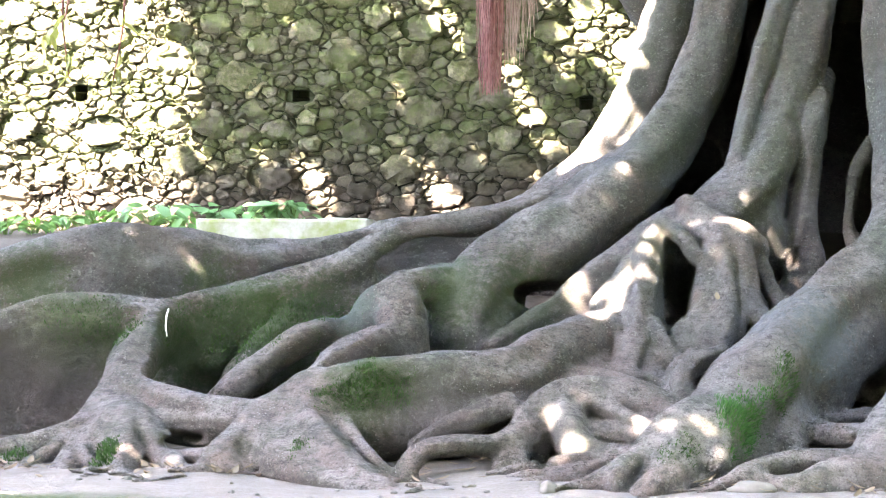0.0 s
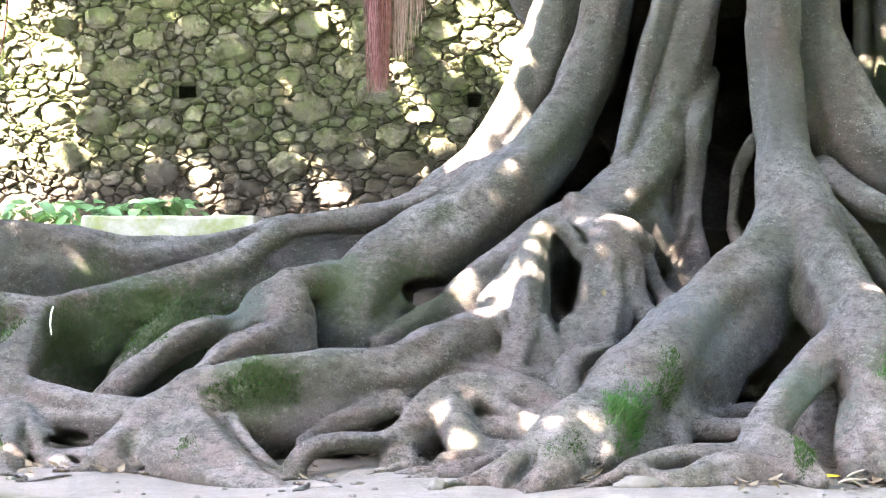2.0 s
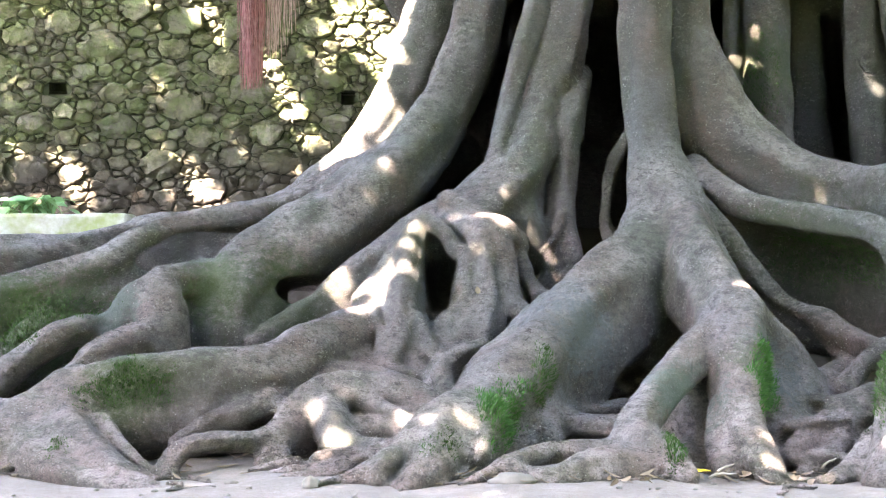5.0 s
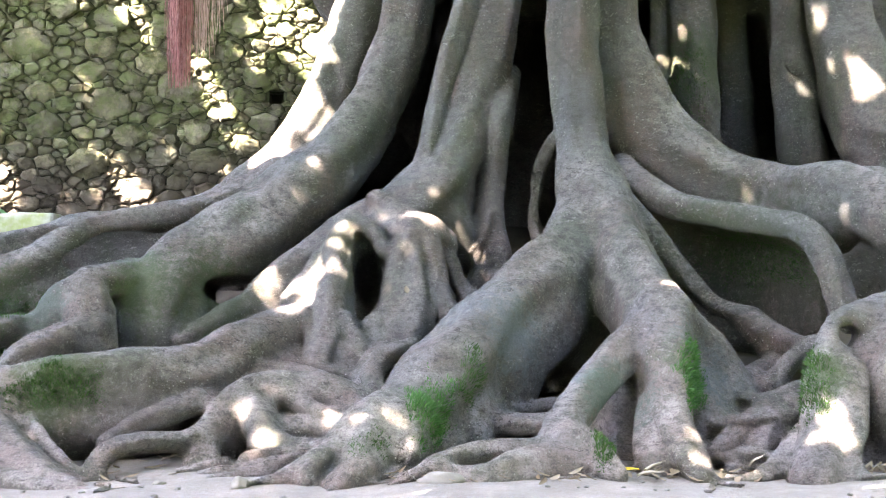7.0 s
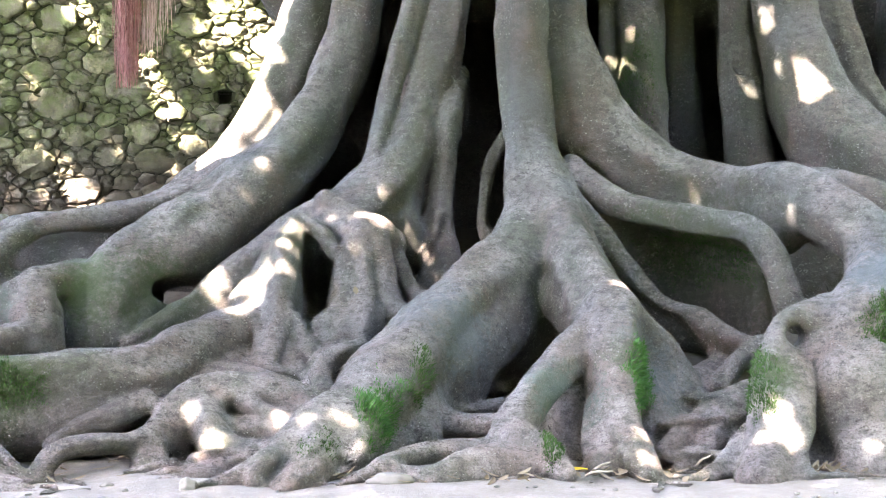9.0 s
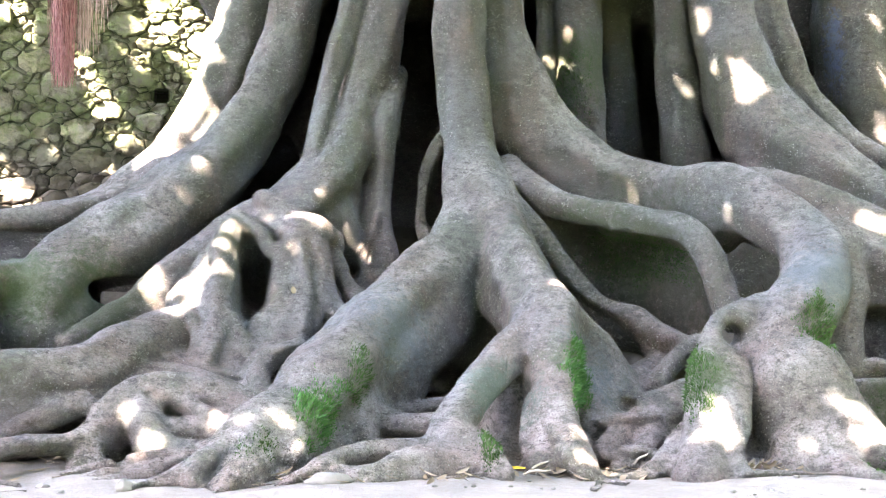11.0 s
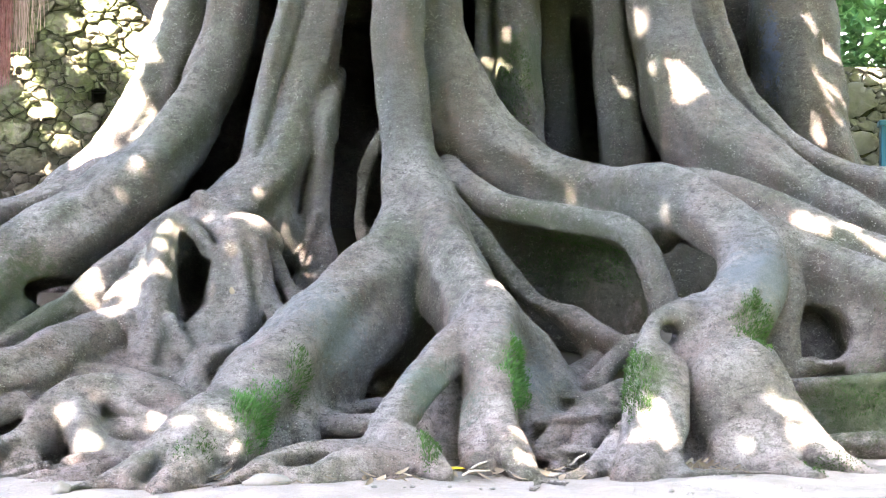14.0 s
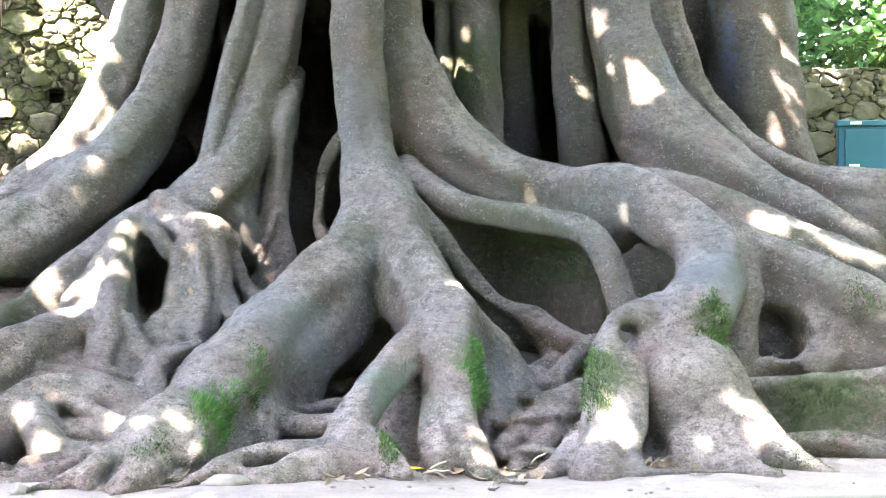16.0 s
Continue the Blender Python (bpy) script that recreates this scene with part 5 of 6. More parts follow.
# upper trunk and limbs above the view
hung("upper_trunk", tube([(1.6, 17.6, 3.9), (1.3, 17.6, 4.6), (0.9, 17.5, 5.6), (0.4, 17.2, 7.0)], (1.9, 1.7, 1.3, 1.0), 24), BARK, TREE)
for ang in (-70, -5, 20, 50, 90, 130, 150):
    ca, sa = math.cos(radians(ang)), math.sin(radians(ang))
    hung("limb", tube([(0.4 + ca * 0.5, 16.8 + sa * 0.5, 6.0), (0.4 + ca * 3, 16.6 + sa * 3, 7.6), (0.4 + ca * 7, 16.2 + sa * 6, 8.8), (0.4 + ca * 10, 16 + sa * 9, 9.2)], (0.6, 0.4, 0.25, 0.1)), BARK, TREE)

# ---------------- crown: unseen leaves placed to shade the tree, with gaps aimed at its sun flecks ---
# wall and its foot
FLECKS = [((-1.39, 20.47, 3.74), 0.200), ((-1.51, 20.43, 3.37), 0.120), ((-3.39, 20.49, 3.75), 0.080), ((-5.79, 17.80, 1.68), 0.010), ((-4.97, 18.00, 1.71), 0.010), ((-7.10, 17.50, 1.62), 0.010), ((-6.46, 17.70, 1.65), 0.010), ((-2.68, 20.47, 3.23), 0.050), ((-3.48, 20.46, 1.91), 0.100), ((-4.86, 20.51, 1.91), 0.100), ((-2.46, 20.46, 2.72), 0.100), ((-4.00, 20.46, 2.99), 0.000), ((-1.80, 20.50, 3.69), 0.100)]
# sunny edge of the outer buttress
EDGE = [((-0.96, 16.13, 3.43), 0.035), ((-0.99, 16.12, 3.28), 0.035), ((-1.03, 16.06, 3.12), 0.035), ((-1.08, 15.96, 2.97), 0.035), ((-1.14, 15.92, 2.82), 0.035), ((-1.21, 15.89, 2.67), 0.035), ((-1.29, 15.81, 2.52), 0.035), ((-1.38, 15.78, 2.39), 0.035), ((-1.46, 15.55, 2.25), 0.035), ((-1.58, 15.66, 2.12), 0.035), ((-1.15, 15.75, 2.60), 0.035), ((-1.18, 15.72, 2.36), 0.035)]
FLECKS += EDGE + [(tuple((p + q) / 2 for p, q in zip(a[0], b[0])), a[1]) for a, b in zip(EDGE[:-3], EDGE[1:-2])]
# cluster
FLECKS += [((-1.34, 13.85, 1.15), 0.024), ((-1.15, 13.58, 1.13), 0.039), ((-1.21, 13.35, 1.04), 0.004), ((-0.94, 13.61, 1.17), 0.014), ((-1.02, 13.48, 1.09), 0.005), ((-0.83, 13.54, 1.24), -0.012), ((-0.89, 13.73, 1.38), -0.032), ((-0.95, 13.74, 1.28), -0.032), ((-0.77, 13.82, 1.55), -0.028), ((-0.70, 13.80, 1.50), -0.028), ((-0.78, 13.68, 1.41), -0.032), ((-0.55, 14.14, 1.67), -0.027), ((-0.46, 14.02, 1.61), -0.018), ((-0.35, 13.89, 1.55), -0.023), ((-0.49, 13.77, 1.42), -0.036), ((-0.50, 15.08, 1.22), -0.028)]
# cluster
FLECKS += [((-0.32, 13.72, 1.38), -0.032), ((-0.24, 13.71, 1.40), -0.032), ((-0.26, 13.97, 1.64), -0.036), ((-0.16, 13.92, 1.60), -0.036), ((-0.05, 14.27, 1.81), -0.039), ((0.01, 14.34, 1.72), -0.039), ((0.06, 14.39, 1.65), -0.044), ((-0.03, 13.93, 1.57), -0.036), ((0.08, 14.10, 1.50), -0.035), ((0.15, 14.41, 1.43), -0.039), ((-0.53, 14.82, 0.99), -0.034), ((0.30, 14.36, 1.46), -0.039), ((0.23, 14.33, 1.37), -0.039), ((0.26, 14.34, 1.21), -0.039)]
# limbs
FLECKS += [((-0.98, 14.75, 2.14), -0.029), ((-1.04, 14.67, 2.06), -0.025), ((-0.97, 14.67, 2.01), -0.034), ((-1.10, 14.61, 1.99), -0.034), ((-1.18, 14.52, 1.81), -0.043), ((0.24, 14.86, 2.88), -0.029), ((0.44, 14.72, 2.46), -0.055), ((0.46, 14.68, 2.39), -0.055), ((1.61, 12.81, 1.14), 0.001), ((1.53, 12.80, 1.16), -0.023), ((1.66, 12.78, 1.10), -0.023)]
# knot
FLECKS += [((-1.32, 12.12, 0.30), -0.010), ((-1.17, 12.03, 0.33), -0.025), ((-1.10, 11.86, 0.15), -0.011), ((-1.21, 11.93, 0.17), -0.018), ((-0.73, 12.13, 0.28), -0.003), ((-0.55, 11.50, 0.35), -0.020), ((-1.39, 11.47, 0.06), -0.041), ((-1.20, 11.65, 0.08), -0.041), ((-1.03, 11.71, 0.11), -0.034), ((-0.34, 11.55, 0.36), -0.020), ((-0.20, 11.40, 0.17), -0.035), ((1.59, 11.65, 0.24), -0.026), ((1.61, 11.43, 0.11), -0.027)]
# right feet
FLECKS += [((2.44, 11.61, 0.33), 0.025), ((2.53, 11.54, 0.27), 0.003), ((2.34, 11.51, 0.24), -0.005), ((3.25, 11.74, 0.46), -0.018), ((3.39, 11.68, 0.37), -0.010), ((3.51, 11.58, 0.23), -0.010), ((3.60, 11.50, 0.15), -0.018), ((3.33, 11.59, 0.25), -0.018), ((1.62, 11.49, 0.14), -0.027), ((1.63, 11.37, 0.05), -0.034)]
# right trunk
FLECKS += [((3.39, 15.38, 2.93), -0.007), ((3.43, 15.32, 2.78), 0.007), ((3.49, 15.26, 2.71), 0.017), ((3.59, 15.29, 2.78), -0.022), ((3.44, 15.25, 2.59), -0.012), ((3.22, 15.47, 2.84), -0.021), ((3.21, 15.60, 3.26), -0.001), ((3.14, 15.68, 3.29), -0.031), ((3.14, 18.12, 3.26), -0.025), ((3.09, 18.13, 3.03), -0.025), ((2.89, 17.13, 2.80), -0.033), ((3.74, 17.98, 2.47), -0.019), ((3.33, 15.30, 2.21), -0.032), ((3.35, 15.38, 2.09), -0.036), ((1.90, 16.17, 3.37), -0.030), ((1.89, 16.08, 2.97), -0.030), ((1.71, 14.62, 2.58), -0.038)]
# far trunk
FLECKS += [((5.17, 17.18, 3.41), -0.026), ((5.20, 17.10, 2.98), -0.015), ((5.25, 17.07, 2.81), -0.021), ((5.32, 17.05, 2.55), -0.021), ((5.18, 17.02, 2.41), -0.015), ((5.22, 16.99, 2.30), -0.026), ((5.04, 17.03, 2.46), -0.026), ((3.95, 13.42, 1.62), -0.001), ((4.07, 13.37, 1.57), -0.010), ((4.17, 13.34, 1.55), -0.019), ((4.31, 13.37, 1.55), -0.018), ((4.37, 13.24, 1.47), -0.027), ((4.49, 13.14, 1.39), -0.002), ((4.61, 13.12, 1.37), -0.002), ((4.71, 13.03, 1.31), 0.006), ((4.94, 14.32, 1.59), -0.024)]
# inner
FLECKS += [((2.02, 15.99, 2.77), -0.016), ((2.09, 15.90, 2.60), -0.021), ((2.12, 15.87, 2.52), -0.026), ((1.99, 16.04, 2.92), -0.025), ((2.07, 16.00, 3.21), -0.030), ((2.57, 16.78, 3.45), -0.023), ((2.93, 15.89, 2.40), -0.035), ((3.14, 15.92, 2.67), -0.030)]
# left
FLECKS += [((-4.59, 14.49, 1.35), -0.030), ((-4.52, 14.48, 1.26), -0.050), ((-5.02, 14.40, 1.56), -0.030), ((-5.40, 14.33, 1.56), -0.040), ((-4.85, 14.40, 1.55), -0.050), ((-3.38, 11.68, 0.22), -0.050), ((-3.37, 11.87, 0.32), -0.045)]


def leaf_shapes(places, ways, normals, length, width):
    """Many pointed leaves, folded along the midrib, as one set of vertices and faces."""
    side = np.cross(normals, ways)
    tip = places + ways * length[:, None]
    mid = places + ways * (length * 0.45)[:, None]
    lift = normals * (width * 0.18)[:, None]
    l, r = mid + side * width[:, None] * 0.5 + lift, mid - side * width[:, None] * 0.5 + lift
    l2 = places + ways * (length * 0.8)[:, None] + side * width[:, None] * 0.3 + lift * 0.6
    r2 = places + ways * (length * 0.8)[:, None] - side * width[:, None] * 0.3 + lift * 0.6
    verts = np.stack([places, r, r2, tip, l2, l], 1).reshape(-1, 3)
    n = np.arange(len(places))[:, None] * 6
    faces = np.vstack([n + (0, 1, 2, 3), n + (0, 3, 4, 5)])
    return verts, faces


def random_turns(rng, n, flat):
    normals = rng.normal(size=(n, 3)) * (1 - flat) + np.array((0, 0, 1.0)) * flat * 2
    normals /= np.linalg.norm(normals, axis=1, keepdims=True)
    ways = np.cross(normals, rng.normal(size=(n, 3)))
    ways /= np.linalg.norm(ways, axis=1, keepdims=True)
    return ways, normals


def build_crown():
    rng = np.random.default_rng(5)
    s = np.array(TO_SUN)
    dense = rng.uniform(-1, 1, (125000, 3)) * np.array((9.6, 6.6, 0.9)) + np.array((-1.0, 16.2, 1.5)) + s * 12.0
    # extra leaves added at the right and overhead to block sky light
    over = rng.uniform(-1, 1, (34000, 3))
    over = over[(over ** 2).sum(1) < 1] * np.array((6.0, 11.0, 1.4)) + np.array((13.5, 15.0, 10.5))
    roof = rng.uniform(-1, 1, (22000, 3))
    roof = roof[(roof ** 2).sum(1) < 1] * np.array((8.5, 5.0, 1.3)) + np.array((4.0, 18.8, 8.2))
    p = np.vstack([dense, over, roof])
    # thinner over the open front and where the wall stands in full sun
    low = p - s * ((p[:, 2] - 0.6) / s[2])[:, None]
    wall = p - s * ((p[:, 1] - 20.5) / s[1])[:, None]
    odds = 0.72 + 0.28 * smoothstep(10.8, 12.8, low[:, 1]) + 0.33 * smoothstep(10.8, 10.3, low[:, 1])
    odds = np.where(wall[:, 2] > 1.0, 1.0 - 0.93 * smoothstep(-6.1, -6.9, wall[:, 0]), odds)
    odds = np.where((wall[:, 2] > 2.9) & (wall[:, 0] > 5.6), 0.4, odds)
    keep = rng.uniform(size=len(p)) < odds
    gaps = list(FLECKS)
    for i in range(260):
        x, z = rng.uniform(-9.6, -1.2), rng.uniform(1.5, 4.5)
        sunny = x < -6.6
        if sunny:
            gaps.append(((x, 20.5, z), rng.uniform(0.04, 0.2)))
        elif rng.uniform() < 0.5:
            # narrow upright flecks
            size = rng.uniform(-0.055, -0.02)
            gaps += [((x, 20.5, z), size), ((x + 0.03, 20.5, z - 0.1), size - 0.01)]
    for place, size in gaps:
        rel = p - np.array(place)
        far = rel - (rel @ s)[:, None] * s
        keep &= (far ** 2).sum(1) > (size + 0.1) ** 2
    p = p[keep]
    ways, normals = random_turns(rng, len(p), 0.6)
    length = rng.uniform(0.2, 0.31, len(p))
    verts, faces = leaf_shapes(p - ways * length[:, None] * 0.5, ways, normals, length, length * 0.5)
    ob = new("crown", mesh_of("crown", verts.tolist(), faces.tolist(), CROWN))
    ob.parent = TREE
    ob.matrix_parent_inverse = TREE.matrix_basis.inverted()
    tagged(ob, "unseen dark green leafy crown with gaps, placed to shade the tree", kind="stuff")


build_crown()

# ---------------- rubble walls ----------------
WALL_Y = 20.5
HOLES = [((-1.85, 20.50, 2.93), 0.16, 0.16), ((-5.11, 20.50, 3.04), 0.2, 0.14), ((-7.74, 20.50, 3.10), 0.15, 0.2)]


def wall_body(name, x0, x1, z0, z1, holes, label):
    """A mortared slab with square sockets sunk into its face."""
    xs = sorted({x0, x1, *[h[0][0] - h[1] / 2 for h in holes], *[h[0][0] + h[1] / 2 for h in holes]})
    zs = sorted({z0, z1, *[h[0][2] - h[2] / 2 for h in holes], *[h[0][2] + h[2] / 2 for h in holes]})
    bm = bmesh.new()
    y, back = WALL_Y + 0.032, WALL_Y + 0.5

    def quad(*c):
        bm.faces.new([bm.verts.new(v) for v in c])

    for xa, xb in zip(xs[:-1], xs[1:]):
        for za, zb in zip(zs[:-1], zs[1:]):
            cx, cz = (xa + xb) / 2, (za + zb) / 2
            if any(abs(cx - h[0][0]) < h[1] / 2 and abs(cz - h[0][2]) < h[2] / 2 for h in holes):
                d = y + 0.3
                quad((xa, d, za), (xb, d, za), (xb, d, zb), (xa, d, zb))
                quad((xa, y, za), (xb, y, za), (xb, d, za), (xa, d, za))
                quad((xa, d, zb), (xb, d, zb), (xb, y, zb), (xa, y, zb))
                quad((xa, y, za), (xa, d, za), (xa, d, zb), (xa, y, zb))
                quad((xb, d, za), (xb, y, za), (xb, y, zb), (xb, d, zb))
            else:
                quad((xa, y, za), (xb, y, za), (xb, y, zb), (xa, y, zb))
    quad((x0, y, z1), (x1, y, z1), (x1, back, z1), (x0, back, z1))
    quad((x0, back, z0), (x0, back, z1), (x1, back, z1), (x1, back, z0))
    quad((x0, y, z0), (x0, y, z1), (x0, back, z1), (x0, back, z0))
    quad((x1, y, z0), (x1, back, z0), (x1, back, z1), (x1, y, z1))
    bmesh.ops.remove_doubles(bm, verts=bm.verts, dist=0.0005)
    me = bpy.data.meshes.new(name)
    bm.to_mesh(me)
    bm.free()
    me.materials.append(MORTAR)
    return tagged(new(name, me), label, "wall", kind="structure")


def clipped(poly, a, b, c):
    """The part of a convex outline where a * x + b * z <= c."""
    out = []
    for p, q in zip(poly, poly[1:] + poly[:1]):
        dp, dq = a * p[0] + b * p[1] - c, a * q[0] + b * q[1] - c
        if dp <= 0:
            out.append(p)
        if (dp < 0) != (dq < 0) and dp != dq:
            t = dp / (dp - dq)
            out.append((p[0] + (q[0] - p[0]) * t, p[1] + (q[1] - p[1]) * t))
    return out


def rubble(rng, x0, x1, z0, z1, holes, size=1.0):
    """Outlines (x, z) of rubble: large stones first, then smaller ones wedged between them."""
    wide = 1.5
    seeds = [(h[0][0] / wide, h[0][2], max(h[1], h[2]) * 0.5) for h in holes]
    blocked = len(seeds)
    for r, tries, close in ((0.165, 170, 1.35), (0.125, 330, 1.1), (0.085, 1000, 1.0), (0.055, 4500, 0.9), (0.032, 22000, 0.84)):
        for _ in range(int(tries * (x1 - x0) / 9.7)):
            q = r * size * rng.uniform(0.85, 1.15)
            x, z = rng.uniform(x0, x1) / wide, rng.uniform(z0, z1)
            if all((x - a) ** 2 + (z - b) ** 2 > ((q + c) * close) ** 2 for a, b, c in seeds if abs(x - a) < 0.5):
                seeds.append((x, z, q))
    s = np.array(seeds)
    out = []
    for i, (x, z, r) in enumerate(seeds):
        if i < blocked:
            continue
        d = np.hypot(s[:, 0] - x, s[:, 1] - z)
        poly = [(x - 0.4, z - 0.4), (x + 0.4, z - 0.4), (x + 0.4, z + 0.4), (x - 0.4, z + 0.4)]
        for j in np.argsort(d)[1:26]:
            a, b = s[j, 0] - x, s[j, 1] - z
            poly = clipped(poly, a, b, (s[j, 0] ** 2 + s[j, 1] ** 2 - s[j, 2] ** 2 - x * x - z * z + r * r) / 2)
            if len(poly) < 3:
                break
        if len(poly) < 3:
            continue
        poly = [(min(max(p[0] * wide, x0), x1), min(max(p[1], z0), z1)) for p in poly]
        out.append((x * wide, z, r, poly))
    return out


def stone_mesh(rng, x, z, r, poly):
    """One rounded stone standing proud of the mortar."""
    cx, cz = sum(p[0] for p in poly) / len(poly), sum(p[1] for p in poly) / len(poly)
    gap = 0.004
    size = max(0.02, math.sqrt(sum((p[0] - cx) ** 2 + (p[1] - cz) ** 2 for p in poly) / len(poly)))
    k = max(0.3, 1 - gap / size)
    poly = [(cx + (a - cx) * k, cz + (b - cz) * k) for a, b in poly]
    soft = []
    for (a, b), (c, d) in zip(poly, poly[1:] + poly[:1]):
        soft += [(a * 0.9 + c * 0.1, b * 0.9 + d * 0.1), (a * 0.1 + c * 0.9, b * 0.1 + d * 0.9)]
    soft = [(a + rng.normal() * size * 0.07, b + rng.normal() * size * 0.07) for a, b in soft]
    n = len(soft)
    proud = rng.uniform(-0.004, 0.03) + 0.05 * r
    tx, tz = rng.normal() * 0.15, rng.normal() * 0.15
    verts, faces = [], []
    for scale, depth in ((1.0, 0.09), (0.99, 0.008 - proud * 0.4), (0.93, 0.004 - proud * 0.9), (0.6, -proud)):
        for a, b in soft:
            px, pz = cx + (a - cx) * scale, cz + (b - cz) * scale
            verts.append((px, WALL_Y + depth + (px - cx) * tx + (pz - cz) * tz + (rng.normal() * 0.012 if depth < 0 else 0), pz))
    for j in range(3):
        for i in range(n):
            faces.append((j * n + i, j * n + (i + 1) % n, (j + 1) * n + (i + 1) % n, (j + 1) * n + i))
    faces.append([3 * n + i for i in range(n)])
    return verts, faces


def build_wall(name, x0, x1, z0, z1, sx0, sx1, holes, label, seed, size=1.0, material=STONE):
    wall = wall_body(name, x0, x1, z0, z1, holes, label)
    rng = np.random.default_rng(seed)
    cells = rubble(rng, sx0, sx1, 1.2, min(z1, 4.7), holes, size)
    cells.sort(key=lambda c: -c[2] + (10 if c[1] > 4.35 else 0))
    rest_v, rest_f = [], []
    for i, c in enumerate(cells):
        v, f = stone_mesh(rng, *c)
        if i < 290:
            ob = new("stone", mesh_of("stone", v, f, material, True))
            ob.parent = wall
        else:
            k = len(rest_v)
            rest_v += v
            rest_f += [[j + k for j in g] for g in f]
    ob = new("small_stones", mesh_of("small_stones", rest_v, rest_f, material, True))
    ob.parent = wall
    tagged(ob, "small wedged rubble stones", kind="stuff")


build_wall("wall_left", -30.0, 1.2, 0.6, 6.5, -9.4, 0.3, HOLES, "old mossy rubble stone wall in dappled sun", 3)
build_wall("wall_right", 1.2, 30.0, 0.6, 3.31, 5.0, 9.2, [], "low dry rubble retaining wall of grey stones", 8, 1.1, GREY_STONE)

def sky_blockers():
    """Plain walls added out of view round the camera to block low sky light."""
    for name, x0, y0, x1, y1, top in (("blocker_back", -16, -9.5, 12, -9, 25), ("blocker_side", -16.5, -9.5, -16, 20, 5), ("blocker_side", 12, -9.5, 12.5, 20, 14)):
        ob = part(name, box_bm(x0, y0, -0.2, x1, y1, top, 0), BLOCKER_GREEN, None)
        tagged(ob, "unseen plain dark wall added to block sky light", "wall", kind="structure")


# ---------------- things ----------------
BLUE = plain_material("blue_enamel", (0.018, 0.1, 0.15), (0.03, 0.13, 0.185), 3, 0.4, bump=0.05)


def box_bm(x0, y0, z0, x1, y1, z1, bevel=0.01):
    bm = bmesh.new()
    bmesh.ops.create_cube(bm, size=1, matrix=Matrix.LocRotScale(((x0 + x1) / 2, (y0 + y1) / 2, (z0 + z1) / 2), None, (x1 - x0, y1 - y0, z1 - z0)))
    if bevel:
        bmesh.ops.bevel(bm, geom=bm.edges[:], offset=bevel, segments=2, affect="EDGES", profile=0.5)
    return bm


def build_cabinet():
    x, y, z = (6.36, 18.80, 2.62)
    cab = thing("utility_cabinet", "blue-green steel utility cabinet beside the stone wall", "cabinet")
    body = part("body", box_bm(x + 0.02, y, z - 1.25, x + 1.1, y + 0.45, z - 0.06), BLUE, cab)
    part("lid", box_bm(x, y - 0.03, z - 0.06, x + 1.12, y + 0.48, z), BLUE, cab)
    door = part("door", box_bm(x + 0.09, y - 0.018, z - 1.18, x + 1.05, y + 0.002, z - 0.1, 0.006), BLUE, cab)
    part("sticker", box_bm(x + 0.14, y - 0.034, z - 0.045, x + 0.26, y - 0.0305, z - 0.015, 0), STICKER, cab, "small white label strip")
    latch = part("latch", box_bm(x + 0.13, y - 0.05, z - 0.52, x + 0.24, y - 0.018, z - 0.46, 0.008), STEEL, door, "bare steel latch")
    for k in range(2):
        part("hinge", box_bm(x + 0.08, y - 0.03, z - 0.3 - 0.6 * k, x + 0.1, y - 0.012, z - 0.2 - 0.6 * k, 0.004), BLUE, door)
    cab.matrix_basis = pose(x, y, 0, 0, 0, -16) @ pose(-x, -y, 0)


STICKER = plain_material("white_sticker", (0.75, 0.75, 0.75), (0.82, 0.82, 0.82), rough=0.5, bump=0.02)
STEEL = plain_material("steel", (0.55, 0.55, 0.55), (0.65, 0.65, 0.65), rough=0.35, metal=1.0, bump=0.05)
build_cabinet()
# dark green for the unseen light-blocking walls
BLOCKER_GREEN = plain_material("blocker_dark_green", (0.03, 0.05, 0.02), (0.07, 0.10, 0.04), 3, 0.8)
sky_blockers()


# ---------------- leaves ----------------
def blade_mesh(name, material, length, width, cup, notch=0.0):
    """A broad leaf lying along +y: rounded outline, midrib fold and a drooping tip."""
    rows = ((0.0, 0.10), (0.12, 0.62), (0.3, 0.97), (0.5, 1.0), (0.7, 0.8), (0.87, 0.45), (1.0, 0.03))
    verts, faces = [], []
    for t, w in rows:
        y = length * t
        z = -cup * t * t * length
        for s in (-1, -0.5, 0, 0.5, 1):
            verts.append((s * w * width * 0.5, y - notch * abs(s) * (1 - t) * length * 0.3, z + abs(s) * width * 0.09))
    for j in range(len(rows) - 1):
        for i in range(4):
            a = j * 5 + i
            faces.append((a, a + 1, a + 6, a + 5))
    return mesh_of(name, verts, faces, material, True)


def stem_bm(points, radius):
    return tube(points, [radius] * (len(points) - 1) + [radius * 0.5], 5)


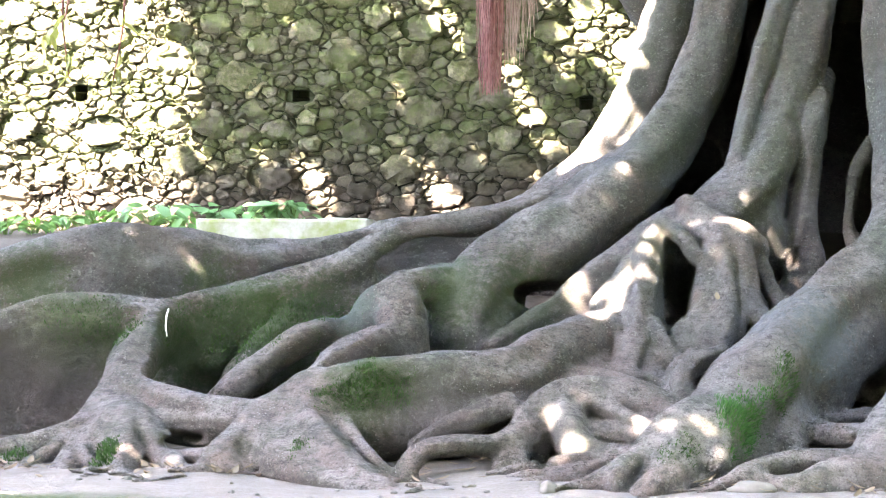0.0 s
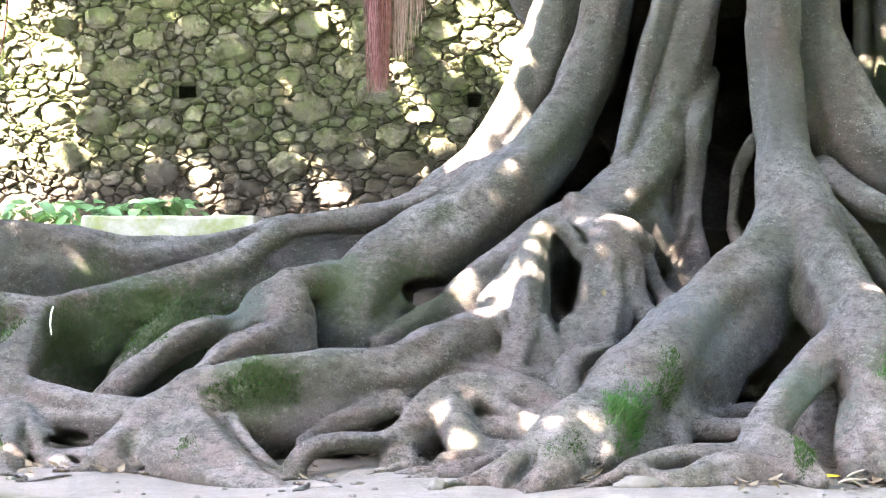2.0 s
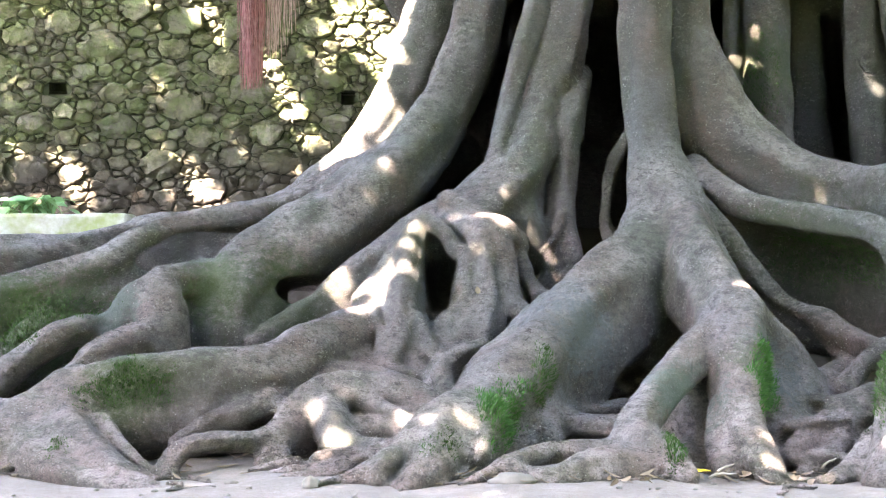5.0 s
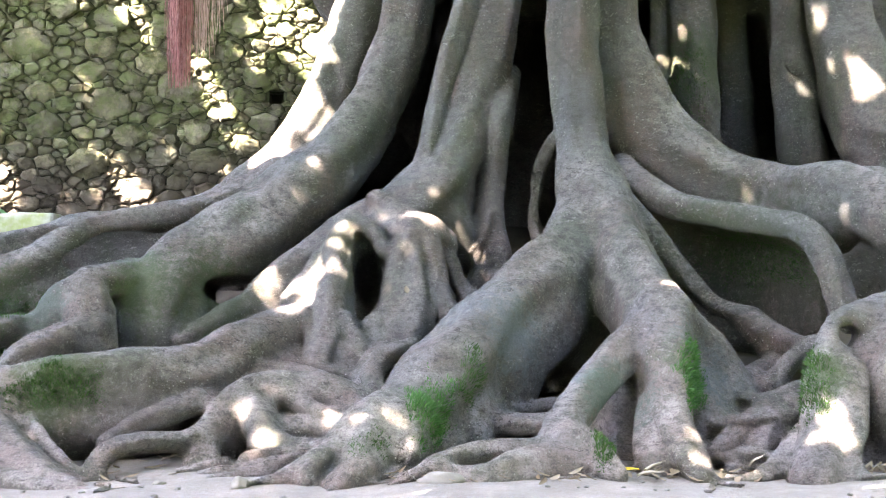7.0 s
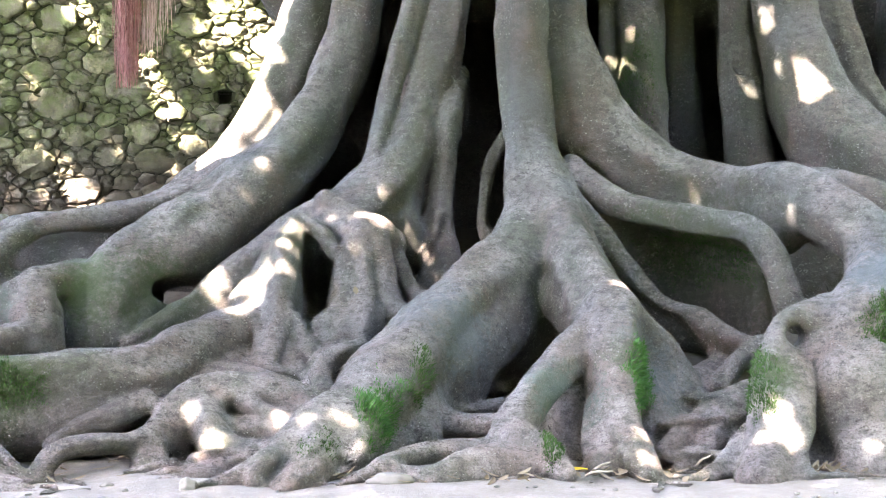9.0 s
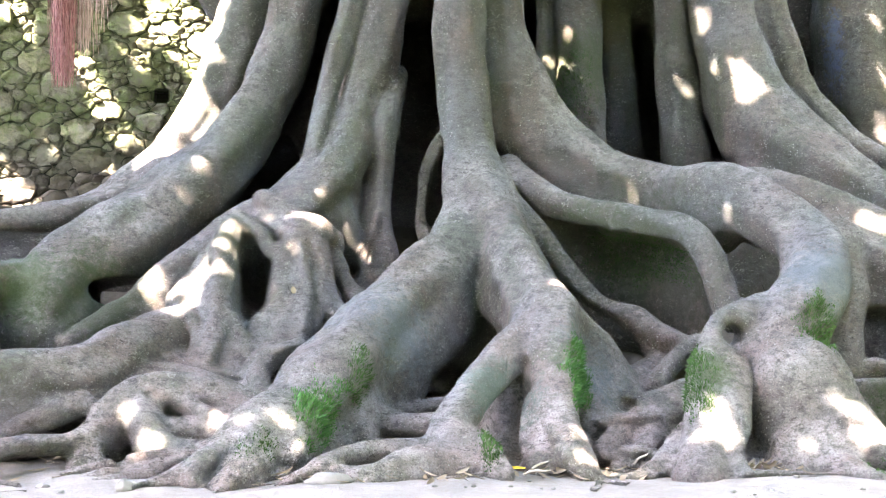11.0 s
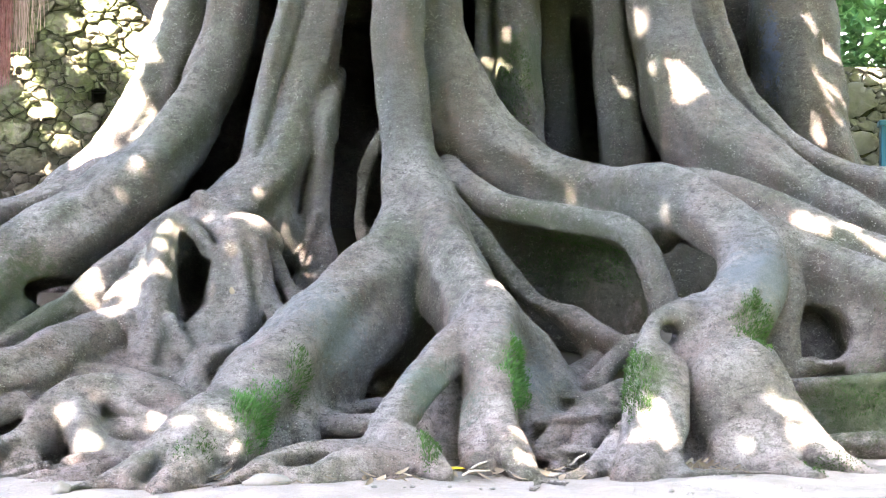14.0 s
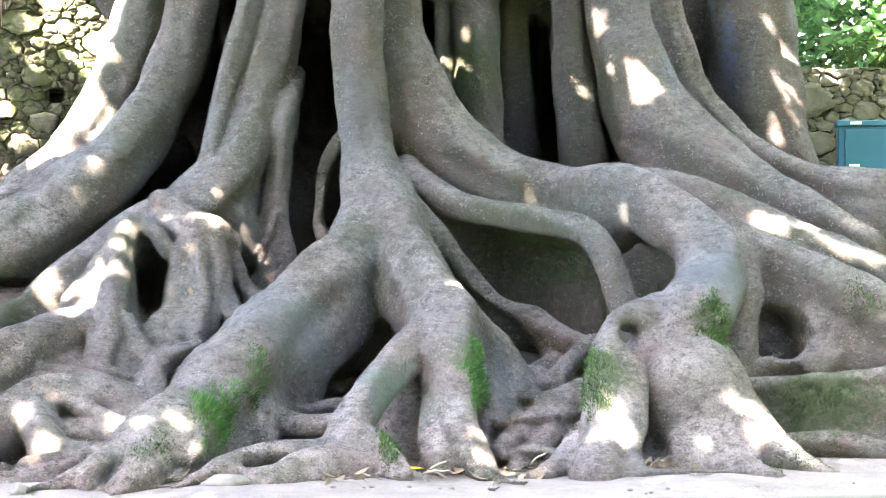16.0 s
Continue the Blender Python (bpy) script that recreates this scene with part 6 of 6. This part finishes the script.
def plant(rng, name, label, at, leaves, spread, height, meshes, stem_material, group=""):
    """A low plant: stalks from one root, each with a leaf of its own."""
    p = thing(name, label, "plant", group)
    p.location = at
    for i in range(leaves):
        ang, out = rng.uniform(0, 2 * math.pi), spread * math.sqrt(rng.uniform(0.02, 1))
        tip = Vector((math.cos(ang) * out, math.sin(ang) * out * 0.6, height * rng.uniform(0.45, 1.0)))
        part("stalk", stem_bm([(0, 0, -0.05), (tip.x * 0.4, tip.y * 0.4, tip.z * 0.7), tip], 0.004), stem_material, p)
        leaf = new("leaf", meshes[int(rng.integers(len(meshes)))])
        leaf.parent = p
        s = rng.uniform(0.7, 1.25)
        leaf.matrix_basis = Matrix.LocRotScale(tip, Euler((rng.uniform(-0.5, 0.35), rng.uniform(-0.5, 0.5), ang - math.pi / 2 + rng.normal() * 0.4)), (s, s, s))
    return p


STALK = plain_material("green_stalk", (0.10, 0.18, 0.05), (0.16, 0.24, 0.08))
SMALL_LEAVES = [blade_mesh("leaf", HERB, 0.13, 0.08, 0.3), blade_mesh("leaf", HERB, 0.10, 0.07, 0.5), blade_mesh("leaf", HERB, 0.16, 0.09, 0.2)]
WIDE_LEAVES = [blade_mesh("leaf", BROAD, 0.16, 0.13, 0.35, 0.6), blade_mesh("leaf", BROAD, 0.18, 0.14, 0.5, 0.6), blade_mesh("leaf", BROAD, 0.13, 0.11, 0.25, 0.6)]
# fig leaf with sunlight put into a paler, yellower colour
FIG_LEAF = leaf_material("sunlit_fig_leaf", (0.16, 0.20, 0.05), (0.30, 0.28, 0.09))
FIG_LEAVES = [blade_mesh("leaf", FIG_LEAF, 0.2, 0.1, 0.2), blade_mesh("leaf", FIG_LEAF, 0.17, 0.09, 0.4)]


def build_plants():
    rng = np.random.default_rng(21)
    herbs = [(-7.27, 17.20, 1.54), (-7.06, 17.40, 1.57), (-6.84, 17.60, 1.58), (-6.60, 17.90, 1.62), (-6.23, 17.80, 1.63), (-5.52, 17.50, 1.57)]
    broad = [(-5.90, 17.60, 1.61), (-5.76, 17.90, 1.63), (-5.29, 17.90, 1.62), (-5.02, 18.00, 1.63), (-4.76, 18.10, 1.65), (-4.61, 18.20, 1.66)]
    for p in herbs:
        plant(rng, "ground_herb", "low fresh green herb at the foot of the wall", (p[0], p[1], p[2] - 0.1), 20, 0.26, 0.2, SMALL_LEAVES, STALK, "herbs along the wall")
    for p in broad:
        plant(rng, "broadleaf_plant", "sunlit broad-leaved green plant by the wall", (p[0], p[1], p[2] - 0.1), 14, 0.26, 0.25, WIDE_LEAVES, STALK, "broad-leaved plants along the wall")


build_plants()


UNDER = leaf_material("undergrowth_leaf", (0.06, 0.17, 0.07), (0.19, 0.35, 0.16))


def build_hedge_over_wall():
    """Dense greenery that grows on the terrace behind the low wall."""
    rng = np.random.default_rng(33)
    x0, y0, z0 = (7.31, 21.20, 3.37)
    n = 17000
    p = rng.uniform(-1, 1, (n, 3)) * np.array((2.6, 2.0, 1.5)) + np.array((x0 + 0.8, y0 + 1.7, z0 + 1.35))
    p[:, 2] += 0.25 * np.sin(p[:, 0] * 3.1)
    ways, normals = random_turns(rng, n, 0.45)
    ways[:, 1] -= 0.3
    ways /= np.linalg.norm(ways, axis=1, keepdims=True)
    length = rng.uniform(0.09, 0.24, n)
    v, f = leaf_shapes(p, ways, normals, length, length * 0.6)
    bush = new("terrace_greenery", mesh_of("terrace_greenery", v.tolist(), f.tolist(), UNDER))
    tagged(bush, "dense sunlit green undergrowth above the low wall", "undergrowth", kind="stuff")
    for k in range(14):
        q = (x0 + rng.uniform(-0.6, 1.6), y0 - 0.25 + rng.uniform(0, 0.3), z0 - 0.05)
        plant(rng, "broadleaf_plant", "large-leaved bluish green plant on the low wall", q, 9, 0.35, rng.uniform(0.3, 0.95), WIDE_LEAVES, STALK, "plants on the low wall")


build_hedge_over_wall()

# ---------------- hanging aerial roots and a leafy twig ----------------
def fibre_material(name, dark, light, tip):
    k = Mat(name, 0.85)
    base = k.mix(k.island(), dark, light)
    k.colour(k.mix(k.ramp(k.noise(20, 3), (0.45, 0.0), (0.7, 0.6)), base, tip))
    return k.m


FIBRE = fibre_material("root_fibre", (0.06, 0.016, 0.018), (0.27, 0.1, 0.095), (0.33, 0.19, 0.17))
PALE_FIBRE = fibre_material("pale_root_fibre", (0.2, 0.1, 0.09), (0.46, 0.31, 0.28), (0.5, 0.38, 0.34))


def tassel(rng, top, tip, width, count, label, material):
    """A bundle of thin, wavy aerial roots that hangs from a limb above."""
    bm = bmesh.new()
    top, tip = Vector(top), Vector(tip)
    for i in range(count):
        off, dy = float(np.clip(rng.normal(), -1.6, 1.6)) * width * 0.34, rng.normal() * width * 0.25
        end = 1.0 - 0.42 * rng.uniform() ** 2 * (0.4 + abs(off) / width * 1.6)
        wave, phase, drift = rng.uniform(0.004, 0.022), rng.uniform(0, 6.28), rng.normal() * 0.02
        r = rng.uniform(0.003, 0.008)
        prev = None
        for j, t in enumerate(np.linspace(0, 1, 13)):
            x = off * (1 - 0.4 * t) + wave * math.sin(11 * t + phase) + drift * t
            p = top + (tip - top) * (t * end) + Vector((x, dy, 0))
            rr = r * (1 - 0.7 * j / 12)
            ring = [bm.verts.new(p + Vector((math.cos(a) * rr, math.sin(a) * rr, 0))) for a in (0.5, 2.6, 4.7)]
            if prev:
                for k in range(3):
                    bm.faces.new((prev[k], prev[(k + 1) % 3], ring[(k + 1) % 3], ring[k]))
            prev = ring
    hung("aerial_root_tassel", bm, material, TREE, label)


rng = np.random.default_rng(4)
tassel(rng, (-2.28, 16.00, 5.17), (-2.28, 16.00, 2.72), 0.27, 260, "hanging bundle of reddish brown aerial roots", FIBRE)
tassel(rng, (-2.06, 16.10, 5.19), (-2.08, 16.10, 2.98), 0.22, 70, "thin pale pink hanging aerial roots", PALE_FIBRE)
tassel(rng, (-1.95, 16.10, 5.18), (-1.93, 16.10, 3.2), 0.12, 24, "thin pale pink hanging aerial roots", PALE_FIBRE)


def build_twig():
    """A leafy twig that hangs down in front of the wall."""
    rng = np.random.default_rng(14)
    rows = [((-6.37, 17.00, 4.40), (-6.57, 17.00, 3.59), (-6.89, 17.00, 3.27)), ((-6.61, 17.10, 4.31), (-6.64, 17.10, 3.55), (-6.57, 17.10, 3.00)), ((-5.98, 17.20, 4.31), (-6.07, 17.20, 3.44), (-6.19, 17.20, 2.83))]
    for a, b, c in rows:
        twig = hung("twig", tube([a, b, c], (0.016, 0.012, 0.005), 6), FIBRE, TREE, "thin leafy twig")
        for i in range(6):
            t = rng.uniform(0.35, 1)
            p = Vector(a).lerp(Vector(b), t * 2) if t < 0.5 else Vector(b).lerp(Vector(c), t * 2 - 1)
            leaf = new("leaf", FIG_LEAVES[i % 2])
            leaf.parent = twig
            leaf.matrix_basis = Matrix.LocRotScale(p, Euler((rng.uniform(-1.6, -0.4), rng.uniform(-0.6, 0.6), rng.uniform(0, 6.28))), None)


build_twig()


# ---------------- moss and grass on the roots ----------------
def moss(at, radii, length, dense, label, name="moss_patch", material=GRASS):
    """Short green blades rooted in the bark round a place."""
    rng = np.random.default_rng(int(abs(at[0] * 100 + at[2] * 1000)) + 7)
    close = np.flatnonzero((np.abs(SKIN - np.array(at)) < np.array(radii) * 1.6).all(1))
    rel = (SKIN[close] - np.array(at)) / np.array(radii)
    d = np.full(len(SKIN), 9.0)
    d[close] = (rel ** 2).sum(1) + 0.7 * ripple(SKIN[close], 13.0) + 0.5 * ripple(SKIN[close], 41.0)
    pick = np.where((d < 1) & (SKIN_NORMAL[:, 1] < 0.35))[0]
    if not len(pick):
        return
    pick = rng.choice(pick, int(len(pick) * dense))
    n = len(pick)
    base = SKIN[pick] + rng.normal(size=(n, 3)) * 0.012
    out = SKIN_NORMAL[pick]
    base -= out * ((base - SKIN[pick]) * out).sum(1)[:, None]
    up = out * 0.6 + np.array((0, 0, 0.7)) + rng.normal(size=(n, 3)) * 0.35
    up /= np.linalg.norm(up, axis=1, keepdims=True)
    side = np.cross(up, rng.normal(size=(n, 3)))
    side /= np.linalg.norm(side, axis=1, keepdims=True)
    l = (length * rng.uniform(0.4, 1.2, n) * np.clip(1.3 - d[pick], 0.3, 1))[:, None]
    w = 0.0035
    mid = base + up * l * 0.6
    tip = base + up * l + out * l * 0.25 - np.array((0, 0, 0.25)) * l
    verts = np.stack([base - side * w, base + side * w, mid + side * w * 0.8, mid - side * w * 0.8, tip], 1).reshape(-1, 3)
    k = np.arange(n)[:, None] * 5
    faces = (k + (0, 1, 2, 3)).tolist() + (k + (3, 2, 4)).tolist()
    tagged(new(name, mesh_of(name, verts.tolist(), faces, material)), label, "moss", kind="stuff")


moss((-0.03, 11.75, 0.43), (0.22, 0.4, 0.27), 0.055, 1.9, "bright green grassy moss on a big root")
moss((0.19, 12.20, 0.59), (0.09, 0.3, 0.22), 0.05, 1.2, "thin green moss on a big root", material=MOSS)
moss((1.67, 12.25, 0.55), (0.14, 0.4, 0.28), 0.05, 2.4, "bright green moss patch on a root flank")
moss((-2.56, 12.20, 0.49), (0.32, 0.4, 0.16), 0.035, 3.5, "dark green moss on a fat horizontal root", material=MOSS)
moss((-3.70, 13.70, 0.80), (0.75, 0.5, 0.28), 0.04, 0.9, "dark green moss on a shaded root flank", material=MOSS)
moss((-4.90, 13.10, 0.85), (0.42, 0.4, 0.2), 0.035, 0.9, "thin green moss on a root flank", material=MOSS)
moss((-4.20, 11.60, 0.05), (0.1, 0.3, 0.14), 0.04, 3, "green moss on a forked root foot", material=MOSS)
moss((-2.89, 11.80, 0.11), (0.16, 0.3, 0.09), 0.03, 3, "thin green moss on a root foot", material=MOSS)
moss((-4.91, 11.70, 0.06), (0.1, 0.3, 0.06), 0.03, 3, "thin green moss on a low root", material=MOSS)
moss((0.99, 11.50, 0.15), (0.07, 0.3, 0.16), 0.04, 3, "green moss on a root foot", material=MOSS)
moss((-0.47, 11.50, 0.19), (0.14, 0.3, 0.14), 0.03, 1.2, "thin green moss on a root foot", material=MOSS)
moss((3.27, 12.30, 0.88), (0.16, 0.3, 0.2), 0.04, 3, "green moss on a bent root", material=MOSS)
moss((2.37, 11.85, 0.52), (0.12, 0.35, 0.32), 0.035, 2.5, "olive green moss on a root flank", material=MOSS)
moss((4.03, 12.20, 0.34), (0.5, 0.4, 0.13), 0.035, 1.8, "green moss on a low horizontal root", material=MOSS)
moss((4.45, 12.70, 1.03), (0.15, 0.3, 0.18), 0.03, 1.8, "thin green moss on a root", material=MOSS)
moss((3.60, 11.50, 0.04), (0.25, 0.3, 0.07), 0.025, 1.5, "thin green moss on a root foot", material=MOSS)
moss((2.45, 14.40, 1.28), (0.6, 0.5, 0.26), 0.03, 2.2, "dark moss film on a buttress wall", material=MOSS)
moss((2.12, 15.95, 2.75), (0.16, 0.4, 0.5), 0.03, 1.0, "dark moss film on an upright column of the trunk", material=MOSS)
moss((0.61, 13.60, 0.67), (0.1, 0.4, 0.16), 0.03, 1.5, "dark green moss in a hollow between roots", material=MOSS)

# ---------------- small things on the ground ----------------
DRY = leaf_material("dry_leaf", (0.13, 0.09, 0.055), (0.33, 0.27, 0.2), gloss=0.8)
YELLOW = leaf_material("yellow_leaf", (0.62, 0.42, 0.03), (0.70, 0.50, 0.05))
PALE = plain_material("pale_rock", (0.10, 0.092, 0.082), (0.18, 0.168, 0.152), 14, 0.9, bump=0.6)
DRY_LEAVES = [blade_mesh("leaf", DRY, 0.13, 0.055, -0.35), blade_mesh("leaf", DRY, 0.10, 0.05, 0.4), blade_mesh("leaf", DRY, 0.16, 0.045, -0.2)]


def rock(name, at, size, label, seed, group=""):
    bm = bmesh.new()
    bmesh.ops.create_icosphere(bm, subdivisions=3, radius=1)
    for v in bm.verts:
        d = noise.noise(v.co * 1.3 + Vector((seed, 0, 0))) * 0.35 + noise.noise(v.co * 3.1 + Vector((seed, 5, 0))) * 0.1
        v.co = Vector((v.co.x * size[0], v.co.y * size[1], v.co.z * size[2])) * (1 + d)
    for f in bm.faces:
        f.smooth = True
    me = bpy.data.meshes.new(name)
    bm.to_mesh(me)
    bm.free()
    me.materials.append(PALE)
    ob = new(name, me)
    ob.location = at
    return tagged(ob, label, "stone", group)


def on_ground(p, lift=0.0):
    return (p[0], p[1], float(ground_height(p[0], p[1])) + lift)


def build_litter():
    rng = np.random.default_rng(77)
    rock("ground_stone", on_ground((-1.22, 11.00, -0.01), 0.015), (0.055, 0.05, 0.05), "pale grey stone lying on the packed soil", 1, "stones by the roots")
    rock("ground_stone", on_ground((-0.01, 11.10, -0.01), 0.015), (0.13, 0.08, 0.055), "flat pale stone half sunk beside the roots", 2, "stones by the roots")
    rock("ground_stone", on_ground((-1.73, 11.20, -0.02), 0.005), (0.04, 0.03, 0.02), "small pale pebble on the soil", 4, "stones by the roots")
    rock("ground_stone", on_ground((-3.86, 11.00, -0.09), 0.004), (0.03, 0.03, 0.018), "small pale pebble on the soil", 5, "stones by the roots")
    leaf = new("fallen_leaf", blade_mesh("fallen_leaf", YELLOW, 0.16, 0.075, 0.2))
    leaf.matrix_basis = pose(*on_ground((1.05, 11.30, -0.00), 0.05), 14, 6, -78)
    tagged(leaf, "bright yellow fallen leaf on the soil", "leaf")
    leaf = new("fallen_leaf", blade_mesh("fallen_leaf", DRY, 0.06, 0.04, 0.3))
    leaf.matrix_basis = pose(*(-0.26, 13.35, 1.06), 80, 0, 20)
    tagged(leaf, "small dry yellowish leaf caught on a root", "leaf")
    spots = [((1.29, 11.50, 0.02), 0.35, 26), ((2.03, 11.80, 0.04), 0.3, 22), ((-3.64, 11.40, -0.02), 0.3, 30), ((-4.63, 11.40, -0.04), 0.35, 20), ((-2.29, 11.70, 0.04), 0.3, 16), ((-2.24, 11.50, -0.01), 0.4, 16), ((-0.19, 11.20, 0.04), 0.25, 14), ((2.86, 11.50, 0.01), 0.3, 22), ((2.69, 11.60, 0.06), 0.14, 22), ((0.53, 11.10, 0.03), 0.4, 14), ((-1.64, 12.30, 0.16), 0.2, 10), ((0.55, 13.20, 0.32), 0.3, 12)]
    for at, size, count in spots:
        for i in range(count):
            p = on_ground((at[0] + rng.normal() * size, at[1] + rng.normal() * size * 0.35), 0.012 + 0.02 * rng.uniform())
            leaf = new("fallen_leaf", DRY_LEAVES[int(rng.integers(3))])
            s = rng.uniform(0.5, 1.0)
            leaf.matrix_basis = Matrix.LocRotScale(p, Euler((rng.uniform(-0.12, 0.2), rng.uniform(-0.3, 0.3), rng.uniform(0, 6.28))), (s, s, s))
            tagged(leaf, "curled dry brown leaf fallen among the roots", "leaf", "dry leaves on the ground")
    for i in range(46):
        p = on_ground((rng.uniform(-5.2, 5.2), rng.uniform(10.0, 11.4)), 0.004)
        r = rng.uniform(0.008, 0.022)
        rock("pebble", p, (r, r, r * 0.6), "tiny pebble on the packed soil", 10 + i, "pebbles")


build_litter()


def twig_on_ground(a, b, r, label, material):
    pts = [Vector(a).lerp(Vector(b), t) + Vector((0, 0, 0.012 * math.sin(t * 5))) for t in np.linspace(0, 1, 5)]
    ob = part("dry_twig", tube(pts, [r, r, r * 0.9, r * 0.8, r * 0.5], 6), material, None)
    tagged(ob, label, "twig", "dry twigs")


STRAW = plain_material("bleached_wood", (0.24, 0.205, 0.165), (0.37, 0.325, 0.27))
twig_on_ground((1.23, 11.40, 0.03), (1.41, 11.60, 0.10), 0.008, "pale bleached twig leaning among dry leaves", STRAW)
twig_on_ground((1.19, 11.30, 0.03), (1.36, 11.30, 0.07), 0.008, "pale bleached twig lying on the soil", STRAW)
twig_on_ground((1.96, 11.80, 0.02), (2.05, 11.80, 0.10), 0.008, "pale bleached twig leaning on a root", STRAW)

WHITE = plain_material("white_fibre", (0.75, 0.74, 0.7), (0.85, 0.84, 0.8), bump=0.1)
cord = part("white_cord", tube([(-4.30, 13.20, 0.97), (-4.30, 13.15, 0.92), (-4.29, 13.10, 0.84), (-4.28, 13.10, 0.77)], (0.006, 0.007, 0.007, 0.005), 6), WHITE, None)
tagged(cord, "short white cord stuck to a root", "cord")


def build_kerb():
    """A worn mossy slab behind the far roots."""
    a, b = Vector((-5.21, 16.80, 1.64)), Vector((-3.55, 16.80, 1.68))
    bm = box_bm(a.x, a.y, a.z - 0.5, b.x, a.y + 0.45, a.z, 0.03)
    bmesh.ops.subdivide_edges(bm, edges=[e for e in bm.edges if e.calc_length() > 0.4], cuts=12, use_grid_fill=True)
    for v in bm.verts:
        v.co += Vector((0, 0, 0.02)) * noise.noise(v.co * 3) + Vector((0.01, 0.01, 0)) * noise.noise(v.co * 8)
    ob = part("stone_slab", bm, SLAB, None)
    tagged(ob, "low mossy stone slab in front of the wall", "slab")


def slab_material():
    k = Mat("mossy_slab", 0.9)
    base = k.ramp(k.noise(6, 6, 0.7), (0.35, (0.30, 0.28, 0.22)), (0.65, (0.46, 0.44, 0.38)))
    k.colour(k.mix(k.ramp(k.noise(2.5, 5), (0.45, 0.0), (0.6, 0.8)), base, (0.20, 0.24, 0.06))).bump((k.noise(30, 6), 0.5, 0.01))
    return k.m


SLAB = slab_material()
build_kerb()
